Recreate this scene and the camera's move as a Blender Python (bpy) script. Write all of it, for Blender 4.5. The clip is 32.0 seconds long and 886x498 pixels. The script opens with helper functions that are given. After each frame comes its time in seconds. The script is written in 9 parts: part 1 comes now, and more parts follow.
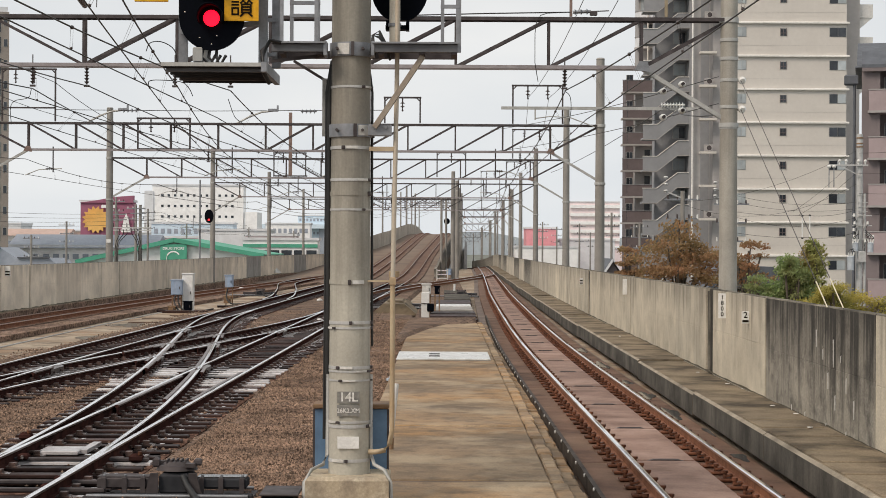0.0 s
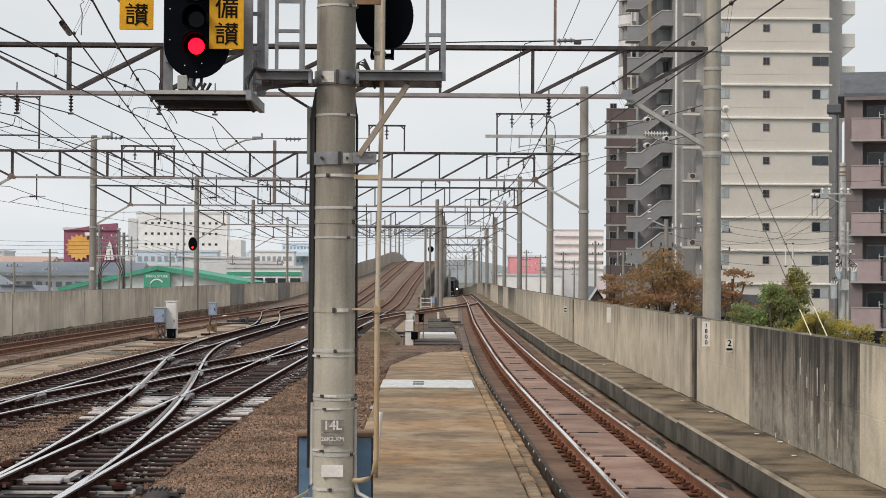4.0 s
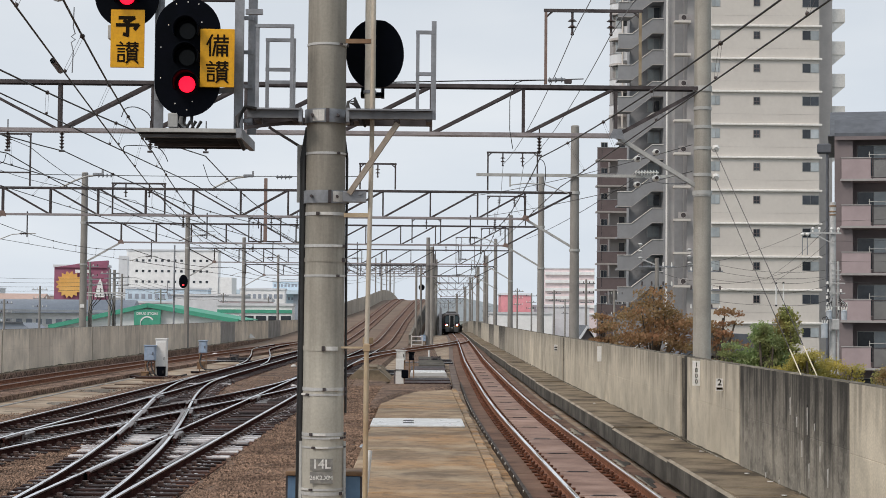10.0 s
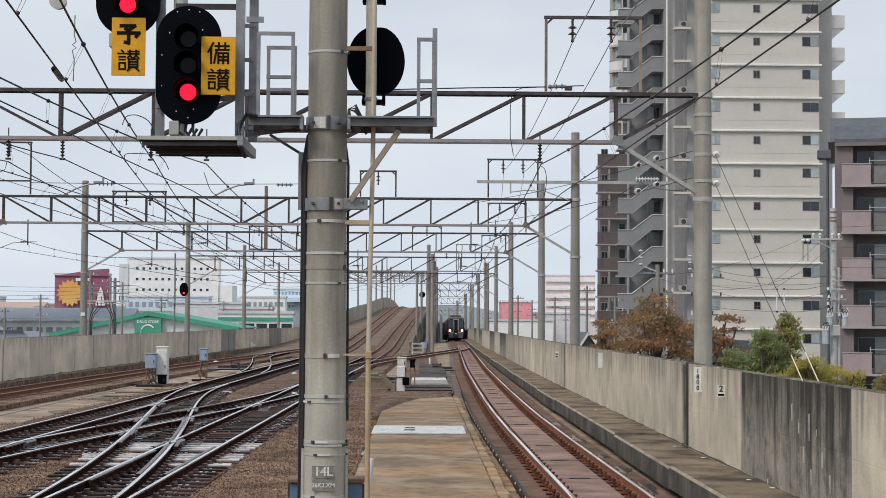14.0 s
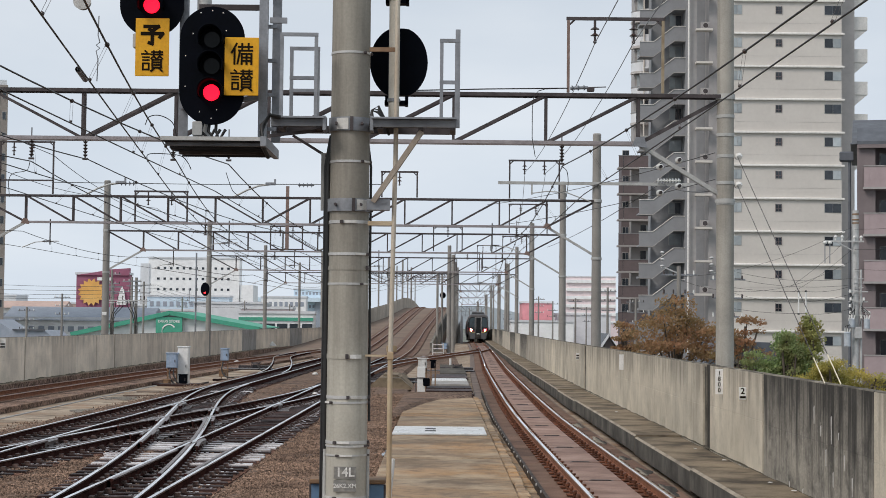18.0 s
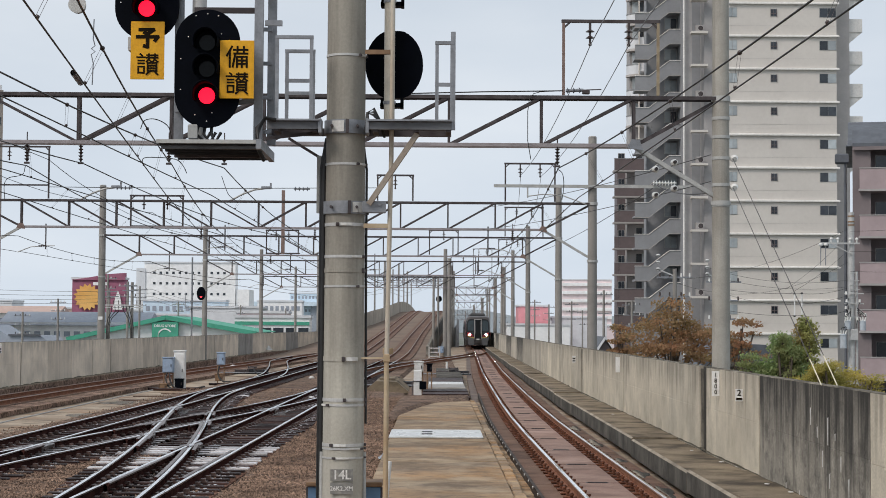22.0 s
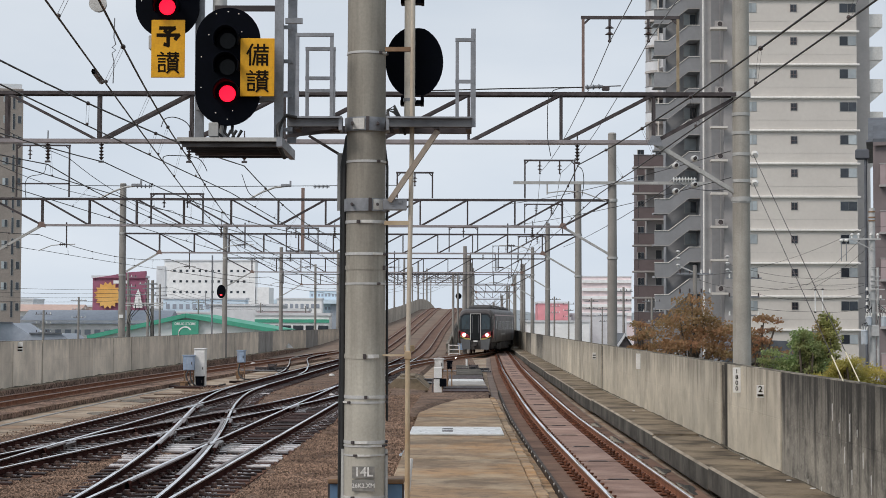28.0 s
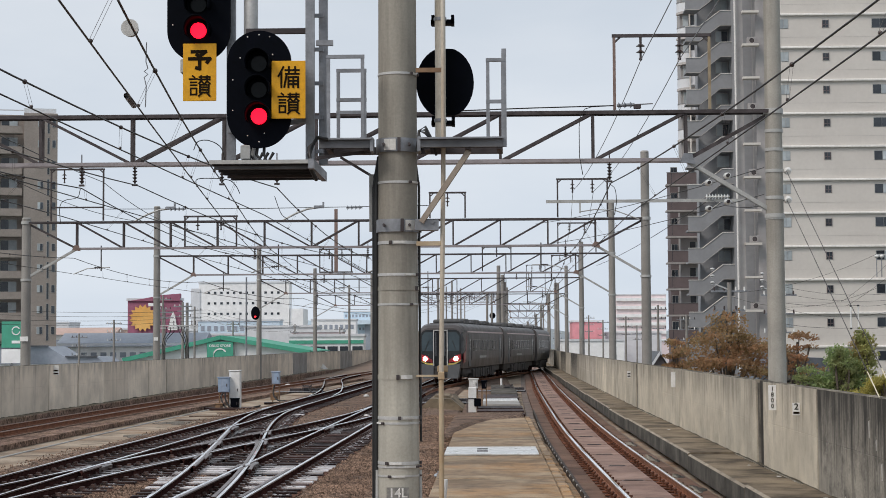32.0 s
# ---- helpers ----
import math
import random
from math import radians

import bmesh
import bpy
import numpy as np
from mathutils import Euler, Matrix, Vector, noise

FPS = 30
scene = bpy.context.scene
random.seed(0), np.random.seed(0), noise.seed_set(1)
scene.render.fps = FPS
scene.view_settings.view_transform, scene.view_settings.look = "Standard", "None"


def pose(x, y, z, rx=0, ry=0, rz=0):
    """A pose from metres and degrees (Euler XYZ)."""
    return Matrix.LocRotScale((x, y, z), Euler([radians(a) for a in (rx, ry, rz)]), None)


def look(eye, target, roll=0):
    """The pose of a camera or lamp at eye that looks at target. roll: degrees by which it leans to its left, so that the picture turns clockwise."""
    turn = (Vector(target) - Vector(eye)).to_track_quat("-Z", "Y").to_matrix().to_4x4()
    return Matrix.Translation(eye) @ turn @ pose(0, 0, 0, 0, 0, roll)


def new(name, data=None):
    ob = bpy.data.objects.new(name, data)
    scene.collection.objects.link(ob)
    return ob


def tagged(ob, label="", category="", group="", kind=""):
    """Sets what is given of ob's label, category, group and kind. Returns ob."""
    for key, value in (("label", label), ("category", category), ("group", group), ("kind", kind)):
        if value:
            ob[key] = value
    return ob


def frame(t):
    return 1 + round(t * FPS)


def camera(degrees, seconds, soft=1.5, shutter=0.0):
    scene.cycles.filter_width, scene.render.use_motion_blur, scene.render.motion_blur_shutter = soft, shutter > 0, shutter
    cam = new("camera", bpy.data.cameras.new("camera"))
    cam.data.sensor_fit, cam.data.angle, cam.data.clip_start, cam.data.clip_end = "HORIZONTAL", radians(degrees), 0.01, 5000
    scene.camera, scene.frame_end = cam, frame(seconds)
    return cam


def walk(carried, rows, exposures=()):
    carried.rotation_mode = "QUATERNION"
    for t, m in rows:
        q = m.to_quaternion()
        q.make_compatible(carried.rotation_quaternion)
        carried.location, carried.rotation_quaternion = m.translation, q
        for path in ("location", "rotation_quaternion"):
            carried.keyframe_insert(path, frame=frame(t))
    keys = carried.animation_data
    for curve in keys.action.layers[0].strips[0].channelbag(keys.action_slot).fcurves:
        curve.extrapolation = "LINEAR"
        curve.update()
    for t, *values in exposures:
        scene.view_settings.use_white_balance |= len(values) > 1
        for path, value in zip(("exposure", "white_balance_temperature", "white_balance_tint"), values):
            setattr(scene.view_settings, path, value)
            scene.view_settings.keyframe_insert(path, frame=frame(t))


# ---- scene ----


# ======== camera ========
EYE_Z = 2.43
WALK = [
    (0, 89.981, -0.300, 0.000, 0.000, -0.000, -0.000),
    (0.5, 89.887, -0.186, 0.039, 0.013, -0.000, 0.002),
    (1, 89.833, -0.061, -0.031, 0.022, -0.000, 0.004),
    (1.5, 90.152, -0.048, 0.017, 0.025, -0.000, 0.004),
    (2, 89.958, -0.176, -0.073, 0.016, -0.000, 0.004),
    (2.5, 90.127, -0.300, -0.096, 0.008, -0.000, -0.000),
    (3, 90.176, -0.398, -0.224, 0.002, -0.000, 0.001),
    (3.5, 90.711, -0.424, -0.464, -0.007, -0.001, 0.002),
    (4, 90.928, -0.341, -0.544, -0.006, -0.000, 0.001),
    (4.5, 91.111, -0.148, -0.599, -0.005, -0.000, 0.005),
    (6.5, 91.477, 0.360, -0.711, 0.025, 0.000, 0.003),
    (7, 91.657, 0.254, -0.478, 0.033, -0.000, 0.005),
    (7.5, 91.478, 0.073, -0.685, 0.028, -0.000, 0.004),
    (8, 91.615, -0.115, -0.704, 0.018, -0.000, 0.004),
    (8.5, 91.794, -0.293, -0.802, 0.013, 0.000, 0.003),
    (9, 91.825, -0.442, -1.113, 0.009, 0.000, 0.004),
    (9.5, 92.058, -0.546, -1.045, 0.006, 0.000, 0.004),
    (10, 92.222, -0.492, -0.851, 0.007, -0.000, 0.004),
    (10.5, 92.235, -0.299, -0.642, 0.011, 0.001, 0.005),
    (11, 92.218, -0.014, -0.639, 0.020, 0.000, 0.004),
    (11.5, 92.353, 0.218, -0.621, 0.037, 0.000, -0.002),
    (12, 92.095, 0.360, -0.541, 0.049, -0.000, -0.000),
    (12.5, 92.010, 0.314, -0.587, 0.041, 0.000, 0.002),
    (13, 92.016, 0.149, -0.571, 0.020, -0.000, 0.005),
    (13.5, 92.169, -0.125, -0.438, 0.007, 0.000, 0.004),
    (14, 92.466, -0.323, -0.831, -0.003, 0.000, 0.001),
    (14.5, 92.645, -0.467, -0.706, -0.015, -0.000, 0.002),
    (16.5, 92.735, -0.632, -0.300, -0.031, -0.001, 0.004),
    (17, 92.803, -0.615, -0.232, -0.029, -0.001, 0.001),
    (17.5, 92.667, -0.576, -0.204, -0.022, -0.000, 0.004),
    (18, 92.484, -0.563, -0.144, -0.019, 0.000, 0.006),
    (18.5, 92.527, -0.649, -0.031, -0.023, -0.001, 0.004),
    (19, 92.629, -0.790, 0.169, -0.026, -0.000, 0.002),
    (19.5, 92.600, -0.903, 0.010, -0.026, 0.000, 0.003),
    (20, 92.871, -0.892, 0.106, -0.023, 0.000, -0.001),
    (20.5, 92.591, -0.753, 0.281, -0.023, -0.001, -0.004),
    (21, 92.496, -0.577, 0.217, -0.020, -0.000, -0.004),
    (21.5, 92.558, -0.409, -0.161, -0.023, 0.001, -0.002),
    (22, 92.610, -0.357, -0.272, -0.019, 0.000, -0.008),
    (22.5, 92.212, -0.334, -0.250, -0.021, 0.000, -0.008),
    (23, 91.805, -0.314, -0.235, -0.023, -0.001, -0.003),
    (23.5, 91.940, -0.238, -0.360, -0.024, 0.000, -0.002),
    (24, 92.039, -0.227, -0.254, -0.018, 0.000, -0.004),
    (24.5, 92.342, -0.257, -0.041, -0.020, -0.000, -0.003),
    (25, 92.528, -0.316, -0.227, -0.023, 0.000, -0.004),
    (25.5, 92.546, -0.395, 0.075, -0.040, -0.000, 0.001),
    (27.5, 92.430, -0.249, 0.037, -0.035, 0.001, -0.003),
    (28, 92.513, -0.192, 0.390, -0.033, 0.000, -0.010),
    (28.5, 92.372, -0.074, 0.412, -0.032, -0.000, -0.009),
    (29, 92.383, 0.072, 0.160, -0.026, 0.001, -0.006),
    (29.5, 92.424, 0.149, 0.595, -0.018, 0.000, -0.007),
    (30, 92.543, 0.229, 0.750, -0.012, 0.000, -0.005),
    (30.5, 92.638, 0.290, 0.974, -0.017, 0.001, -0.003),
    (31, 92.836, 0.393, 1.299, -0.019, 0.001, -0.002),
    (31.5, 93.076, 0.360, 1.496, -0.021, 0.000, -0.002),
    (32, 93.182, 0.313, 1.548, -0.022, 0.000, -0.006),
]
cam = camera(29.3, 32.0, soft=0.5)
walk(cam, [(t, pose(x, y, EYE_Z + z, rx, ry, rz)) for t, rx, ry, rz, x, y, z in WALK],
     exposures=[
         (0, 0.16, 7210, 14), (3, 0.16, 7170, 14), (4.5, 0.13, 6990, 13), (9, 0.09, 6730, 13), (13, 0.07, 6570, 12.5), (22, 0.05, 6500, 12.5), (32, 0.03, 6520, 13),
     ])

# ======== sky and sun ========
SUN_UP, SUN_ROUND = radians(45), radians(229)
world = bpy.data.worlds.new("overcast_sky")
scene.world = world
world.use_nodes = True
wn, wl = world.node_tree.nodes, world.node_tree.links
wn.clear()
w_out = wn.new("ShaderNodeOutputWorld")
w_bg = wn.new("ShaderNodeBackground")
w_sky = wn.new("ShaderNodeTexSky")
w_sky.sky_type = "NISHITA"
w_sky.sun_disc = False
w_sky.sun_elevation, w_sky.sun_rotation = SUN_UP, SUN_ROUND
w_sky.air_density, w_sky.dust_density = 1.0, 3.0
w_grey = wn.new("ShaderNodeHueSaturation")
w_grey.inputs["Saturation"].default_value = 0.25
w_grey.inputs["Value"].default_value = 0.07
w_co = wn.new("ShaderNodeTexCoord")
w_map = wn.new("ShaderNodeMapping")
w_map.inputs["Scale"].default_value = (1.6, 1.6, 5.0)
w_noise = wn.new("ShaderNodeTexNoise")
w_noise.inputs["Scale"].default_value = 2.2
w_noise.inputs["Detail"].default_value = 5
w_ramp = wn.new("ShaderNodeValToRGB")
w_ramp.color_ramp.elements[0].position = 0.3
w_ramp.color_ramp.elements[0].color = (0.548, 0.64, 0.73, 1)
w_ramp.color_ramp.elements[1].position = 0.72
w_ramp.color_ramp.elements[1].color = (0.715, 0.785, 0.84, 1)
w_mix = wn.new("ShaderNodeMixRGB")
w_mix.inputs[0].default_value = 0.86
wl.new(w_co.outputs["Generated"], w_map.inputs[0])
wl.new(w_map.outputs[0], w_noise.inputs["Vector"])
wl.new(w_noise.outputs[0], w_ramp.inputs[0])
wl.new(w_sky.outputs[0], w_grey.inputs["Color"])
wl.new(w_grey.outputs[0], w_mix.inputs[1])
wl.new(w_ramp.outputs[0], w_mix.inputs[2])
w_sep = wn.new("ShaderNodeSeparateXYZ")
w_low = wn.new("ShaderNodeMapRange")
w_low.inputs[1].default_value, w_low.inputs[2].default_value = 0.0, 0.26
w_low.inputs[3].default_value, w_low.inputs[4].default_value = 1.10, 0.92
w_mul = wn.new("ShaderNodeMixRGB")
w_mul.blend_type = "MULTIPLY"
w_mul.inputs[0].default_value = 1.0
wl.new(w_co.outputs["Generated"], w_sep.inputs[0])
wl.new(w_sep.outputs[2], w_low.inputs[0])
wl.new(w_mix.outputs[0], w_mul.inputs[1])
wl.new(w_low.outputs[0], w_mul.inputs[2])
wl.new(w_mul.outputs[0], w_bg.inputs[0])
w_bg.inputs[1].default_value = 1.08
wl.new(w_bg.outputs[0], w_out.inputs[0])
sun_data = bpy.data.lights.new("sun", "SUN")
sun_data.energy, sun_data.angle, sun_data.color = 1.95, radians(22), (1, 0.93, 0.85)
sun = new("sun", sun_data)
sun.matrix_world = look((0, 0, 60), (0.75 * 60, 0.65 * 60, 0))

# ======== materials ========
def mat(name, c1, c2=None, scale=3.0, rough=0.7, metal=0.0, bump=0.15, fine=40.0, streak=0.0, streak_col=None,
        spread=0.0, own=False, spec=0.5, rough_var=0.12, bump_dist=0.01, stain=0.0, stain_col=None, stain_scale=0.5, drip=None,
        more=(), cells=0.0, grain=0.22, runs_per_m=3.6):
    """A surface with variation at two scales; streak: vertical runs of dirt; stain: large blotches; spread: by piece."""
    m = bpy.data.materials.new(name)
    m.use_nodes = True
    n, l = m.node_tree.nodes, m.node_tree.links
    b = n["Principled BSDF"]
    b.inputs["Metallic"].default_value = metal
    b.inputs["Specular IOR Level"].default_value = spec
    if own:
        co = n.new("ShaderNodeTexCoord").outputs["Object"]
    else:
        co = n.new("ShaderNodeNewGeometry").outputs["Position"]
    c2 = c2 or tuple(v * 0.7 for v in c1)

    def tex(s, detail=5, stretch=None):
        t = n.new("ShaderNodeTexNoise")
        t.inputs["Scale"].default_value = s
        t.inputs["Detail"].default_value = detail
        t.inputs["Roughness"].default_value = 0.6
        if stretch:
            mp = n.new("ShaderNodeMapping")
            mp.inputs["Scale"].default_value = stretch
            l.new(co, mp.inputs[0])
            l.new(mp.outputs[0], t.inputs["Vector"])
        else:
            l.new(co, t.inputs["Vector"])
        return t.outputs[0]

    def ramp(src, a, bb):
        r = n.new("ShaderNodeMapRange")
        r.inputs[1].default_value, r.inputs[2].default_value = a, bb
        l.new(src, r.inputs[0])
        return r.outputs[0]

    def mix(f, a, bb, kind="MIX"):
        x = n.new("ShaderNodeMixRGB")
        x.blend_type = kind
        for i, v in ((0, f), (1, a), (2, bb)):
            if isinstance(v, (int, float)):
                x.inputs[i].default_value = v
            elif isinstance(v, tuple):
                x.inputs[i].default_value = (*v[:3], 1)
            else:
                l.new(v, x.inputs[i])
        return x.outputs[0]

    big, small = tex(scale), tex(fine, 3)
    col = mix(ramp(big, 0.35, 0.65), tuple(c1), tuple(c2))
    if stain:
        k = n.new("ShaderNodeMath")
        k.operation = "MULTIPLY"
        k.inputs[1].default_value = stain
        l.new(ramp(tex(stain_scale, 6), 0.48, 0.66), k.inputs[0])
        col = mix(k.outputs[0], col, stain_col or tuple(v * 0.45 for v in c1))
    for amount, colour, size in more:
        k = n.new("ShaderNodeMath")
        k.operation = "MULTIPLY"
        k.inputs[1].default_value = amount
        l.new(ramp(tex(size, 6), 0.5, 0.64), k.inputs[0])
        col = mix(k.outputs[0], col, colour)
    if cells:
        vo = n.new("ShaderNodeTexVoronoi")
        vo.inputs["Scale"].default_value = cells
        l.new(co, vo.inputs["Vector"])
        sp = n.new("ShaderNodeSeparateColor")
        l.new(vo.outputs["Color"], sp.inputs[0])
        one = n.new("ShaderNodeMapRange")
        one.inputs[3].default_value, one.inputs[4].default_value = 0.35, 1.75
        l.new(sp.outputs[0], one.inputs[0])
        tint = n.new("ShaderNodeHueSaturation")
        l.new(one.outputs[0], tint.inputs["Value"])
        l.new(col, tint.inputs["Color"])
        col = tint.outputs[0]
    if streak:
        k = n.new("ShaderNodeMath")
        k.operation = "MULTIPLY"
        k.inputs[1].default_value = streak
        runs = ramp(tex(1.0, 6, (runs_per_m, runs_per_m, runs_per_m * 0.07)), 0.43, 0.74)
        if drip:
            sep = n.new("ShaderNodeSeparateXYZ")
            l.new(co, sep.inputs[0])
            fade = n.new("ShaderNodeMath")
            fade.operation = "MULTIPLY_ADD"
            l.new(ramp(sep.outputs[2], *drip), fade.inputs[0])
            fade.inputs[1].default_value = 1.0
            l.new(runs, fade.inputs[2])
            runs = ramp(fade.outputs[0], 0.45, 1.25)
        l.new(runs, k.inputs[0])
        col = mix(k.outputs[0], col, streak_col or tuple(v * 0.3 for v in c1))
    col = mix(grain, col, mix(ramp(small, 0.3, 0.7), (0.55, 0.55, 0.55), (1.3, 1.3, 1.3)), "MULTIPLY") if fine else col
    if spread:
        oi = n.new("ShaderNodeObjectInfo")
        v = n.new("ShaderNodeMapRange")
        v.inputs[3].default_value, v.inputs[4].default_value = 1 - spread, 1 + spread
        l.new(oi.outputs["Random"], v.inputs[0])
        hs = n.new("ShaderNodeHueSaturation")
        l.new(v.outputs[0], hs.inputs["Value"])
        l.new(col, hs.inputs["Color"])
        col = hs.outputs[0]
    l.new(col, b.inputs["Base Color"])
    rr = n.new("ShaderNodeMapRange")
    rr.inputs[3].default_value, rr.inputs[4].default_value = max(0.03, rough - rough_var), min(1, rough + rough_var)
    l.new(big, rr.inputs[0])
    l.new(rr.outputs[0], b.inputs["Roughness"])
    if bump:
        bp = n.new("ShaderNodeBump")
        bp.inputs["Strength"].default_value = bump
        bp.inputs["Distance"].default_value = bump_dist
        l.new(small, bp.inputs["Height"])
        l.new(bp.outputs[0], b.inputs["Normal"])
    return m


def lit(name, col, strength):
    m = bpy.data.materials.new(name)
    m.use_nodes = True
    b = m.node_tree.nodes["Principled BSDF"]
    b.inputs["Base Color"].default_value = (*[v * 0.3 for v in col], 1)
    b.inputs["Emission Color"].default_value = (*col, 1)
    b.inputs["Emission Strength"].default_value = strength
    return m


CONC = mat("weathered_concrete", (0.66, 0.595, 0.475), (0.51, 0.46, 0.37), 0.8, 0.85, streak=0.6, streak_col=(0.12, 0.11, 0.095), stain=0.35, stain_col=(0.36, 0.32, 0.25), spread=0.1, drip=(0.95, 2.0), more=((0.35, (0.30, 0.27, 0.215), 1.4), (0.3, (0.16, 0.148, 0.125), 0.45)), grain=0.35, spec=0.2, runs_per_m=4.2)
# for grimed panels, and for shade painted on the far bend of the wall
CONC_DARK = mat("blackened_and_shaded_concrete", (0.35, 0.323, 0.27), (0.245, 0.226, 0.192), 1.4, 0.88, streak=0.93, streak_col=(0.04, 0.038, 0.035), stain=0.5, stain_col=(0.12, 0.112, 0.099), stain_scale=1.3, drip=(0.1, 1.7), more=((0.5, (0.085, 0.08, 0.072), 2.6), (0.4, (0.40, 0.37, 0.32), 5.0)), grain=0.5, spec=0.15, runs_per_m=5.0)
CONC_GREY = mat("grey_concrete", (0.36, 0.35, 0.33), (0.28, 0.27, 0.25), 1.1, 0.8, streak=0.3, stain=0.4)
LEDGE = mat("mossy_ledge_concrete", (0.27, 0.215, 0.15), (0.135, 0.107, 0.078), 0.9, 0.85, stain=0.85, stain_col=(0.055, 0.046, 0.036), stain_scale=0.9, more=((0.4, (0.27, 0.22, 0.15), 1.3),), grain=0.5, spec=0.12)
DECK = mat("stained_walkway_concrete", (0.35, 0.245, 0.152), (0.255, 0.178, 0.112), 0.7, 0.72, stain=0.7, stain_col=(0.45, 0.24, 0.09), stain_scale=0.28, bump=0.25, rough_var=0.2, spread=0.2, more=((0.7, (0.115, 0.086, 0.06), 0.36), (0.5, (0.14, 0.105, 0.075), 1.1), (0.5, (0.10, 0.075, 0.054), 4.0), (0.5, (0.52, 0.42, 0.29), 0.8)), grain=0.5, spec=0.2)
DECK_DIRT = mat("dirty_yard_concrete", (0.46, 0.375, 0.285), (0.29, 0.235, 0.18), 0.5, 0.85, stain=0.6, stain_col=(0.18, 0.127, 0.088), stain_scale=0.3, more=((0.5, (0.34, 0.19, 0.10), 0.5), (0.6, (0.10, 0.077, 0.057), 1.1)), grain=0.45, spec=0.2)
SLAB = mat("rust_brown_track_slab", (0.30, 0.19, 0.15), (0.215, 0.135, 0.106), 1.1, 0.7, stain=0.6, stain_col=(0.43, 0.30, 0.245), stain_scale=0.8, bump=0.1, spread=0.15, more=((0.5, (0.15, 0.088, 0.065), 1.7),), grain=0.4, spec=0.2)
SLAB_EDGE = mat("brown_slab_bed", (0.14, 0.086, 0.058), (0.08, 0.054, 0.039), 1.5, 0.6, stain=0.5, stain_col=(0.25, 0.19, 0.15), grain=0.45, spec=0.3)
RUST = mat("rusty_rail_steel", (0.26, 0.112, 0.062), (0.15, 0.064, 0.037), 6, 0.75, 0.0, bump=0.3, spec=0.15)
RUST_DARK = mat("grimy_dark_rail_steel", (0.075, 0.033, 0.028), (0.026, 0.013, 0.012), 6, 0.7, 0.0, bump=0.3, spec=0.0)
RAILTOP = mat("polished_rail_head", (0.99, 0.97, 0.97), (0.95, 0.92, 0.92), 8, 0.1, 1.0, bump=0.0, fine=80, rough_var=0.025, grain=0.05)
RAILTOP_RUST = mat("rust_filmed_rail_head", (0.30, 0.20, 0.16), (0.22, 0.14, 0.11), 8, 0.4, 0.6, bump=0.03, fine=80)
CLIP = mat("rusty_fastening_steel", (0.19, 0.075, 0.042), (0.075, 0.034, 0.022), 14, 0.7, 0.0, bump=0.3, spread=0.3, spec=0.15)
TIMBER = mat("wet_creosoted_timber", (0.045, 0.025, 0.022), (0.014, 0.0085, 0.008), 4, 0.5, bump=0.4, fine=25, spread=0.5, rough_var=0.2, stain=0.3, stain_col=(0.15, 0.082, 0.066), spec=0.1, grain=0.4)
# pale base colour stands in for the sky's sheen on wet timber
TIMBER_PALE = mat("sky_sheen_pale_timber", (0.68, 0.65, 0.65), (0.45, 0.42, 0.42), 4, 0.2, bump=0.3, spread=0.25)
BALLAST = mat("brown_grey_ballast_stone", (0.213, 0.144, 0.106), (0.097, 0.069, 0.054), 0.8, 0.9, fine=14, bump=1.0, bump_dist=0.05, stain=0.3, stain_col=(0.18, 0.10, 0.062), cells=21.0, spec=0.15)
POLE = mat("spun_concrete_pole", (0.50, 0.48, 0.41), (0.40, 0.38, 0.325), 1.3, 0.75, streak=0.85, streak_col=(0.19, 0.173, 0.145), bump=0.08, stain=0.3, stain_col=(0.34, 0.315, 0.265), stain_scale=1.6, drip=(0.6, 3.6))
POLE_FAR = mat("pale_concrete_pole", (0.30, 0.285, 0.262), (0.225, 0.213, 0.197), 0.8, 0.8, streak=0.4, streak_col=(0.18, 0.17, 0.15))
POLE_WORN = mat("grimy_concrete_pole", (0.40, 0.38, 0.335), (0.31, 0.295, 0.26), 1.3, 0.8, streak=0.8, streak_col=(0.17, 0.155, 0.13), bump=0.08, stain=0.35, stain_col=(0.25, 0.23, 0.195), stain_scale=1.2)
GALV = mat("galvanised_steel", (0.29, 0.30, 0.32), (0.215, 0.225, 0.24), 7, 0.5, 0.5, bump=0.05)
GALV_LIGHT = mat("light_painted_steel", (0.46, 0.46, 0.44), (0.36, 0.36, 0.345), 4, 0.6, 0.2, bump=0.05)
STEEL_DARK = mat("dark_weathered_steel", (0.095, 0.082, 0.083), (0.055, 0.047, 0.048), 5, 0.6, 0.2, bump=0.1, spec=0.2)
STEEL_GREY = mat("dull_grey_steel", (0.15, 0.155, 0.165), (0.10, 0.104, 0.112), 5, 0.6, 0.3, bump=0.1)
STEEL_BROWN = mat("rust_brown_steel", (0.30, 0.19, 0.11), (0.20, 0.12, 0.07), 5, 0.7, 0.3, bump=0.1)
STEEL_PINKISH = mat("faded_pinkish_grey_steel", (0.335, 0.305, 0.31), (0.25, 0.225, 0.23), 4, 0.6, 0.2, bump=0.05)
STEEL_MAUVE = mat("mauve_rusted_steel", (0.26, 0.185, 0.16), (0.19, 0.13, 0.11), 5, 0.7, 0.2, bump=0.1)
RUST_YELLOW = mat("ochre_rusted_steel", (0.36, 0.295, 0.20), (0.26, 0.20, 0.13), 5, 0.7, 0.2, bump=0.1)
PIPE = mat("rusting_cream_pipe", (0.50, 0.41, 0.285), (0.38, 0.275, 0.165), 2.5, 0.6, 0.0, stain=0.5, stain_col=(0.36, 0.21, 0.09), stain_scale=1.2)
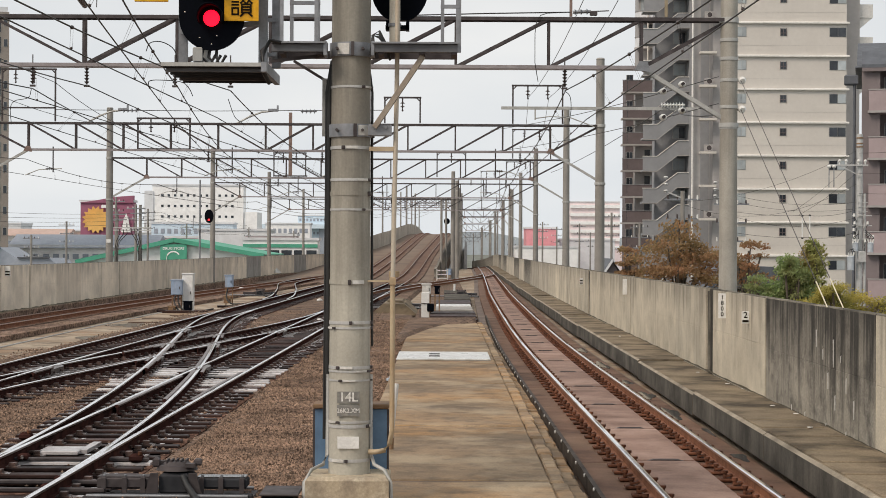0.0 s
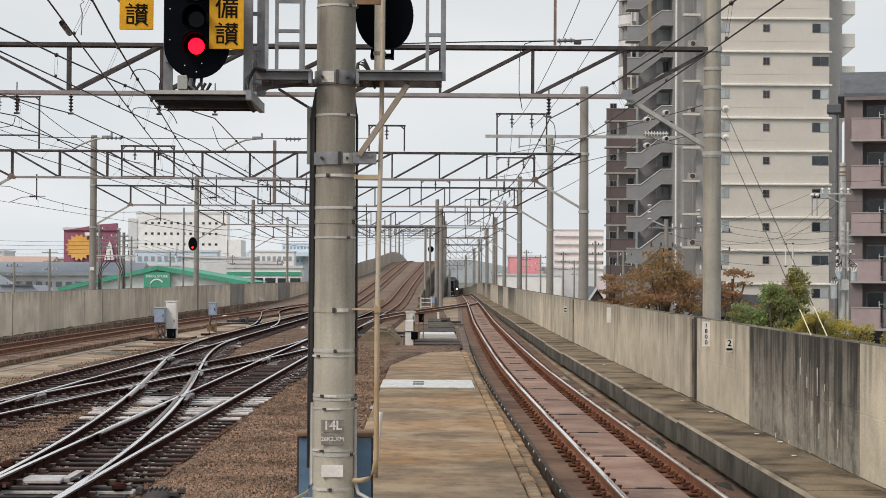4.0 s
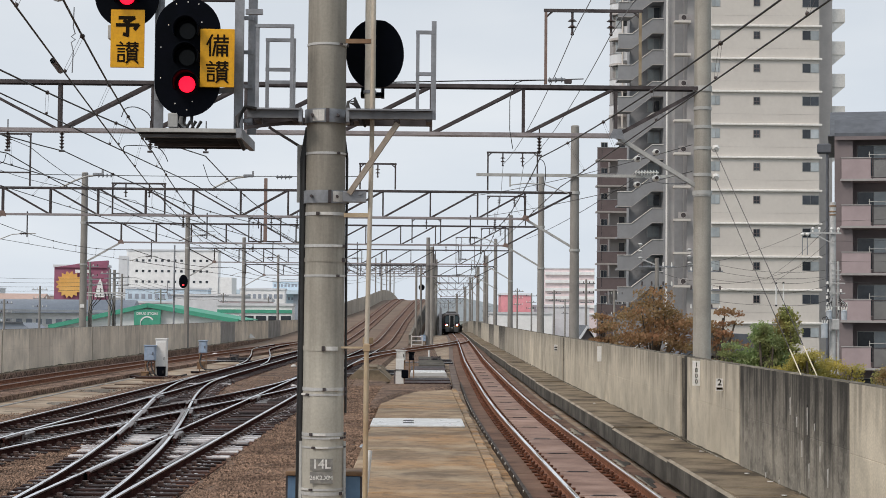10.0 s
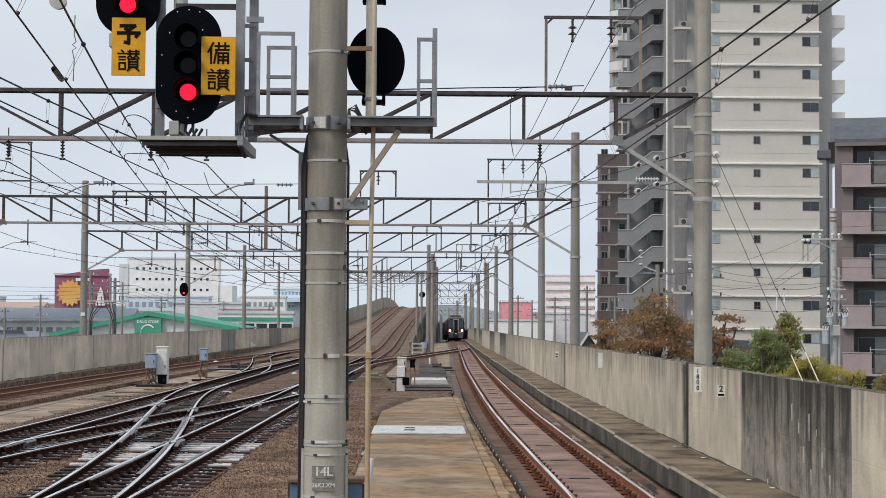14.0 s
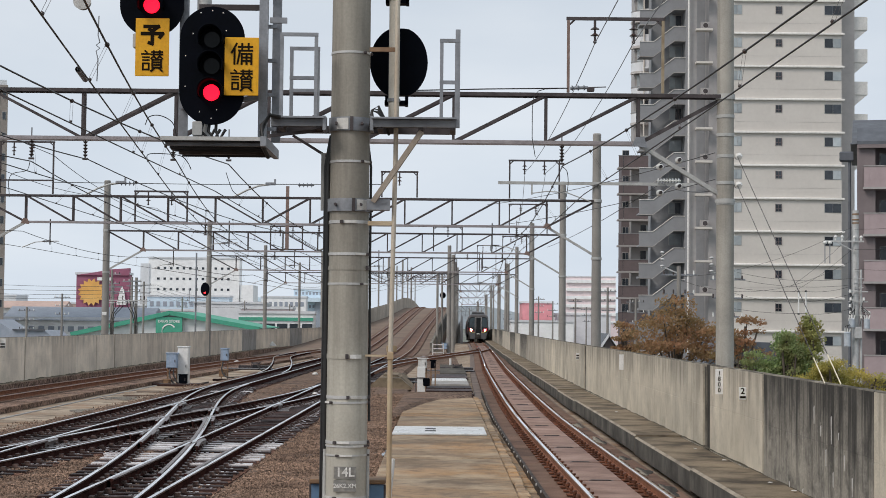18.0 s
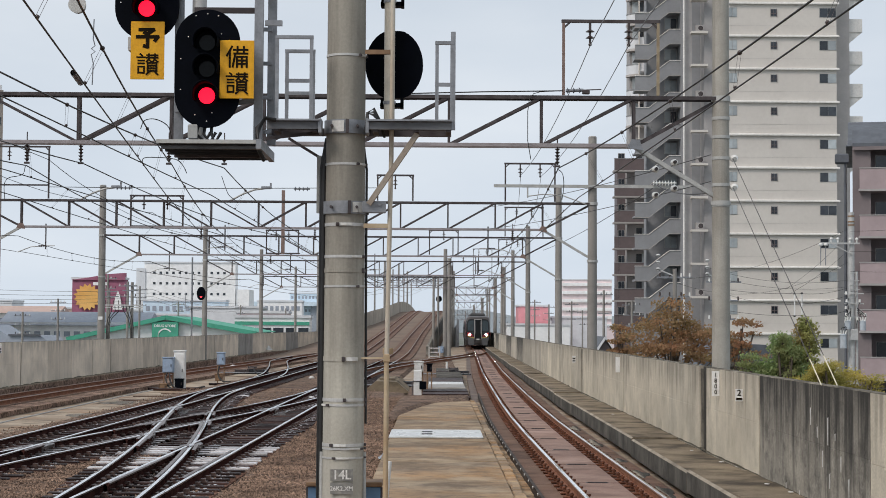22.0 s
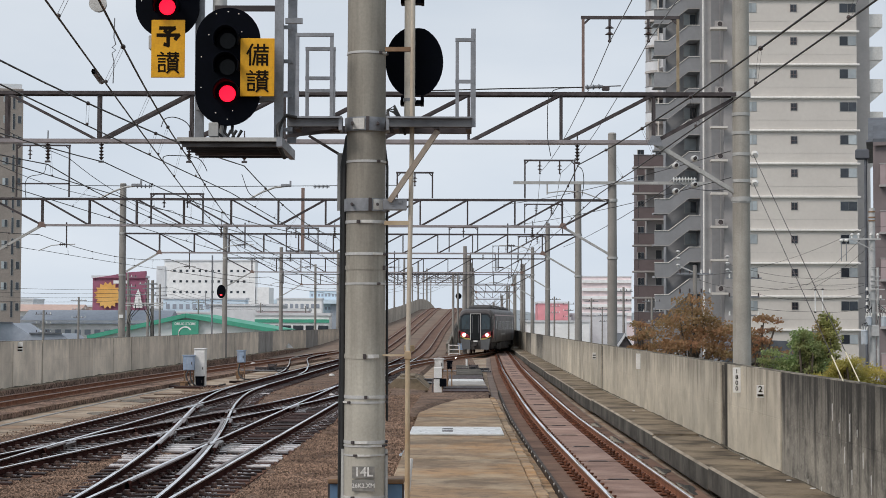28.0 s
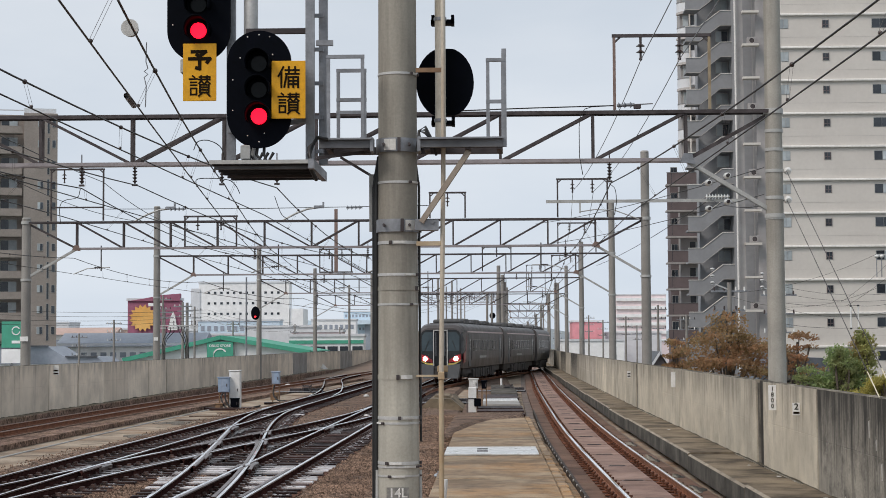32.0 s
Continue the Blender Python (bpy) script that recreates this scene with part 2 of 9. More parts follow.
BLACK = mat("matt_black_paint", (0.0035, 0.0045, 0.008), (0.003, 0.004, 0.006), 6, 0.6, bump=0.03, spec=0.03)
RUBBER = mat("black_cable_rubber", (0.02, 0.02, 0.02), (0.013, 0.013, 0.013), 10, 0.5, bump=0.05)
WIRE = mat("dark_copper_wire", (0.035, 0.033, 0.03), (0.025, 0.024, 0.022), 10, 0.5, 0.5, bump=0)
YELLOW = mat("yellow_enamel_plate", (0.76, 0.385, 0.007), (0.70, 0.335, 0.005), 6, 0.45, bump=0.02, spec=0.4)
INK = mat("dark_brown_lettering", (0.016, 0.011, 0.006), (0.013, 0.009, 0.005), 8, 0.7, bump=0, spec=0.05)
WHITE = mat("white_paint", (0.80, 0.80, 0.78), (0.70, 0.70, 0.68), 4, 0.5, bump=0.03)
WHITE_OLD = mat("chalky_white_paint", (0.72, 0.71, 0.68), (0.5, 0.49, 0.46), 6, 0.6, streak=0.3, streak_col=(0.35, 0.33, 0.29))
STENCIL = mat("worn_white_stencil_paint", (0.80, 0.79, 0.76), (0.60, 0.59, 0.56), 22, 0.7, bump=0.03, stain=0.5, stain_col=(0.30, 0.29, 0.26), stain_scale=18)
POST_CREAM = mat("rust_streaked_cream_paint", (0.62, 0.59, 0.51), (0.50, 0.46, 0.38), 3, 0.6, streak=0.7, streak_col=(0.33, 0.22, 0.13), bump=0.05)
BRACE_BROWN = mat("rust_filmed_grey_brace", (0.33, 0.285, 0.235), (0.25, 0.20, 0.155), 6, 0.6, 0.2, bump=0.05)
BLUE_BOX = mat("faded_blue_enamel", (0.13, 0.24, 0.38), (0.09, 0.17, 0.28), 5, 0.5, streak=0.75, streak_col=(0.045, 0.05, 0.06))
PALE_BLUE = mat("pale_blue_enamel", (0.34, 0.47, 0.64), (0.26, 0.37, 0.52), 5, 0.5, streak=0.5, streak_col=(0.25, 0.17, 0.11))
PALE_GREY_BLUE = mat("pale_grey_blue_enamel", (0.50, 0.55, 0.60), (0.40, 0.45, 0.50), 5, 0.5, streak=0.4, streak_col=(0.25, 0.24, 0.22))
PORCELAIN = mat("white_porcelain", (0.75, 0.75, 0.72), (0.66, 0.66, 0.63), 8, 0.25, bump=0)
INSUL = mat("brown_insulator", (0.06, 0.04, 0.035), (0.04, 0.03, 0.03), 8, 0.3, bump=0)
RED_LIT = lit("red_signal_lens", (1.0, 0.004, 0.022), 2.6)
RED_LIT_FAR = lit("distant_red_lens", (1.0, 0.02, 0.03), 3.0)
HEADLIGHT = lit("warm_headlight", (1.0, 0.96, 0.92), 40.0)
LENS_OFF = mat("unlit_dark_lens", (0.008, 0.010, 0.012), (0.006, 0.008, 0.009), 6, 0.2, bump=0, spec=0.12)
GLASS = mat("dark_window_glass", (0.045, 0.055, 0.065), (0.03, 0.035, 0.045), 1.5, 0.12, bump=0, fine=0, spread=0.4)
GLASS_PALE = mat("pale_curtained_glass", (0.42, 0.46, 0.47), (0.33, 0.37, 0.39), 1.5, 0.2, bump=0, fine=0, spread=0.25)
GROUND = mat("town_ground", (0.19, 0.19, 0.18), (0.12, 0.13, 0.10), 0.02, 0.9, bump=0.1, fine=0.3, stain=0.5, stain_col=(0.09, 0.11, 0.05), stain_scale=0.01)
RUST_BED = mat("rust_stained_track_bed", (0.25, 0.165, 0.125), (0.135, 0.092, 0.072), 1.0, 0.85, stain=0.6, stain_col=(0.06, 0.037, 0.027), stain_scale=0.8, cells=12.0, spec=0.1, more=((0.4, (0.26, 0.18, 0.12), 0.5),))
BALLAST_DARK = mat("dark_crossing_ballast", (0.17, 0.098, 0.075), (0.07, 0.042, 0.034), 1.2, 0.8, fine=14, bump=0.8, bump_dist=0.04, cells=21.0, spec=0.0, stain=0.35, stain_col=(0.20, 0.115, 0.08), stain_scale=0.8)
# near black and without sheen, so undersides stay dark despite ground bounce
TRAY = mat("sheenless_dark_steel", (0.055, 0.057, 0.062), (0.035, 0.036, 0.04), 5, 0.95, bump=0.1, spec=0.0)
COVER_GREY = mat("grey_composite_board", (0.36, 0.39, 0.38), (0.26, 0.28, 0.275), 5, 0.5, bump=0.05)
WET = mat("wet_white_board", (0.70, 0.71, 0.70), (0.52, 0.52, 0.5), 3, 0.3, stain=0.5, stain_col=(0.35, 0.34, 0.32), stain_scale=1.5)

PUDDLE = mat("still_rain_water", (0.05, 0.05, 0.05), (0.04, 0.04, 0.04), 2, 0.04, bump=0, fine=0, rough_var=0.02)
LEAF_RED = mat("russet_autumn_leaf", (0.42, 0.245, 0.135), (0.29, 0.225, 0.11), 0.9, 0.7, bump=0, fine=5, grain=0.3, spec=0.15, more=((0.5, (0.36, 0.16, 0.10), 0.5),))
LEAF_GREEN = mat("mid_green_leaf", (0.38, 0.49, 0.20), (0.235, 0.32, 0.135), 1.2, 0.6, bump=0, fine=6, grain=0.6, more=((0.5, (0.27, 0.20, 0.075), 0.9),))
LEAF_YELLOW = mat("yellowing_leaf", (0.60, 0.48, 0.12), (0.31, 0.30, 0.085), 1.3, 0.6, bump=0, fine=7, grain=0.4)
LEAF_OLIVE = mat("olive_reddening_leaf", (0.47, 0.46, 0.16), (0.31, 0.34, 0.125), 1.1, 0.6, bump=0, fine=6, grain=0.6, more=((0.7, (0.40, 0.22, 0.12), 0.7),))
LEAF_DULL = mat("greying_dry_leaf", (0.23, 0.20, 0.15), (0.15, 0.14, 0.11), 1.1, 0.7, bump=0, fine=6, grain=0.5)
for leaf_ in (LEAF_RED, LEAF_GREEN, LEAF_YELLOW, LEAF_OLIVE, LEAF_DULL):
    tree_ = leaf_.node_tree
    face_ = tree_.nodes["Principled BSDF"]
    thin_ = tree_.nodes.new("ShaderNodeBsdfTranslucent")
    both_ = tree_.nodes.new("ShaderNodeMixShader")
    both_.inputs[0].default_value = 0.48
    tree_.links.new(face_.inputs["Base Color"].links[0].from_socket, thin_.inputs[0])
    tree_.links.new(face_.outputs[0], both_.inputs[1])
    tree_.links.new(thin_.outputs[0], both_.inputs[2])
    tree_.links.new(both_.outputs[0], tree_.nodes["Material Output"].inputs[0])
BARK = mat("grey_brown_bark", (0.14, 0.11, 0.085), (0.085, 0.07, 0.055), 3, 0.9, bump=0.5)
GUARD_YELLOW = mat("cream_guy_guard", (0.70, 0.64, 0.48), (0.58, 0.52, 0.36), 5, 0.6)
BARRIER_GREY = mat("smooth_grey_barrier", (0.34, 0.35, 0.36), (0.29, 0.30, 0.31), 0.4, 0.8, fine=4)

# recess shade is put into the colour, as the joints are shallow
JOINT_DARK = mat("dark_joint_recess", (0.085, 0.08, 0.072), (0.05, 0.047, 0.043), 2.0, 0.9, streak=0.6, streak_col=(0.025, 0.024, 0.022), spec=0.05)
RAIL_EDGE_BROWN = mat("brown_worn_rail_edge", (0.40, 0.235, 0.165), (0.26, 0.14, 0.095), 8, 0.5, 0.3, bump=0.05)
CONC_MID = mat("dull_weathered_concrete", (0.50, 0.455, 0.375), (0.38, 0.345, 0.285), 0.7, 0.85, streak=0.6, streak_col=(0.13, 0.12, 0.102), stain=0.5, stain_col=(0.25, 0.225, 0.185), stain_scale=0.35, spread=0.2, drip=(0.9, 1.95), spec=0.2)
RAIL_EDGE = mat("worn_rail_edge", (0.24, 0.18, 0.165), (0.12, 0.085, 0.075), 8, 0.35, 0.8, bump=0.05)
SLAB_BASE = mat("dark_brown_track_base", (0.175, 0.098, 0.066), (0.095, 0.056, 0.04), 1.4, 0.75, stain=0.5, stain_col=(0.25, 0.165, 0.115), spread=0.12, grain=0.45, spec=0.15)
EDGE_DARK = mat("grimy_edge_steel", (0.075, 0.06, 0.05), (0.035, 0.028, 0.024), 3, 0.7, 0.0, bump=0.1, spec=0.15)
GALV_PALE = mat("pale_zinc_coat", (0.55, 0.55, 0.54), (0.44, 0.44, 0.43), 4, 0.55, 0.2, bump=0.05)

WALL_CROWN = mat("algae_darkened_wall_top", (0.155, 0.142, 0.118), (0.06, 0.056, 0.047), 2.2, 0.95, stain=0.5, stain_col=(0.30, 0.27, 0.22), stain_scale=1.1, more=((0.6, (0.42, 0.38, 0.31), 1.7), (0.6, (0.05, 0.046, 0.04), 3.2)), grain=0.5, spec=0.05)
# by colour, the chamfer is paler and the face darker than the ledge's top
LEDGE_EDGE = mat("pale_ledge_edge", (0.40, 0.35, 0.275), (0.24, 0.205, 0.16), 1.6, 0.9, stain=0.5, stain_col=(0.12, 0.105, 0.085), stain_scale=0.7, grain=0.4, spec=0.1)
LEDGE_FACE = mat("dark_streaked_ledge_face", (0.165, 0.152, 0.132), (0.07, 0.066, 0.058), 1.0, 0.9, streak=0.6, streak_col=(0.04, 0.038, 0.034), stain=0.5, stain_col=(0.05, 0.047, 0.042), spec=0.1, grain=0.35)

RAMP_TOP = mat("rust_stained_ramp_concrete", (0.215, 0.155, 0.115), (0.14, 0.10, 0.078), 0.4, 0.8, stain=0.5, stain_col=(0.27, 0.21, 0.155), stain_scale=0.2, spec=0.2)
CONC_FAR = mat("plain_weathered_concrete", (0.80, 0.71, 0.59), (0.64, 0.565, 0.47), 0.6, 0.85, streak=0.55, streak_col=(0.16, 0.148, 0.13), stain=0.3, stain_col=(0.37, 0.34, 0.29), stain_scale=0.3, spread=0.14, drip=(1.2, 2.1), more=((0.25, (0.30, 0.275, 0.235), 0.8),), spec=0.2)

# ======== mesh tools ========
class Solid:
    """Collects closed shapes into one mesh."""

    def __init__(self):
        self.v, self.f, self.s, self.k = [], [], [], []

    def add(self, verts, faces, smooth=False, slot=0):
        o = len(self.v)
        self.v.extend(tuple(p) for p in verts)
        self.f.extend(tuple(i + o for i in f) for f in faces)
        self.s.extend([smooth] * len(faces))
        self.k.extend([slot] * len(faces))
        return self

    def box(self, c, s, m=None, slot=0, bevel=0.0):
        x, y, z = (v / 2 for v in s)
        if bevel:
            b = min(bevel, x * 0.8, y * 0.8, z * 0.8)
            rings = []
            for zz, ins in ((-z, b), (-z + b, 0), (z - b, 0), (z, b)):
                rings.append([(-x + ins, -y + ins, zz), (x - ins, -y + ins, zz), (x - ins, y - ins, zz), (-x + ins, y - ins, zz)])
            vs = [p for r in rings for p in r]
            fs = [(3, 2, 1, 0), (12, 13, 14, 15)]
            for r in range(3):
                for i in range(4):
                    j = (i + 1) % 4
                    fs.append((r * 4 + i, r * 4 + j, r * 4 + 4 + j, r * 4 + 4 + i))
        else:
            vs = [(-x, -y, -z), (x, -y, -z), (x, y, -z), (-x, y, -z), (-x, -y, z), (x, -y, z), (x, y, z), (-x, y, z)]
            fs = [(0, 3, 2, 1), (4, 5, 6, 7), (0, 1, 5, 4), (1, 2, 6, 5), (2, 3, 7, 6), (3, 0, 4, 7)]
        if m is not None:
            vs = [m @ Vector(p) for p in vs]
        return self.add([(p[0] + c[0], p[1] + c[1], p[2] + c[2]) for p in vs], fs, slot=slot)

    def cyl(self, a, b, r0, r1=None, n=10, slot=0, smooth=True, cap=True):
        r1 = r0 if r1 is None else r1
        a, b = Vector(a), Vector(b)
        d = (b - a).normalized()
        u = d.orthogonal().normalized()
        w = d.cross(u)
        ring = [(math.cos(2 * math.pi * i / n), math.sin(2 * math.pi * i / n)) for i in range(n)]
        vs = [a + (u * c + w * s) * r0 for c, s in ring] + [b + (u * c + w * s) * r1 for c, s in ring]
        fs = [(i, (i + 1) % n, n + (i + 1) % n, n + i) for i in range(n)]
        self.add(vs, fs, smooth, slot)
        if cap:
            self.add(vs, [tuple(reversed(range(n))), tuple(range(n, 2 * n))], False, slot)
        return self

    def beam(self, a, b, w, h, slot=0):
        """A rectangular bar from a to b, w wide and h high."""
        a, b = Vector(a), Vector(b)
        d = b - a
        L = d.length
        d.normalize()
        up = Vector((0, 0, 1)) if abs(d.z) < 0.95 else Vector((0, 1, 0))
        side = d.cross(up).normalized()
        up = side.cross(d)
        m = Matrix((side, d, up)).transposed()
        return self.box(tuple((a + b) / 2), (w, L, h), m, slot)

    def sweep(self, prof, path, slots=None, cap=True, smooth=False):
        """A profile of (sideways, up) corners, anticlockwise seen along the way, drawn along a path; sideways is to the right."""
        pts = [Vector(p) for p in path]
        n, k = len(pts), len(prof)
        vs = []
        for i, p in enumerate(pts):
            d = pts[min(i + 1, n - 1)] - pts[max(i - 1, 0)]
            side = Vector((d.y, -d.x, 0)).normalized()
            vs.extend((p.x + side.x * a, p.y + side.y * a, p.z + b) for a, b in prof)
        for j in range(k):
            j2 = (j + 1) % k
            fs = [(i * k + j, (i + 1) * k + j, (i + 1) * k + j2, i * k + j2) for i in range(n - 1)]
            o = len(self.v)
            self.f.extend(tuple(q + o for q in f) for f in fs)
            self.s.extend([smooth] * len(fs))
            self.k.extend([slots[j] if slots else 0] * len(fs))
        if cap:
            o = len(self.v)
            self.f.append(tuple(o + j for j in range(k)))
            self.f.append(tuple(o + (n - 1) * k + j for j in reversed(range(k))))
            self.s.extend([False] * 2)
            self.k.extend([0] * 2)
        self.v.extend(vs)
        return self

    def tube(self, path, r, n=6, slot=0):
        pts = [Vector(p) for p in path]
        vs, m = [], len(pts)
        for i, p in enumerate(pts):
            d = (pts[min(i + 1, m - 1)] - pts[max(i - 1, 0)]).normalized()
            ref = Vector((0, 0, 1)) if abs(d.z) < 0.9 else Vector((1, 0, 0))
            u = d.cross(ref).normalized()
            w = u.cross(d)
            vs.extend(p + (u * math.cos(2 * math.pi * q / n) + w * math.sin(2 * math.pi * q / n)) * r for q in range(n))
        fs = [(i * n + q, i * n + (q + 1) % n, (i + 1) * n + (q + 1) % n, (i + 1) * n + q) for i in range(m - 1) for q in range(n)]
        return self.add(vs, fs, True, slot)

    def prism(self, poly, a, b, axis="y", slot=0, smooth=False):
        """A flat outline (u, w) drawn from a to b along an axis: y takes (x, z), x takes (y, z), z takes (x, y)."""
        put = {"y": lambda p, t: (p[0], t, p[1]), "x": lambda p, t: (t, p[0], p[1]), "z": lambda p, t: (p[0], p[1], t)}[axis]
        n = len(poly)
        vs = [put(p, a) for p in poly] + [put(p, b) for p in poly]
        self.add(vs, [(i, (i + 1) % n, n + (i + 1) % n, n + i) for i in range(n)], smooth, slot)
        return self.add(vs, [tuple(reversed(range(n))), tuple(range(n, 2 * n))], False, slot)

    def ball(self, c, r, n=10, rings=6, slot=0, sz=1.0):
        vs, fs = [], []
        for i in range(rings + 1):
            th = math.pi * i / rings
            for j in range(n):
                ph = 2 * math.pi * j / n
                vs.append((c[0] + r * math.sin(th) * math.cos(ph), c[1] + r * math.sin(th) * math.sin(ph), c[2] + r * sz * math.cos(th)))
        for i in range(rings):
            for j in range(n):
                fs.append((i * n + j, (i + 1) * n + j, (i + 1) * n + (j + 1) % n, i * n + (j + 1) % n))
        return self.add(vs, fs, True, slot)

    def mesh(self, name, mats):
        me = bpy.data.meshes.new(name)
        me.from_pydata(self.v, [], self.f)
        for m in mats if isinstance(mats, (list, tuple)) else [mats]:
            me.materials.append(m)
        me.polygons.foreach_set("use_smooth", self.s)
        me.polygons.foreach_set("material_index", self.k)
        bm = bmesh.new()
        bm.from_mesh(me)
        bmesh.ops.recalc_face_normals(bm, faces=bm.faces)
        bm.to_mesh(me)
        bm.free()
        me.update()
        return me


def part(name, solid, material, parent=None, label="", m=None):
    """Links a solid (or a ready mesh) as one mesh object under a thing or a part."""
    me = solid if isinstance(solid, bpy.types.Mesh) else solid.mesh(name, material)
    ob = new(name, me)
    if parent is not None:
        ob.parent = parent
    if m is not None:
        ob.matrix_basis = m
    return tagged(ob, label)


def thing(name, label, category, at=None, group="", kind=""):
    """An empty at a thing's base, to hold its parts."""
    ob = new(name)
    ob.empty_display_size = 0.2
    if at is not None:
        ob.matrix_basis = at
    return tagged(ob, label, category, group, kind)


def single(name, solid, material, label, category, group="", kind="", m=None):
    return tagged(part(name, solid, material, None, label, m), label, category, group, kind)


def line(points, width=6.0):
    """A smooth function of y through (y, value) points."""
    ys = np.array([p[0] for p in points], float)
    vs = np.array([p[1] for p in points], float)
    grid = np.arange(ys[0] - 40, ys[-1] + 40, 1.0)
    raw = np.interp(grid, ys, vs)
    raw[grid < ys[0]] = vs[0] + (grid[grid < ys[0]] - ys[0]) * (vs[1] - vs[0]) / (ys[1] - ys[0])
    raw[grid > ys[-1]] = vs[-1] + (grid[grid > ys[-1]] - ys[-1]) * (vs[-1] - vs[-2]) / (ys[-1] - ys[-2])
    k = np.exp(-0.5 * (np.arange(-24, 25) / width) ** 2)
    k /= k.sum()
    soft = np.convolve(np.pad(raw, 24, mode="reflect", reflect_type="odd"), k, "valid")
    return lambda y: float(np.interp(y, grid, soft))


def run(fx, fz, y0, y1, dx=0.0, dz=0.0, step=2.0):
    """Points along a line of the plan, dx to the right of it."""
    n = max(2, int(math.ceil((y1 - y0) / step)) + 1)
    out = []
    for i in range(n):
        y = y0 + (y1 - y0) * i / (n - 1)
        sl = (fx(y + 0.5) - fx(y - 0.5))
        q = math.hypot(1, sl)
        out.append((fx(y) + dx / q, y - dx * sl / q, fz(y) + dz))
    return out


# ======== plan: lines of the tracks and walls, x and z by y ========
FLAT = line([(0, 0), (500, 0)])
T1_X = line([(0, -8.7), (35, -8.6), (52, -8.2), (76, -7.85), (88, -7.7), (114, -7.3), (160, -6.6), (200, -5.95), (320, -3.95), (420, -2.3), (520, 0)])
T2_X = line([(0, -4.68), (20, -4.58), (50, -4.22), (75, -3.9), (97, -3.58), (117, -3.27), (160, -2.75), (200, -2.25), (320, 0.25), (420, 2.2), (520, 4.5)])
T3_X = line([(0, 2.86), (20, 2.78), (35, 2.65), (46, 2.6), (66, 2.8), (92, 3.12), (122, 3.68), (150, 4.2), (184, 4.75), (208, 5.0), (234, 5.34), (270, 5.9), (314, 6.0), (360, 5.0), (420, 2.5), (480, -1)])
T4_X = line([(0, -14.9), (40, -14.5), (57, -14.25), (75, -13.75), (98, -12.75), (125, -11.3), (151, -10.0), (180, -8.4), (205, -6.4)])
RAMP_Z = line([(0, 0), (125, 0), (148, 0.1), (170, 0.62), (200, 1.5), (235, 2.65), (280, 4.15), (315, 5.25), (345, 5.6), (380, 5.4), (430, 4.2), (520, 1.5)])
T3_Z = line([(0, 0), (215, 0), (235, -0.06), (270, -0.47), (314, -1.1), (360, -1.75), (420, -2.6), (480, -3.4)])
XA_X = line([(4, -4.66), (14, -4.61), (20.7, -4.6), (26, -4.83), (32.7, -5.32), (38, -5.82), (43.5, -6.4), (50, -7.1), (55, -7.55), (61, -7.95), (70, -7.96), (80, -7.8)], 2.5)
XB_X = line([(10, -8.68), (22, -8.62), (28, -8.3), (34, -7.5), (37.5, -7.05), (43, -6.4), (48.8, -5.5), (55, -4.72), (61, -4.25), (66, -4.03), (80, -3.83)], 2.5)
XC_X = line([(70, -3.97), (85, -3.76), (93, -3.5), (101, -2.95), (110, -1.95), (119, -0.78), (128, 0.4), (137, 1.6), (146, 2.85), (154, 3.75), (163, 4.36), (175, 4.61), (190, 4.83)], 3.5)
XD_X = line([(60, -8.05), (76, -7.86), (86, -8.1), (100, -9.2), (118, -10.9), (130, -11.0), (145, -10.3)], 3)
WALL_R = line([(0, 4.95), (20, 4.98), (60, 5.1), (100, 5.5), (150, 6.05), (200, 6.75), (250, 7.5), (320, 8.0), (400, 6.5)])
WALL_L = line([(0, -15.5), (60, -15.4), (90, -15.25), (110, -14.85), (130, -14.7), (146, -14.3), (160, -13.6), (187, -12.2), (205, -10.8), (260, -7.8), (320, -6.4), (420, -4.8), (520, -2.5)])

WIRE1 = line([(-20, -8.5), (6, -8.2), (31.7, -7.9), (57.6, -8.0), (80, -7.8), (114, -7.3), (160, -6.6), (200, -5.95), (320, -3.95), (420, -2.3)], 2.0)
WIRE2 = line([(-20, -5.0), (6, -4.75), (17.2, -4.65), (24, -4.52), (28.4, -4.38), (31.7, -4.1), (57.6, -4.15), (80, -3.85), (117, -3.27), (160, -2.75), (200, -2.25), (320, 0.25), (420, 2.2)], 1.5)
WIRE3 = line([(-20, 3.9), (14, 3.12), (31.7, 2.38), (45, 2.45), (57.6, 2.6), (80, 2.95), (122, 3.68), (150, 4.2), (184, 4.75), (208, 5.0), (234, 5.34), (270, 5.9), (314, 6.0), (360, 5.0)], 2.0)

# ======== ground and viaduct ========
GROUND_Z = -7.0
g_ = Solid()
g_.add([(-3000, -400, GROUND_Z), (3000, -400, GROUND_Z), (3000, 4500, GROUND_Z), (-3000, 4500, GROUND_Z)], [(0, 1, 2, 3)])
single("ground", g_, GROUND, "flat town ground of streets and yards", "ground", kind="structure")

# the viaduct deck under the yard
BED_Z = -0.36
ys = [-25 + 5 * i for i in range(76)]
v_ = Solid()
vl = [(WALL_L(y) - 0.3, y) for y in ys]
vr = [(WALL_R(y) + 0.3, y) for y in ys]
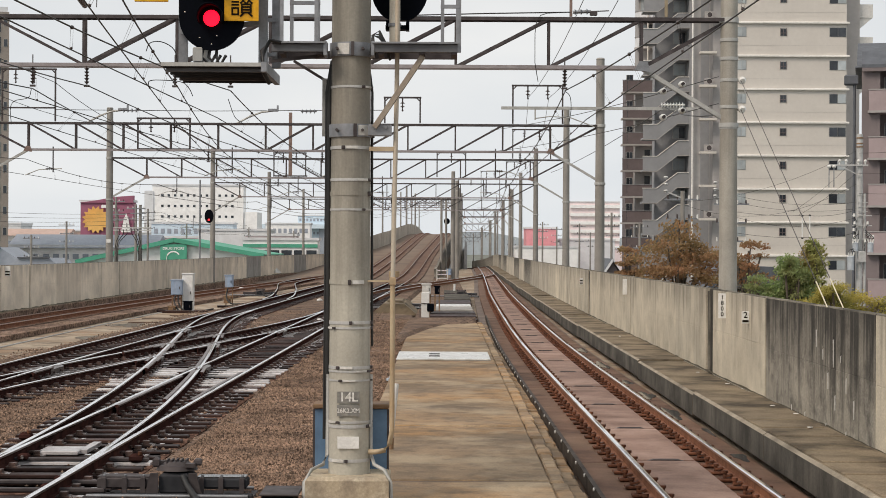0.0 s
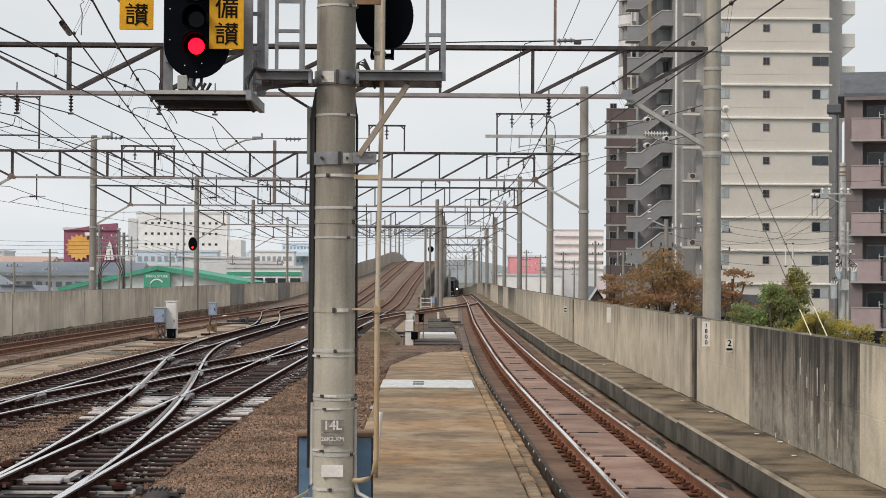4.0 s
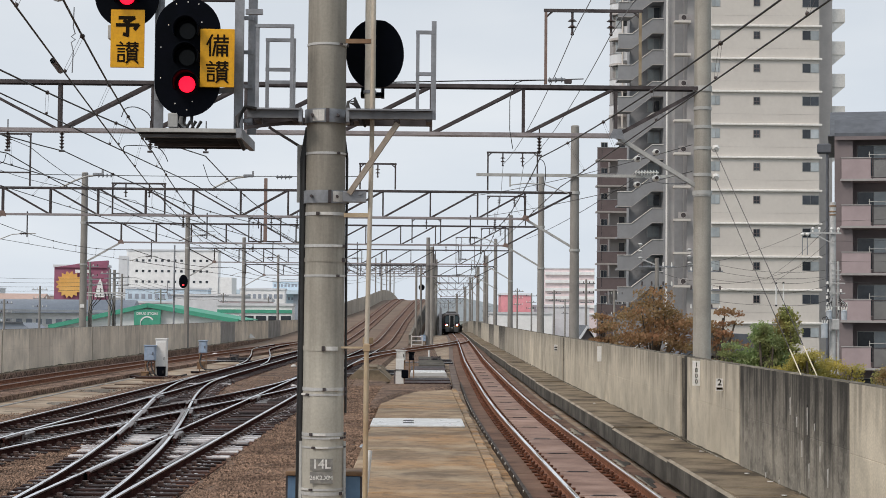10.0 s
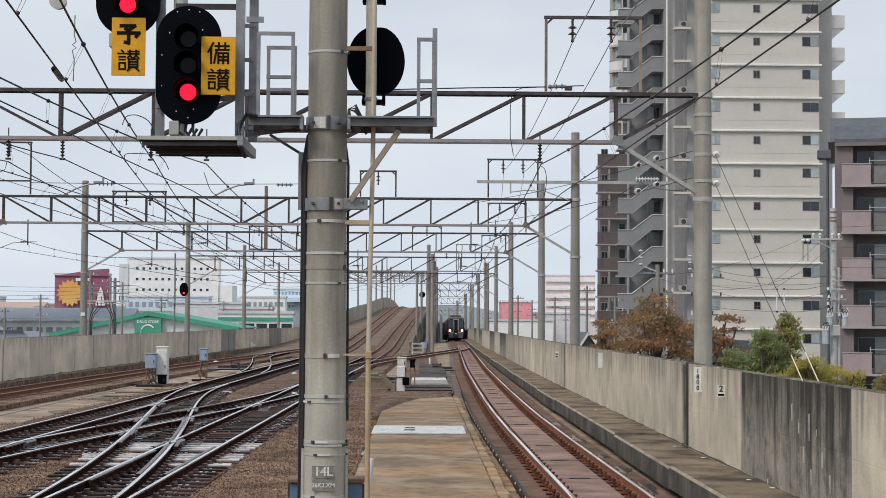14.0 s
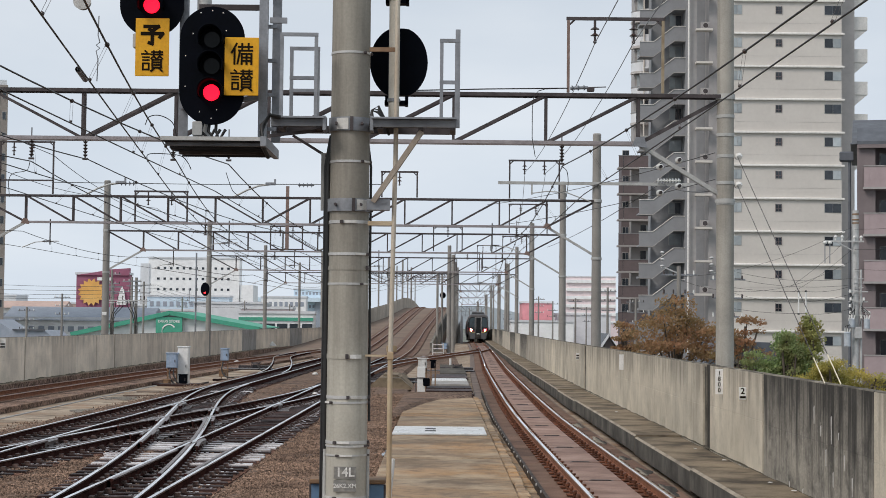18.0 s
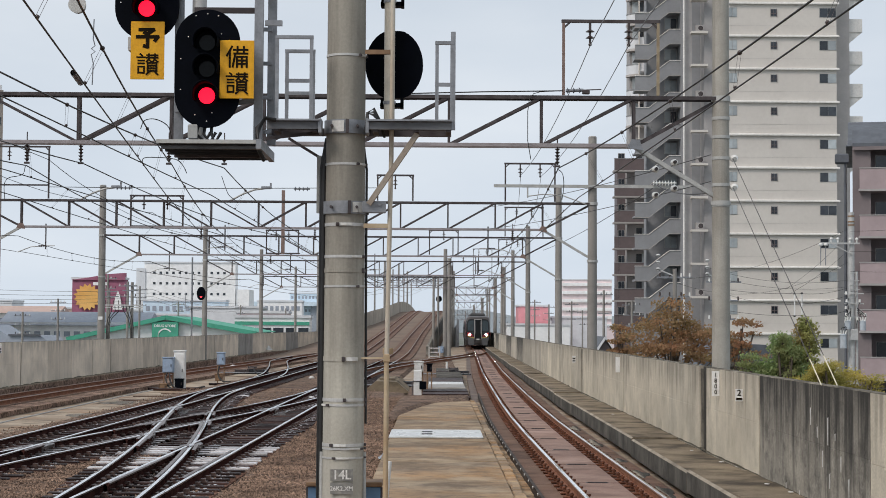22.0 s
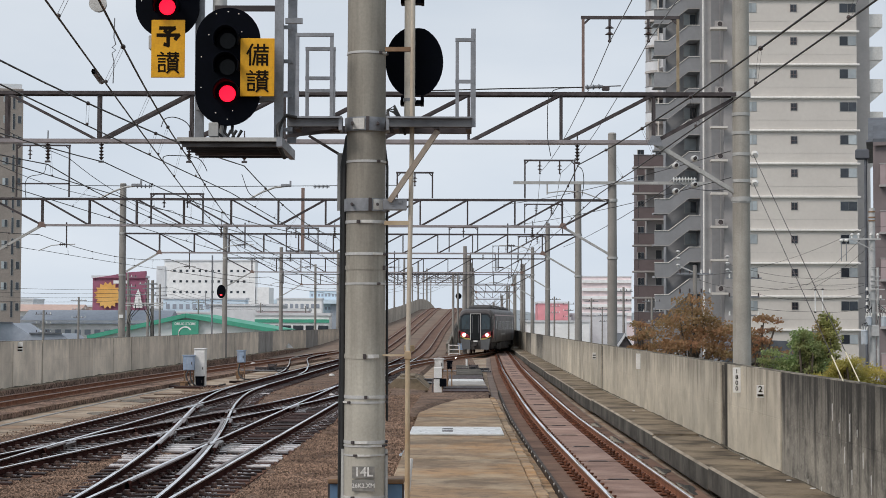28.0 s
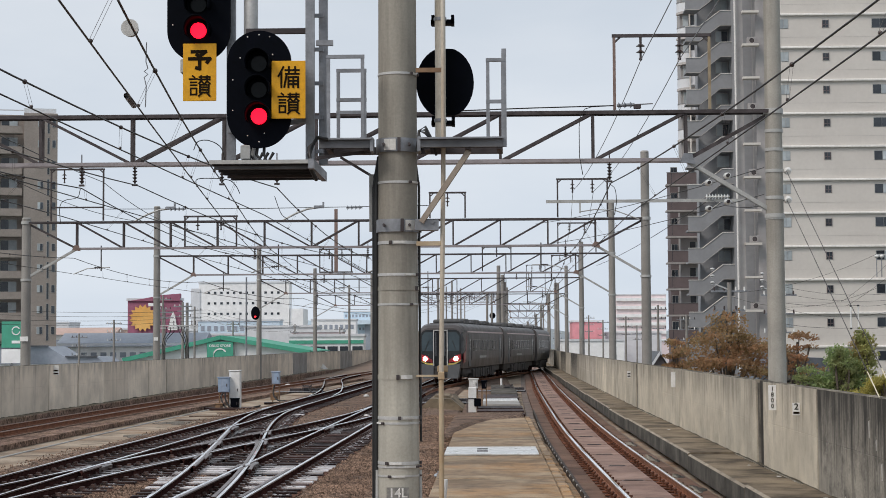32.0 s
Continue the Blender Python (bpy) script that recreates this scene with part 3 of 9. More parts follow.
for i in range(len(ys) - 1):
    zz = [BED_Z if y < 205 else BED_Z + min(0, T3_Z(y)) for y in (ys[i], ys[i + 1])]
    a, b, c, d = vl[i], vr[i], vr[i + 1], vl[i + 1]
    top = [(*a, zz[0]), (*b, zz[0]), (*c, zz[1]), (*d, zz[1])]
    low = [(p[0], p[1], p[2] - 1.4) for p in top]
    v_.add(top + low, [(0, 1, 2, 3), (7, 6, 5, 4), (1, 5, 6, 2), (0, 3, 7, 4)])
single("viaduct_deck", v_, DECK_DIRT, "stained concrete deck of a railway viaduct", "viaduct", kind="structure")


def strip(name, x0, x1, y0, y1, z, thick, material, label, kind="structure", step=3.0):
    """A level bed between two lines of the plan."""
    n = max(2, int((y1 - y0) / step) + 1)
    s = Solid()
    for i in range(n - 1):
        ya, yb = y0 + (y1 - y0) * i / (n - 1), y0 + (y1 - y0) * (i + 1) / (n - 1)
        za, zb = (z(ya), z(yb)) if callable(z) else (z, z)
        top = [(x0(ya), ya, za), (x1(ya), ya, za), (x1(yb), yb, zb), (x0(yb), yb, zb)]
        s.add(top + [(p[0], p[1], p[2] - thick) for p in top],
              [(0, 1, 2, 3), (7, 6, 5, 4), (1, 5, 6, 2), (3, 0, 4, 7)] + ([(0, 4, 5, 1)] if i == 0 else []) + ([(2, 6, 7, 3)] if i == n - 2 else []))
    return single(name, s, material, label, "track bed", kind=kind)


def at_x(v):
    return lambda y: v


# ballast under the crossing tracks, thrown up between the sleepers
rng = random.Random(4)
bal = Solid()
cols = 46
yr = []
y = 4.0
while y < 150:
    yr.append(y)
    y += 0.42 if y < 60 else 1.6
for y in yr:
    edge_l = T1_X(y) - 2.0 if y < 66 else T1_X(y) - 1.8
    edge_r = -1.02 if y < 68 else min(T2_X(y) + 2.0, -0.9)
    for i in range(cols):
        x = edge_l + (edge_r - edge_l) * i / (cols - 1)
        z = -0.20 + 0.035 * noise.noise((x * 1.3, y * 1.3, 0)) + 0.03 * noise.noise((x * 6, y * 6, 3))
        if i in (0, cols - 1):
            z = -0.355
        bal.v.append((x, y, z))
for r in range(len(yr) - 1):
    for i in range(cols - 1):
        bal.f.append((r * cols + i, r * cols + i + 1, (r + 1) * cols + i + 1, (r + 1) * cols + i))
bal.s = [False] * len(bal.f)
bal.k = [0] * len(bal.f)
single("ballast_bed", bal, BALLAST, "brown grey crushed stone ballast under the tracks", "ballast", kind="stuff")
strip("ballast_bed", at_x(-1.05), at_x(1.3), 57.2, 150, -0.2, 0.15, BALLAST, "dark ballast beyond the end of the walkway", "stuff")
strip("ballast_bed", lambda y: T4_X(y) - 1.5, lambda y: T4_X(y) + 1.6, 20, 175, -0.2, 0.15, RUST_BED, "rust-stained ballast under the outer track", "stuff")

# darker bed strips under the tracks, to deepen the tone between sleepers
for fx, y0, y1 in ((T1_X, 13, 74), (T2_X, 13, 74), (XA_X, 18, 66), (XB_X, 24, 66)):
    strip("grimy_bed", lambda y: fx(y) - 1.12, lambda y: fx(y) + 1.12, y0, y1, -0.186, 0.12, BALLAST_DARK, "dark ballast between the sleepers", "stuff", 1.5)
# ======== tracks ========
RAIL_PROF = [(0.014, 0.0), (-0.014, 0.0), (-0.0335, -0.0065), (-0.0345, -0.03), (-0.010, -0.05), (-0.010, -0.125), (-0.063, -0.142), (-0.063, -0.153), (0.063, -0.153), (0.063, -0.142), (0.010, -0.125), (0.010, -0.05), (0.0345, -0.03), (0.0335, -0.0065)]
RAIL_SLOTS = [1, 1, 2] + [0] * 9 + [2, 1]
HALF = 0.566


def rails(track, fx, fz, y0, y1, side_mat, top_mat, dz=0.0, step=2.0):
    for dx in (-HALF, HALF):
        s = Solid().sweep(RAIL_PROF, run(fx, fz, y0, y1, dx, dz, step), RAIL_SLOTS)
        part("rail", s, [side_mat, top_mat, RAIL_EDGE if side_mat is RUST_DARK else RAIL_EDGE_BROWN], track)


track_1 = thing("railway_track", "wet ballasted railway track with bright rails through a scissors crossing", "railway track", group="tracks of the yard")
rails(track_1, T1_X, RAMP_Z, 4, 128, RUST_DARK, RAILTOP)
rails(track_1, T1_X, RAMP_Z, 128, 420, RUST, RAILTOP_RUST)
track_2 = thing("railway_track", "wet ballasted railway track beside the signal mast, climbing far off", "railway track", group="tracks of the yard")
rails(track_2, T2_X, RAMP_Z, 4, 118, RUST_DARK, RAILTOP)
rails(track_2, T2_X, RAMP_Z, 118, 420, RUST, RAILTOP_RUST)
track_3 = thing("railway_track", "rust-brown slab track with bright rails beside the parapet wall", "railway track", group="tracks of the yard")
rails(track_3, T3_X, T3_Z, 4, 420, RUST, RAILTOP)
track_4 = thing("railway_track", "little-used rust-brown outer track along the far parapet", "railway track", group="tracks of the yard")
rails(track_4, T4_X, FLAT, 20, 185, RUST, RAILTOP_RUST)
cross_a = thing("crossover_track", "shiny crossover rails leading away from the signal mast", "railway track", group="crossovers of the yard")
rails(cross_a, XA_X, FLAT, 18, 66, RUST_DARK, RAILTOP, -0.004, 1.0)
cross_b = thing("crossover_track", "shiny crossover rails cutting through the scissors crossing", "railway track", group="crossovers of the yard")
rails(cross_b, XB_X, FLAT, 24, 66, RUST_DARK, RAILTOP, -0.008, 1.0)
cross_c = thing("crossover_track", "crossover rails from the slab track to the yard", "railway track", group="crossovers of the yard")
rails(cross_c, XC_X, FLAT, 84, 168, RUST, RAILTOP, -0.004)
cross_d = thing("crossover_track", "short crossover rails to the outer track", "railway track", group="crossovers of the yard")
rails(cross_d, XD_X, FLAT, 80, 135, RUST_DARK, RAILTOP, -0.004)

# slab under the right-hand track
SLAB_TOP = -0.20
y = 6.0
while y < 300:
    L = 3.73
    s = Solid()
    prof = [(-1.12, 0), (-1.12, -0.15), (1.12, -0.15), (1.12, 0)]
    s.sweep(prof, run(T3_X, T3_Z, y + 0.01, y + L - 0.01, 0, SLAB_TOP, 1.9))
    part("slab", s, SLAB_BASE, track_3)
    if y < 190:
        q = Solid().sweep([(-0.36, 0.03), (-0.40, 0.0), (-0.40, -0.02), (0.40, -0.02), (0.40, 0.0), (0.36, 0.03)], run(T3_X, T3_Z, y + 0.05, y + L - 0.05, 0, SLAB_TOP, 1.9))
        part("slab_pad", q, SLAB, track_3)
        part("joint_strip", Solid().sweep([(-0.30, 0.0), (-0.30, -0.02), (0.30, -0.02), (0.30, 0.0), (0.15, 0.045), (-0.15, 0.045)], run(T3_X, T3_Z, y - 0.045, y + 0.04, 0, SLAB_TOP, 0.1)), STEEL_DARK, track_3)
    y += L
strip("slab_bed", lambda y: T3_X(y) - 1.42, lambda y: T3_X(y) + 1.30, 4, 330, lambda y: T3_Z(y) - 0.30, 0.12, SLAB_EDGE, "brown concrete bed under the slab track")

# fastenings of the slab track
fast = Solid()
fast.box((0, 0, -0.175), (0.40, 0.17, 0.035), bevel=0.01)
for sx in (-1, 1):
    fast.cyl((sx * 0.13, 0, -0.16), (sx * 0.13, 0, -0.085), 0.022, n=6)
    fast.box((sx * 0.095, 0, -0.128), (0.10, 0.075, 0.022), Matrix.Rotation(sx * 0.25, 3, "Y"))
    fast.cyl((sx * 0.13, 0, -0.10), (sx * 0.13, 0, -0.07), 0.035, n=6)
fast_me = fast.mesh("fastening", CLIP)
rest = Solid()
k = 0
y = 13.0
while y < 170:
    for dx in (-HALF, HALF):
        sl = math.atan2(T3_X(y + 0.5) - T3_X(y - 0.5), 1)
        m = pose(T3_X(y) + dx, y, T3_Z(y), 0, 0, -math.degrees(sl))
        if y < 100:
            part("fastening", fast_me, None, track_3, m=m)
        else:
            rest.box((m.translation.x, y, -0.15), (0.34, 0.15, 0.08))
    y += 0.622
part("fastening_rest", rest, CLIP, track_3)["kind"] = "stuff"

# timbers of the yard tracks: one under each stretch where routes lie close together
def timber_rows(y0, y1, pitch, near):
    y = y0
    far = Solid()
    while y < y1:
        spans = []
        for fx, a, b, owner in ((T1_X, 4, 420, track_1), (T2_X, 4, 420, track_2), (XA_X, 18, 66, cross_a), (XB_X, 24, 66, cross_b)):
            if a <= y <= b:
                spans.append([fx(y) - 1.08, fx(y) + 1.08, owner])
        spans.sort(key=lambda q: q[0])
        merged = []
        for q in spans:
            if merged and q[0] < merged[-1][1] + 0.12 and q[1] - merged[-1][0] < 4.4:
                merged[-1][1] = max(merged[-1][1], q[1])
            elif merged and q[0] < merged[-1][1] + 0.05:
                q[0] = merged[-1][1] + 0.05
                if q[1] - q[0] > 0.5:
                    merged.append(q)
            else:
                merged.append(q)
        for a, b, owner in merged:
            jx, jz, jr = rng.uniform(-0.05, 0.05), rng.uniform(-0.008, 0.006), rng.uniform(-0.7, 0.7)
            # pale timbers carry a painted sky sheen, mostly by the crossing
            pale = near and ((31.4 < y < 36.6 and a > -6.9 and rng.random() < 0.92) or (rng.random() < 0.015))
            z = -0.153 + jz
            if near:
                s = Solid().box((0, 0, -0.08), (b - a, 0.22, 0.16), bevel=0.012)
                part("sleeper", s, TIMBER_PALE if pale else TIMBER, owner, m=pose((a + b) / 2 + jx, y, z, 0, 0, jr))
            else:
                far.box(((a + b) / 2, y, RAMP_Z(y) + z - 0.08), (b - a, 0.22, 0.16))
        y += pitch
    if not near:
        part("sleeper_rest", far, TIMBER, track_1)["kind"] = "stuff"


timber_rows(14.0, 68, 0.58, True)
timber_rows(68.2, 121, 0.6, False)

# ======== parapet walls ========
def parapet(name, fx, fz, bounds, base, top, thick, label, side, dark=(), wide=(), body=None, far=(), dark_body=None):
    """A run of cast panels with a pour line and recessed joints; side: +1 when the yard lies to the left."""
    w = thing(name, label, "wall", kind="structure")
    h, face = thick / 2, -side
    for i, (a, b) in enumerate(zip(bounds, bounds[1:])):
        gap = 0.16 if i in wide else 0.02
        mid = base + (top - base) * 0.62 + 0.04 * math.sin(i * 2.1)
        prof = [(-h, base), (h, base), (h, mid - 0.006), (h - 0.006, mid), (h, mid + 0.006), (h, top - 0.012), (h - 0.012, top),
                (-h + 0.012, top), (-h, top - 0.012), (-h, mid + 0.006), (-h + 0.006, mid), (-h, mid - 0.006)]
        part("panel", Solid().sweep(prof, run(fx, fz, a + gap / 2, b - gap, side * (h + (0.07 if b - a < 1 else 0)), 0, 2.5), [0] * 5 + [1] * 3 + [0] * 4), [JOINT_DARK if b - a < 1 else (dark_body or CONC_DARK) if i in dark else CONC_MID if i in far else body or CONC, WALL_CROWN], w)
        d = 0.05 if i in wide else 0.03
        inner = [(-h + d, base), (h - d, base), (h - d, top - 0.05), (-h + d, top - 0.05)]
        part("joint", Solid().sweep(inner, run(fx, fz, b - gap - 0.05, b + 0.06, side * h, 0, 0.1)), JOINT_DARK if i in wide else CONC_DARK, w)
    return w


WALL_TOP = 1.70
# dark panels from y 256 on: the bend's shade is put into their colour
wall_right = parapet("wall_right", WALL_R, T3_Z, [-3, 6.5, 13.2, 19.5, 26.2, 31.6, 32.25, 45.6, 59.1, 59.7, 75, 86, 97, 108, 119, 130, 142, 155, 168, 182, 196, 210, 225, 240, 256, 272, 290, 310, 330, 350, 370, 390],
                     -0.36, WALL_TOP, 0.14, "tall weathered concrete parapet wall with dark streaks", 1, dark=(3, 5, 8, 13, 15, 18, 20, 24, 25, 26, 27, 28, 29), far=range(11, 34), wide=(4, 7))
WALL_LZ = line([(0, 0.1), (50, 0.08), (62, 0.05), (90, 0.02), (115, 0.04), (150, 0.06), (190, 0.08), (212, 1.6), (235, 2.65), (280, 4.15), (315, 5.25), (345, 5.6), (380, 5.4), (430, 4.2), (520, 1.5)])
wall_left = parapet("wall_left", WALL_L, WALL_LZ, [12.2 + 4.25 * k for k in range(95)],
                    -0.36, WALL_TOP, 0.14, "long weathered concrete parapet wall behind the yard", -1, body=CONC_FAR, wide=range(3, 95, 4), dark=(27, 28, 34, 35, 42), dark_body=CONC_GREY)
# ledge at the foot of the right wall
ledge = thing("ledge", "mossy stepped concrete cable ledge at the wall's foot", "ledge", kind="structure")
y = -3.0
i = 0
while y < 300:
    L = [6.1, 7.9, 10.2][i % 3]
    # colour by side: top, dark front face, pale chamfer
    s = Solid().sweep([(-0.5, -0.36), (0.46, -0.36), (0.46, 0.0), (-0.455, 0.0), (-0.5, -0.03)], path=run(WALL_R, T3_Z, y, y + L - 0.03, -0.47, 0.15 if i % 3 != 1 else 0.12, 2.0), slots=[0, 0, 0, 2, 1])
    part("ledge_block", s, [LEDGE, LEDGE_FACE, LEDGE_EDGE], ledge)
    y += L
    i += 1

for k in range(22):
    y = 12.4 + 0.5 * k
    part("cover_slab", Solid().box((WALL_R(y) - 0.50, y, 0.152 + 0.006 * math.sin(k * 2.7)), (0.80, 0.475, 0.03), bevel=0.008), LEDGE, ledge)
ledge_left = thing("ledge", "low stained concrete ledge along the far parapet", "ledge", kind="structure")
for k in range(17):
    y0 = 12 + 8.5 * k
    part("ledge_block", Solid().sweep([(-0.18, -0.36), (0.18, -0.36), (0.18, 0.12), (0.16, 0.14), (-0.18, 0.14)], run(WALL_L, FLAT, y0, y0 + 8.46, 0.19, 0, 3.0), [0, 1, 1, 0, 0]), [LEDGE, RUST_BED], ledge_left)

# ======== walkway between mast and slab track ========
walkway = thing("walkway", "stained concrete walkway in cast bays", "walkway", kind="structure")
bays = [3.0, 9.0, 13.4, 17.73, 23.2, 30.6, 36.6, 45.5, 55.3]
for a, b in zip(bays, bays[1:]):
    part("bay", Solid().box((0.07, (a + b) / 2, -0.18), (2.14, b - a - 0.13, 0.36), bevel=0.025), DECK, walkway)
    part("joint", Solid().box((0.07, b, -0.14), (2.10, 0.15, 0.25)), SLAB_EDGE, walkway)
curb = thing("curb", "yellowed concrete curb along the walkway", "curb", kind="structure")
qc = random.Random(8)
stone_me = [Solid().box((0, 0, 0), (0.15 + 0.02 * j, 0.59 - 0.02 * j, 0.34), bevel=0.022).mesh("curb_stone", DECK) for j in range(3)]
for i in range(82):
    part("curb_stone", qc.choice(stone_me), None, curb, m=pose(1.235 + qc.uniform(-0.01, 0.01), 8 + 0.6 * i, -0.195 + qc.uniform(-0.015, 0.012), qc.uniform(-0.5, 0.5), 0, qc.uniform(-1.2, 1.2)))
for i in range(60):
    part("gutter_stone", qc.choice(stone_me), None, curb, m=pose(1.46 + qc.uniform(-0.012, 0.012), 8.3 + 0.6 * i, -0.36 + qc.uniform(-0.015, 0.012), qc.uniform(-0.5, 0.5), 0, qc.uniform(-1.2, 1.2)))

# ======== catenary gantries, poles and wires ========
def pole(x, y, z0, z1, r0=0.19, r1=0.16, material=None, label="tapered spun concrete catenary pole", group="catenary poles"):
    p = thing("catenary_pole", label, "pole", pose(x, y, z0), group)
    part("shaft", Solid().cyl((0, 0, 0), (0, 0, z1 - z0), r0, r1, 14), material or POLE_FAR, p)
    part("cap", Solid().cyl((0, 0, z1 - z0), (0, 0, z1 - z0 + 0.05), r1 + 0.01, r1 - 0.02, 14), CONC_GREY, p)
    return p


def insulator(s, a, b, n=5, r=0.06, core=0.02):
    """A string of discs from a to b."""
    a, b = Vector(a), Vector(b)
    s.cyl(a, b, core, n=6)
    for i in range(n):
        q = a.lerp(b, (i + 0.5) / n)
        d = (b - a).normalized() * 0.025
        s.cyl(q - d, q + d * 0.2, r, r * 0.5, 8)
    return s


def gantry(y, xl, xr, zg=0.0, mid=None, cell=1.71, half_cells=6, knee=True, hang=(), right_cells=None):
    """A truss beam across the tracks: chords, posts and diagonals that fall towards one of its posts."""
    right_cells = half_cells if right_cells is None else right_cells
    zt, zb = zg + 6.72, zg + 5.82
    mid = (xl + xr) / 2 if mid is None else mid
    t = thing("gantry", "steel truss gantry carrying overhead wires across the tracks", "gantry", pose(mid, y, zb), "overhead wire gantries")
    h = zt - zb
    for nm, z, mt in (("top_chord", h, STEEL_DARK), ("bottom_chord", 0, STEEL_PINKISH)):
        x0, x1 = (xl - mid, xr - mid) if nm == "top_chord" else (-half_cells * cell - 0.1, right_cells * cell + 0.1)
        f = 1 if nm == "top_chord" else -1
        for dy in (-1, 1):
            g = 0.034 if f > 0 else 0.033
            angle = [(dy * 0.14, z - f * g), (dy * 0.14, z + f * g), (dy * 0.05, z + f * g), (dy * 0.05, z + f * (g - 0.014)), (dy * 0.124, z + f * (g - 0.014)), (dy * 0.124, z - f * g)]
            part(nm, Solid().prism(angle, x0, x1, "x"), mt, t)
    for k in range(-half_cells, right_cells + 1):
        s = Solid().box((k * cell, -0.1, h / 2), (0.05, 0.018, h)).box((k * cell, 0.1, h / 2), (0.05, 0.018, h))
        part("truss_post", s, STEEL_DARK, t)
    for sg, cells in ((-1, half_cells), (1, right_cells)):
        for k in range(cells):
            s = Solid()
            for dy in (-0.12, 0.12):
                s.beam((sg * k * cell, dy, 0), (sg * (k + 1) * cell, dy, h), 0.02, 0.052)
            part("diagonal", s, STEEL_DARK, t)
        part("gusset", Solid().prism([(sg * cells * cell - 0.14, -0.05), (sg * cells * cell + 0.16, -0.09), (sg * cells * cell + 0.1, 0.1), (sg * cells * cell - 0.05, 0.12)], -0.165, -0.15), GALV if y < 40 else STEEL_MAUVE, t)
    if knee:
        for sg, xe, cells in ((-1, xl - mid, half_cells), (1, xr - mid, right_cells)):
            a = sg * cells * cell
            s = Solid().beam((a, -0.05, 0), (xe, -0.05, -1.0), 0.012, 0.075).beam((a, -0.03, 0.034), (xe, -0.03, -0.966), 0.05, 0.012).beam((a, 0.05, 0), (xe, 0.05, -1.0), 0.012, 0.075)
            part("knee_brace", s, GALV_LIGHT, t)
            part("end_diagonal", Solid().beam((a, 0, 0), (xe, 0, h), 0.05, 0.07), STEEL_DARK, t)
            part("pole_band", Solid().cyl((xe, 0, -1.1), (xe, 0, -1.02), 0.185, n=14), GALV_LIGHT, t)
            part("pole_band", Solid().cyl((xe, 0, h - 0.05), (xe, 0, h + 0.05), 0.18, n=14), GALV_LIGHT, t)
    for hx in hang:
        s = insulator(Solid(), (hx - mid, 0, -0.05), (hx - mid, 0, -0.36), 5, 0.05).cyl((hx - mid, 0, -0.05), (hx - mid, 0, 0.2), 0.012, n=6).box((hx - mid, 0, -0.385), (0.1, 0.05, 0.035))
        part("insulator", s, INSUL, t)
    return t


def wire_frame(x0, x1, y, z0, z1, drops=(0.3, 0.7), low=None, uprights=(STEEL_DARK, STEEL_DARK)):
    """A small steel portal on a gantry, with hanging insulators."""
    t = thing("wire_portal", "small steel portal with hanging insulators above the gantry", "bracket", pose((x0 + x1) / 2, y, z0), "wire portals")
    w, h = x1 - x0, z1 - z0
    for sx in (-1, 1):
        part("upright", Solid().box((sx * w / 2, 0, h / 2), (0.052, 0.05, h)), uprights[sx > 0], t)
        part("corner_stay", Solid().beam((sx * w / 2, 0, h - 0.13), (sx * (w / 2 - 0.12), 0, h - 0.02), 0.03, 0.035), STEEL_DARK, t)
    part("crossbar", Solid().box((0, 0, h), (w + 0.08, 0.06, 0.058)), STEEL_DARK, t)
    if low is not None:
        part("lower_bar", Solid().box((0, 0, low), (w, 0.05, 0.05)), STEEL_DARK, t)
    for f in drops:
        x = -w / 2 + w * f
        d = Solid().cyl((x, 0, h - 0.03), (x, 0, h - 0.15), 0.025, n=8).cyl((x, 0, h - 0.2), (x, 0, h - 0.16), 0.088, 0.035, 12).cyl((x, 0, h - 0.32), (x, 0, h - 0.28), 0.088, 0.035, 12)
        d.cyl((x, 0, h - 0.15), (x, 0, h - 0.42), 0.022, n=8).ball((x, 0, h - 0.44), 0.035, 8, 5)
        part("insulator", d, INSUL, t)
    return t


GY = [31.7, 57.6, 80.0, 110.0, 146.0]
RIGHT_POLE = [5.33, 5.32, 5.8, 6.0, 6.67]
LEFT_POLE = [-18.6, -15.85, -15.75, -14.96, -15.0]
for i, y in enumerate(GY):
    xl, xr = LEFT_POLE[i], RIGHT_POLE[i]
    if i == 0:
        gantry(y, xl, xr, 0, -6.72, 1.735, 6, hang=(-7.69, -6.68, -5.03, -3.99, 2.26))
    else:
        cell = (xr - xl - 3.45) / 11
        gantry(y, xl, xr, -0.1, xl + 1.75 + 5 * cell, cell, 5, hang=(WIRE1(y), T2_X(y), WIRE3(y)) if i < 4 else (), right_cells=6)
    top = [10.2, 8.88, 9.1, 8.9, 8.95][i]
    pole(xr, y, -1.5, top, 0.178 if i == 0 else 0.185, 0.15 if i == 0 else 0.14, POLE_WORN if i == 0 else None)
    lp = pole(xl, y, -1.5, [9.0, 6.75, 8.95, 8.8, 8.9][i], 0.185, 0.15)
    if i in (1, 2):
        part("plate", Solid().box((0, -0.2, 4.15 if i == 1 else 4.2), (0.28 if i == 1 else 0.2, 0.02, 0.16)), WHITE, lp, "small white plate")
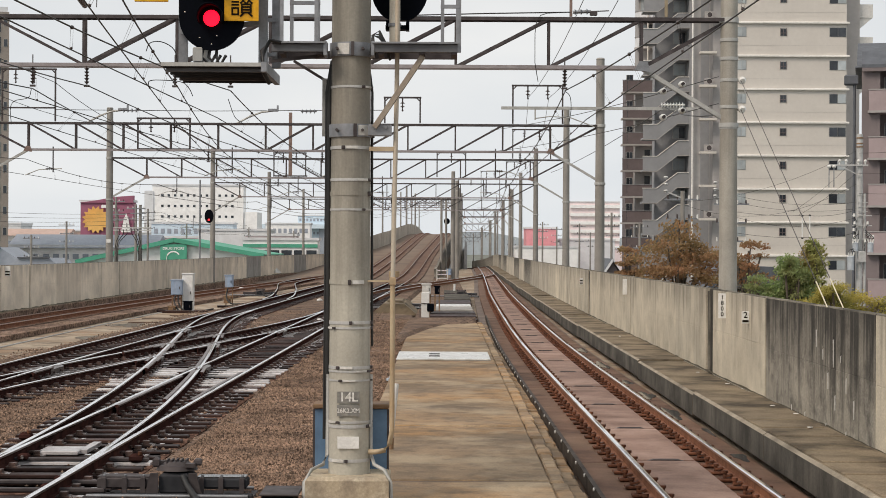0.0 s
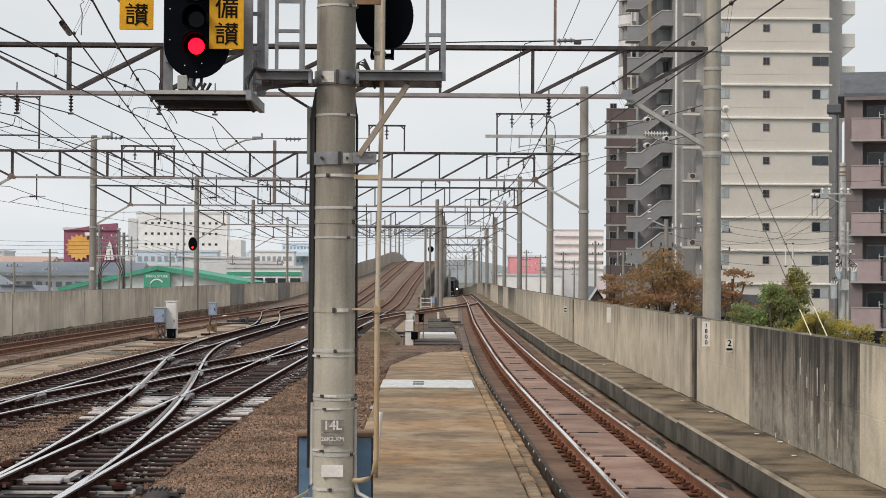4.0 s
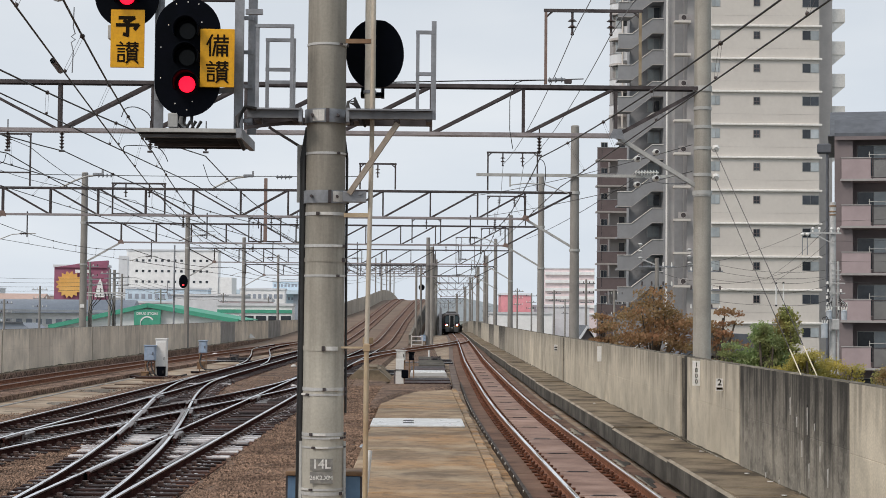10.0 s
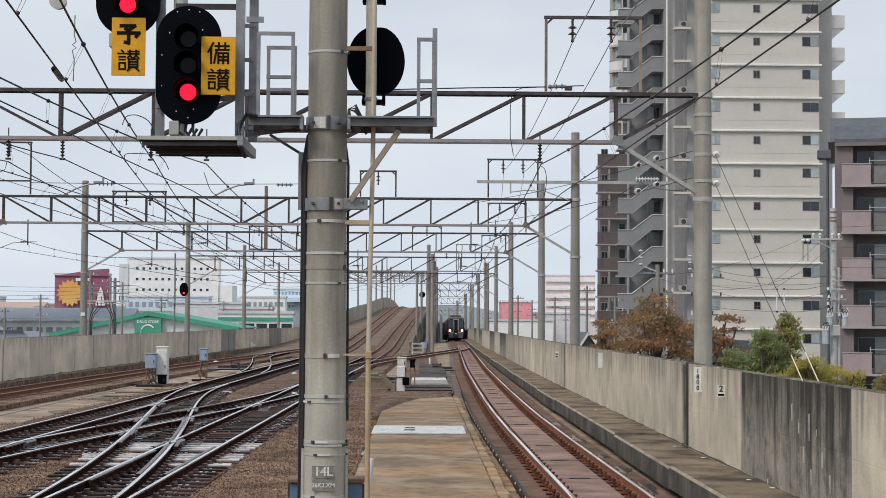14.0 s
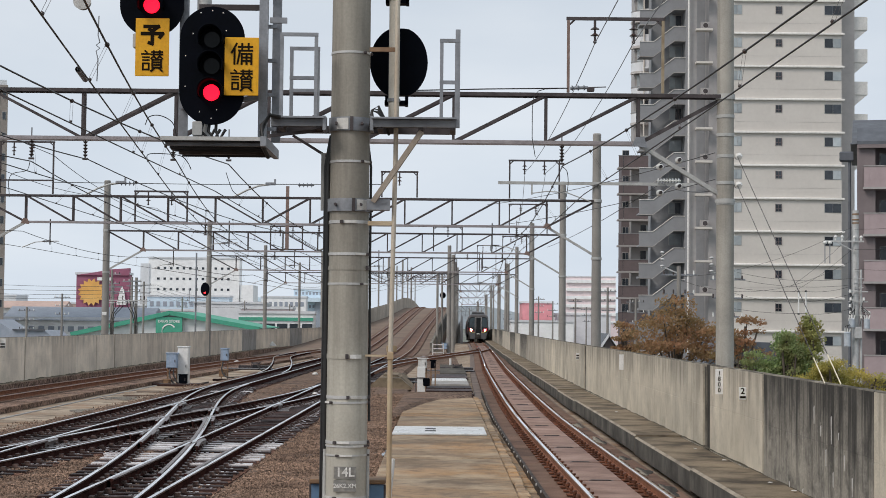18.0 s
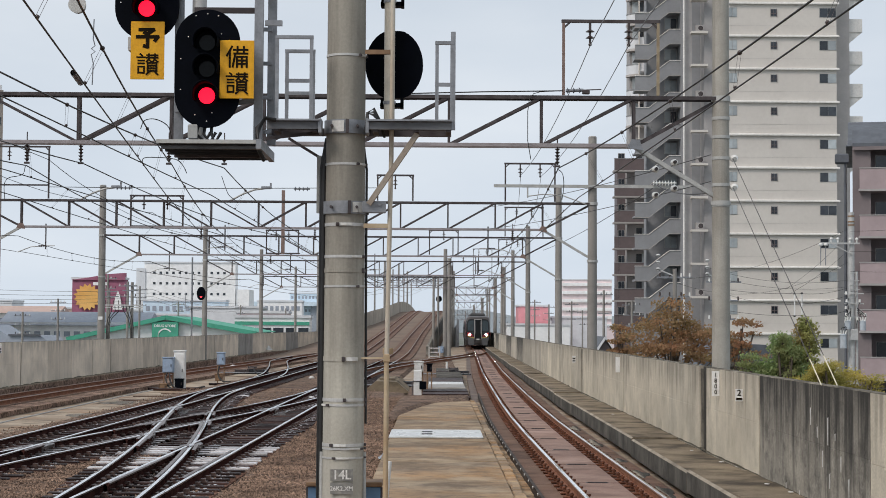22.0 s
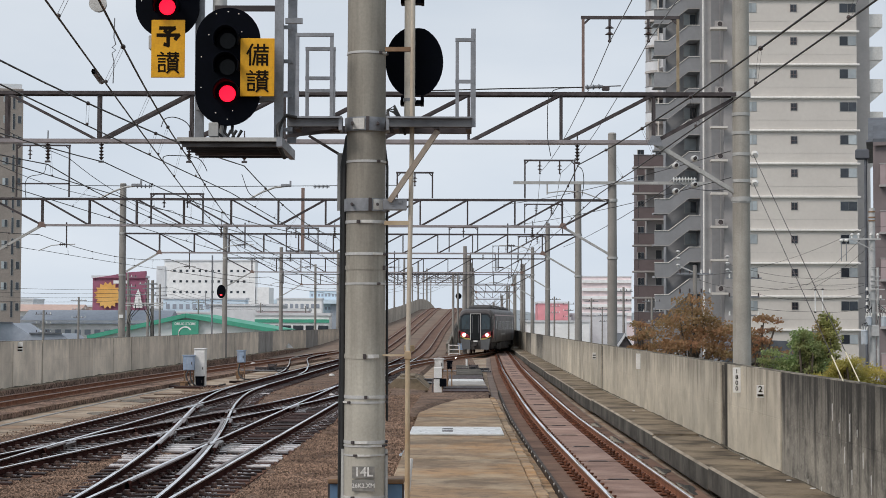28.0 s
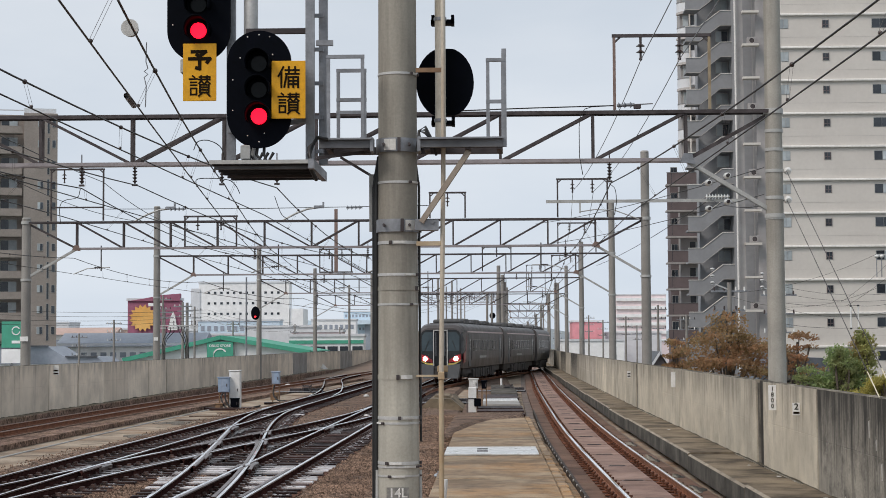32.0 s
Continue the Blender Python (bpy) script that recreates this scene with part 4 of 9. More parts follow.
# beyond the yard: one row of gantries climbs with the ramp, another follows the slab track
for i, y in enumerate((185, 225, 270, 320, 370)):
    xm = 0.5 * (T2_X(y) + T3_X(y)) + 0.35
    xl, zr = WALL_L(y) - 0.5, RAMP_Z(y)
    xr2 = [7.3, 7.9, 8.3, 8.8, 8.4][i]
    n = max(3, int((xm - xl - 2.0) / 2 / 1.6))
    gantry(y, xl, xm, zr, None, (xm - xl - 2.0) / 2 / n, n)
    pole(xl, y, zr - 2.5, zr + 8.9)
    pole(xm, y + 0.5, -1.5 + min(0, T3_Z(y)), 9.3 + zr * 0.5, 0.24, 0.2)
    gantry(y, xm, xr2, T3_Z(y), None, (xr2 - xm - 1.6) / 4, 2)
    pole(xr2, y, -2.5 + T3_Z(y), 8.9 + T3_Z(y))
pole(0.85, 146.4, -0.4, 9.05, 0.2, 0.16, None, "stout concrete pole between the ramp and the slab track")
pole(1.25, 152, -0.4, 7.6, 0.17, 0.13, None, "stout concrete pole between the ramp and the slab track")

for y in (166, 205, 248, 295, 345, 395):
    pole(WALL_L(y) - 0.4, y, RAMP_Z(y) - 2.0, RAMP_Z(y) + 7.6, 0.14, 0.11)
    pole(WALL_R(y) + 0.5, y, T3_Z(y) - 2.0, T3_Z(y) + 8.2, 0.14, 0.11)
    pole(T2_X(y) + 2.5, y + 6, RAMP_Z(y) - 2.5, RAMP_Z(y) + 7.0, 0.14, 0.11)

for y in GY[1:4]:
    for fx in (T1_X, T2_X, T3_X, T4_X):
        sd = 1 if fx is not T3_X else -1
        ra = thing("registration_arm", "steel drop bracket with a registration arm under a gantry", "bracket", pose(fx(y) + sd * 0.95, y - 0.05, 4.95), "registration arms")
        part("drop_tube", Solid().cyl((0, 0, 0), (0, 0, 0.87), 0.022, n=8), STEEL_DARK, ra)
        part("arm", Solid().tube([(0.3 * sd, 0, 0.12), (0, 0, 0.12), (-0.5 * sd, 0, 0.08), (-0.95 * sd, 0, -0.1)], 0.017, 6), GALV_LIGHT, ra)
        part("insulator", insulator(Solid(), (0.02 * sd, 0, 0.12), (-0.25 * sd, 0, 0.11), 4, 0.05), INSUL, ra)

wire_frame(2.35, 4.04, 57.6, 6.68, 7.98)
wire_frame(-15.0, -13.2, 57.6, 6.68, 8.45, (0.25, 0.6), 0.46)
wire_frame(-10.39, -8.62, 57.6, 5.68, 6.8, (0.25, 0.7), 0.08)
wire_frame(3.27, 5.06, 80, 6.68, 8.06)
wire_frame(-2.0, -0.8, 57.6, 6.68, 7.55, (0.5,))
wire_frame(2.37, 4.15, 31.7, 6.78, 8.18, (0.28, 0.69), None, (STEEL_MAUVE, RUST_YELLOW))
wire_frame(-0.3, 1.05, 80, 5.8, 6.95, (0.5,))
wire_frame(-8.0, -6.5, 80, 5.8, 6.9)
wire_frame(1.0, 2.6, 110, 5.8, 7.0, (0.5,))
wire_frame(4.09, 5.85, 110, 6.68, 8.07)
wire_frame(3.25, 4.86, 146, 6.68, 9.1)
# dead-end insulator on the first gantry, by the foot of its portal
de = thing("strain_insulator", "porcelain strain insulator with a thin cable on a gantry", "insulator", pose(2.35, 31.55, 6.84))
part("body", insulator(Solid(), (0.05, 0, 0), (0.38, 0, 0.015), 3, 0.06, 0.03), GALV, de)
part("clamp", Solid().box((0.43, 0, -0.02), (0.14, 0.06, 0.09), bevel=0.015), STEEL_DARK, de)
part("end_rod", Solid().tube([(0.36, 0, 0.015), (0.72, 0, 0.03)], 0.011, 6), STEEL_DARK, de)
part("cable", Solid().tube([(0.0, 0, 0), (-1.5, 0, -0.03), (-3.2, 0, -0.08)], 0.012, 6), WIRE, de)
part("drop_cable", Solid().tube([(0.0, 0, 0), (-0.42, 0, -0.02), (-0.55, -0.01, -0.06), (-0.63, -0.02, -0.16), (-0.66, -0.03, -0.4), (-0.66, -0.05, -0.95), (-0.6, -0.05, -1.3)], 0.008, 6), WIRE, de)
# cross-span wire above the second gantry with its two steady arms
cs_ = thing("cross_span_wire", "thin cross-span wire with insulators above a gantry", "overhead wire", pose(-8, 57.5, 7.05))
part("wire", Solid().tube([(-5.2, 0, 0.02), (0, 0, 0.0), (6.0, 0, 0.06)], 0.012, 5), WIRE, cs_)
for x in (-2.65, 3.4):
    part("insulator", insulator(Solid(), (x - 0.25, 0, 0.005), (x + 0.3, 0, 0.005), 4, 0.085, 0.025), GALV, cs_)
for x in (-4.12, 0.97):
    part("steady_arm", Solid().tube([(x, 0, -0.42), (x + 0.45, 0, -0.18), (x + 0.85, 0, -0.03), (x + 1.25, 0, 0.02)], 0.032, 8), GALV_LIGHT, cs_)
    part("clamp", Solid().box((x + 1.25, -0.02, 0.04), (0.35, 0.08, 0.1), bevel=0.02).box((x + 1.4, -0.02, 0.12), (0.06, 0.06, 0.16)), GALV, cs_)

# hanging brown drop post on the third gantry, bracket beam on the right pole of the second
dp = thing("drop_post", "grey and rust-brown drop post bolted to a gantry", "post", pose(-7.2, 79.7, 5.78))
part("lower_half", Solid().box((0, 0, 0.5), (0.16, 0.12, 1.0)), STEEL_MAUVE, dp)
part("upper_half", Solid().box((0, 0, 2.0), (0.15, 0.12, 2.0)), STEEL_MAUVE, dp)
part("cross_arm", Solid().box((0.0, 0, 0.02), (1.6, 0.06, 0.06)), STEEL_DARK, dp)
fb = thing("feeder_beam", "long steel bracket beam holding a white insulator string", "bracket", pose(5.3, 57.4, 7.2))
part("beam", Solid().box((0.0, 0, 0), (6.7, 0.07, 0.1)), GALV_LIGHT, fb)
part("insulator", insulator(Solid(), (2.05, -0.05, 0.12), (2.85, -0.05, 0.12), 8, 0.1, 0.03), PORCELAIN, fb)
part("hanger", Solid().box((-2.2, 0, -0.2), (0.05, 0.05, 0.4)), GALV_LIGHT, fb)
part("steady_arm", Solid().tube([(-2.2, 0, -0.35), (-1.7, 0, -0.28), (-1.0, 0, -0.32), (-0.2, 0, -0.62)], 0.02), GALV_LIGHT, fb)


def span(a, b, sag, n=12):
    a, b = Vector(a), Vector(b)
    return [a.lerp(b, i / n) - Vector((0, 0, 4 * sag * (i / n) * (1 - i / n))) for i in range(n + 1)]


def overhead(fx, fz, ys, zc, zm, label, sag=0.55, dx=0.0, cdx=0.0, near=None):
    """Contact wire with its messenger and droppers, from support to support; near: the sideways places of
    messenger and contact wire at the first two supports before the camera, each set to fit its view."""
    t = thing("overhead_wire", label, "overhead wire", group="overhead wires")

    def across(y, k):
        if near and y in (6, 31.7):
            return near[k][0 if y == 6 else 1]
        return fx(y) + dx + (cdx if k else 0)

    for a, b in zip(ys, ys[1:]):
        mw = span((across(a, 0), a, fz(a) + zm), (across(b, 0), b, fz(b) + zm), sag)
        part("messenger_wire", Solid().tube(mw, 0.011 if b < 90 else 0.016, 5), WIRE, t)
        st = 0.0 if near and b < 60 else 0.06 if int(a) % 2 else -0.06
        cw = span((across(a, 1) + st, a, fz(a) + zc), (across(b, 1) - st, b, fz(b) + zc), 0.02, 6)
        part("contact_wire", Solid().tube(cw, 0.009 if b < 90 else 0.014, 5), WIRE, t)
        if b < 120:
            n = max(3, int((b - a) / 3.6))
            for i in range(1, n):
                f = i / n
                p, q = Vector(mw[0]).lerp(Vector(mw[-1]), f), Vector(cw[0]).lerp(Vector(cw[-1]), f)
                p.z -= 4 * sag * f * (1 - f)
                d = Solid()
                for o in (-0.016, 0.016):
                    d.cyl((p.x + o, p.y, p.z), (q.x + o, q.y, q.z), 0.002, n=4)
                d.ball(p, 0.027, 8, 5)
                d.ball(q, 0.02, 6, 4)
                part("dropper", d, INSUL, t)
    return t


SUP = [-20, 6, 31.7, 57.6, 80, 110, 146, 185, 225, 270, 320, 370]
overhead(WIRE1, RAMP_Z, SUP, 4.85, 5.38, "dark contact and messenger wires above a ballasted track", 0.3, 0.1, -0.1, ((-8.3, -7.69), (-8.4, -8.05)))
overhead(WIRE2, RAMP_Z, SUP, 4.85, 5.36, "dark contact and messenger wires above a ballasted track", 0.26, 0.06, -0.08, ((-5.28, -3.99), (-4.98, -4.23)))
overhead(WIRE3, T3_Z, SUP, 4.85, 5.4, "dark contact and messenger wires above the slab track", 0.2, 0.05, 0.02, ((3.62, 2.28), (3.25, 2.66)))
overhead(T4_X, FLAT, SUP[:7], 4.87, 5.4, "dark contact and messenger wires above the outer track", 0.3)
MIX = line([(-20, -8.7), (6, -7.7), (25, -7.0), (31.7, -6.62), (57.6, -5.0), (80, -4.1), (110, -3.6)], 2.0)
overhead(MIX, FLAT, [-20, 6, 31.7, 57.6, 80], 4.85, 5.42, "dark wires following the crossover", 0.22)
MIX2 = line([(-20, 0.5), (6, -2.35), (31.7, -5.17), (57.6, -7.4), (80, -7.9), (110, -7.4)])
overhead(MIX2, FLAT, [-20, 6, 31.7, 57.6, 80], 4.85, 5.42, "dark wires following the crossover", 0.22, 0.14, -0.16)
# jumper loops between the wires
def bend(points, n=5):
    """A smooth curve through a few points."""
    p = [Vector(q) for q in points]
    p = [p[0] * 2 - p[1]] + p + [p[-1] * 2 - p[-2]]
    out = []
    for i in range(1, len(p) - 2):
        for k in range(n):
            f = k / n
            out.append(0.5 * (2 * p[i] + (p[i + 1] - p[i - 1]) * f + (2 * p[i - 1] - 5 * p[i] + 4 * p[i + 1] - p[i + 2]) * f * f + (3 * p[i] - p[i - 1] - 3 * p[i + 1] + p[i + 2]) * f ** 3))
    return out + [p[-2]]


for pts in ([(-4.22, 24.0, 5.2), (-4.18, 24.1, 5.33), (-4.05, 24.3, 5.37), (-3.9, 24.5, 5.28), (-3.85, 24.6, 5.02)],
            [(-4.52, 26.0, 4.86), (-4.54, 26.1, 4.98), (-4.4, 26.3, 5.02), (-4.12, 26.6, 5.02), (-4.03, 26.8, 4.94), (-4.0, 27.0, 4.84)],
            [(-7.69, 31.6, 5.36), (-7.75, 31.6, 5.2), (-8.0, 31.6, 5.14), (-8.08, 31.6, 5.0), (-8.06, 31.6, 4.7)],
            [(-4.2, 33.0, 5.32), (-4.1, 33.2, 5.0), (-4.0, 33.4, 4.9), (-3.95, 33.5, 4.86)],
            [(2.26, 31.8, 5.4), (2.38, 32.0, 5.32), (2.42, 32.2, 5.1), (2.4, 32.4, 4.86)]):
    single("jumper_wire", Solid().tube(bend(pts), 0.007, 6), WIRE, "dark jumper wire looping between overhead wires", "wire", "jumper wires")


def cable(points, r, label, sag=0.3, material=None):
    t = thing("feeder_cable", label, "cable", group="feeder cables")
    for a, b in zip(points, points[1:]):
        part("span", Solid().tube(span(a, b, sag), r, 5), material or WIRE, t)
    return t


cable([(2.2, -20, 7.9), (2.87, 31.7, 7.72), (2.87, 57.6, 7.58), (3.8, 80, 7.6), (4.6, 110, 7.6), (3.8, 146, 8.65)], 0.009, "thin grey feeder cable hung from the portals", 0.3, GALV)
cable([(3.0, -20, 7.9), (3.59, 31.7, 7.72), (3.57, 57.6, 7.56), (4.5, 80, 7.6), (5.3, 110, 7.6), (4.4, 146, 8.65)], 0.009, "thin grey feeder cable hung from the portals", 0.3, GALV)
cable([(5.5, 31.7, 5.05), (7.5, 57.4, 7.25), (7.0, 110, 7.4)], 0.014, "thin feeder cable from pole to bracket beam", 0.2)
cable([(-16.5, 20, 9.6), (-16.9, 57.6, 8.4), (-15.6, 80, 8.2), (-14.8, 110, 8.2), (-14.8, 146, 8.3), (-13, 185, 8.6)], 0.012, "thin feeder cable along the far parapet", 0.4)
cable([(-12.9, 20, 9.2), (-13.2, 57.6, 8.0), (-13.4, 80, 7.7), (-13.2, 110, 7.7)], 0.012, "thin feeder cable along the far parapet", 0.4)

# ======== signal mast ========
FOOTING = mat("cream_stained_footing", (0.54, 0.45, 0.32), (0.40, 0.33, 0.24), 1.6, 0.85, stain=0.7, stain_col=(0.22, 0.18, 0.14), stain_scale=3.0, streak=0.6, streak_col=(0.16, 0.13, 0.10), more=((0.5, (0.62, 0.55, 0.42), 5.0),), grain=0.4)
MX, MY = -0.875, 16.0
FOOT = 0.31
mast = thing("signal_mast", "grey concrete signal mast with steel bands on a footing", "signal mast", pose(MX, MY, -0.36))
B = 0.36
part("shaft", Solid().cyl((0, 0, FOOT + B - 0.02), (0, 0, 8.5 + B), 0.196, 0.172, 40), POLE, mast)
ft = Solid().box((0.0, 0, (FOOT + B) / 2), (0.77, 0.77, FOOT + B), bevel=0.03)
part("footing", ft, FOOTING, mast, "stained concrete footing")


def band(z, h, r, material, lug=True, parent=None):
    """A strap round the mast, with a dark clasp and the bright loose end of the strap beside it."""
    s = Solid()
    s.cyl((0, 0, z + B - h / 2), (0, 0, z + B + h / 2), r, n=32)
    ob = part("band", s, material, parent or mast)
    if lug:
        a = math.radians(-150 + (z * 977) % 125)
        turn = Matrix.Rotation(a, 3, "Z")
        c = turn @ Vector((r + 0.008, 0, 0))
        part("clasp", Solid().box((c.x, c.y, z + B), (0.016, 0.03, max(h, 0.02) + 0.002), turn, bevel=0.003), STEEL_DARK, ob)
        for k in (1, 2):
            q = Matrix.Rotation(a + 0.28 * k * (1 if z % 0.2 > 0.1 else -1), 3, "Z")
            c = q @ Vector((r + 0.004, 0, 0))
            part("strap_end", Solid().box((c.x, c.y, z + B), (0.008, 0.058, max(h * 0.8, 0.016)), q), WHITE_OLD, ob)
        part("side_bolt", Solid().box((r + 0.008, -0.03, z + B), (0.02, 0.04, h)), STEEL_DARK, ob)
    return ob


def rad(z):
    return 0.196 + (0.172 - 0.196) * (z - FOOT) / (8.5 - FOOT)


for z, h in ((4.97, 0.022), (3.94, 0.022), (3.37, 0.03), (3.07, 0.025), (2.94, 0.04), (2.79, 0.02), (2.11, 0.045), (1.73, 0.03), (1.68, 0.02), (1.31, 0.028), (1.275, 0.018), (1.19, 0.016), (0.66 + 0.1, 0.03), (0.80, 0.02), (0.44, 0.03), (5.9, 0.03), (6.5, 0.03)):
    band(z, h, rad(z) + 0.006, POLE if h > 0.035 else GALV_PALE)
for z, h in ((4.29, 0.13), (3.53, 0.12)):
    band(z, h, rad(z) + 0.02, GALV, True)
    s = Solid()
    for sx in (-0.12, 0.12):
        s.cyl((sx, -0.24, z + B), (sx, -0.15, z + B), 0.014, n=6)
    part("band_bolts", s, STEEL_DARK, mast)
part("brace_bracket", Solid().box((0.28, -0.16, 3.53 + B), (0.22, 0.05, 0.11), bevel=0.008).cyl((0.33, -0.2, 3.56 + B), (0.33, -0.1, 3.56 + B), 0.02, n=8), GALV, mast)
NUMBER_GREY = mat("weathered_grey_plate", (0.22, 0.215, 0.20), (0.15, 0.147, 0.138), 9, 0.8, stain=0.6, stain_col=(0.36, 0.34, 0.30), stain_scale=14)
part("label_plate", Solid().prism([(-0.105, 0.98 + B), (0.105, 0.98 + B), (0.105, 1.09 + B), (-0.105, 1.09 + B)], -0.205, -0.192), NUMBER_GREY, mast, "grey stencilled number plate")
part("label_plate", Solid().prism([(-0.105, 0.86 + B), (0.105, 0.86 + B), (0.105, 0.965 + B), (-0.105, 0.965 + B)], -0.205, -0.192), NUMBER_GREY, mast, "grey stencilled number plate")
part("white_sticker", Solid().prism([(-0.1, 0.56 + B), (0.1, 0.56 + B), (0.1, 0.67 + B), (-0.1, 0.67 + B)], -0.208, -0.19), WHITE, mast, "plain white plate")


def words(text, size, m, material, parent, name="lettering"):
    """Raised lettering in the built-in font, as a mesh."""
    cu = bpy.data.curves.new(name, "FONT")
    cu.body, cu.size, cu.extrude = text, size, 0.001
    cu.align_x, cu.align_y = "CENTER", "CENTER"
    cu.resolution_u = 3
    cu.offset = size * 0.018
    tmp = bpy.data.objects.new(name, cu)
    scene.collection.objects.link(tmp)
    me = bpy.data.meshes.new_from_object(tmp.evaluated_get(bpy.context.evaluated_depsgraph_get()))
    bpy.data.objects.remove(tmp)
    me.materials.clear()
    me.materials.append(material)
    return part(name, me, None, parent, m=m)


words("14L", 0.118, pose(0, -0.2065, 1.036 + B, 90), STENCIL, mast)
words("26K2.XM", 0.056, pose(0, -0.2065, 0.912 + B, 90), STENCIL, mast)

# blue cabinets behind the mast's foot
for sx, w in ((-1, 0.12), (1, 0.16)):
    cab = thing("relay_cabinet", "faded blue steel relay cabinet behind the mast", "cabinet", pose(MX + sx * 0.26, MY + 0.42, -0.36), "blue cabinets")
    part("case", Solid().box((0, 0, 0.75), (0.17, 0.3, 1.0), bevel=0.012), BLUE_BOX, cab)
    part("cap", Solid().box((0, 0, 1.27), (0.21, 0.36, 0.045), bevel=0.01), STEEL_BROWN, cab)
    part("frame_post", Solid().box((sx * 0.095, -0.12, 0.62), (0.02, 0.04, 1.24)), STEEL_DARK, cab)
# conduit running up beside the mast
con = thing("conduit", "rust-streaked cream steel conduit clamped beside the mast", "pipe", pose(MX, MY, -0.36))
cx = 0.405
part("upper_riser", Solid().tube([(cx + 0.045, -0.12, 8.6 + B), (cx + 0.03, -0.12, 4 + B), (cx, -0.12, 2.1 + B)], 0.022, 12), POST_CREAM, con)
part("riser", Solid().tube([(cx, -0.12, 2.1 + B), (cx, -0.12, 0.72 + B), (cx - 0.02, -0.12, 0.6 + B), (cx - 0.07, -0.12, 0.535 + B), (cx - 0.15, -0.12, 0.52 + B), (cx - 0.22, -0.12, 0.52 + B)], 0.024, 12), PIPE, con)
for z in (5.0, 3.36, 2.1):
    part("clamp_arm", Solid().box((0.30, -0.12, z + B), (0.24, 0.035, 0.04)) if z > 3 else Solid().box((cx + 0.012, -0.06, z + 0.085 + B), (0.10, 0.02, 0.06), bevel=0.006).box((0.28, -0.1, z + B + 0.02), (0.22, 0.02, 0.018)), STEEL_BROWN if z > 4 else PIPE, con)
part("junction", Solid().box((cx, -0.12, 2.12 + B), (0.06, 0.06, 0.08), bevel=0.01), PIPE, con)
for sx in (-1, 1):
    lead = [(sx * 0.2, -0.02, 1.6), (sx * 0.205, -0.05, 0.85), (sx * 0.24, -0.1, 0.76), (sx * 0.34, -0.2, 0.72), (sx * 0.40, -0.3, 0.62), (sx * 0.415, -0.33, 0.2)]
    part("ground_lead", Solid().tube(lead, 0.018, 8), GALV_LIGHT, con)
for sx, r in ((-0.205, 0.03), (-0.235, 0.012), (0.2, 0.012)):
    part("cable_run", Solid().tube([(sx * 0.8, 0.05, 4.2 + B), (sx, 0.02, 3.9 + B), (sx, 0.03, 3.0 + B), (sx * 1.04, 0.04, 0.62 + B if sx < 0 else 1.5 + B)], r, 8), RUBBER, con)

# ---- service platform on the mast ----
gal = thing("signal_platform", "grey steel platform bracketed round the mast with open railings", "platform", pose(MX - 0.01, MY, 4.215))
for x0, x1 in ((-0.71, -0.215), (0.225, 1.01)):
    part("front_beam", Solid().prism([(-0.33, 0.03), (-0.27, 0.03), (-0.27, 0.04), (-0.31, 0.04), (-0.31, 0.085), (-0.25, 0.085), (-0.25, 0.10), (-0.33, 0.10)], x0, x1, "x"), STEEL_GREY, gal)
    part("toe_board", Solid().box(((x0 + x1) / 2, -0.315, 0.112), (x1 - x0, 0.11, 0.016)), GALV, gal)
    part("floor_grating", Solid().box(((x0 + x1) / 2, -0.14, 0.075), (x1 - x0 - 0.03, 0.30, 0.03)), TRAY, gal)
    part("end_cleat", Solid().box((x1 if x0 < 0 else x0, -0.24, 0.06), (0.03, 0.2, 0.14), bevel=0.006), GALV, gal)
part("rear_beam", Solid().box((0.15, 0.26, 0.065), (1.72, 0.06, 0.07)), STEEL_DARK, gal)
for x in (-0.62, -0.27, 0.3, 0.68, 0.98):
    part("joist", Solid().box((x, -0.14, 0.035), (0.05, 0.34, 0.05)), STEEL_DARK, gal)


def rail_frame(x0, x1, z0, z1, yy, mids=(), w=0.032):
    for x in (x0, x1):
        part("railing_post", Solid().box((x, yy, (z0 + z1) / 2), (w, w, z1 - z0)), GALV, gal)
    for z in (z1, *mids):
        part("railing_bar", Solid().box(((x0 + x1) / 2, yy - 0.003, z), (x1 - x0 + w + 0.004, w, w)), GALV, gal)


rail_frame(-0.62, -0.30, 0.1, 0.89, -0.3, ())
rail_frame(-0.55, -0.30, 0.1, 0.80, -0.04, (0.4, 0.52))
rail_frame(0.87, 1.01, 0.1, 0.845, -0.3, (0.455,))
part("end_post", Solid().box((1.02, -0.3, 0.49), (0.045, 0.03, 0.92)), GALV, gal)
part("brace", Solid().beam((0.69, -0.25, 0.0), (0.24, -0.2, -0.66), 0.045, 0.048), BRACE_BROWN, gal)
part("brace", Solid().beam((-0.55, 0.2, 0.0), (-0.15, 0.1, -0.25), 0.02, 0.025), STEEL_DARK, gal)
for k in range(3):
    part("cable_loop", Solid().tube([(0.2 + 0.02 * k, -0.16, 0.02), (0.22, -0.2, 0.2), (0.28, -0.2, 0.24 - 0.03 * k), (0.34, -0.18, 0.12), (0.38, -0.1, -0.02)], 0.014, 6), RUBBER, gal)
part("rear_plate", Solid().box((-0.235, 0.12, -0.45), (0.07, 0.02, 0.55)), GALV_LIGHT, gal)

# the signal seen from behind on this platform
rear = thing("railway_signal", "black railway signal head seen from behind", "signal", pose(MX + 0.445, MY + 0.35, 4.39))
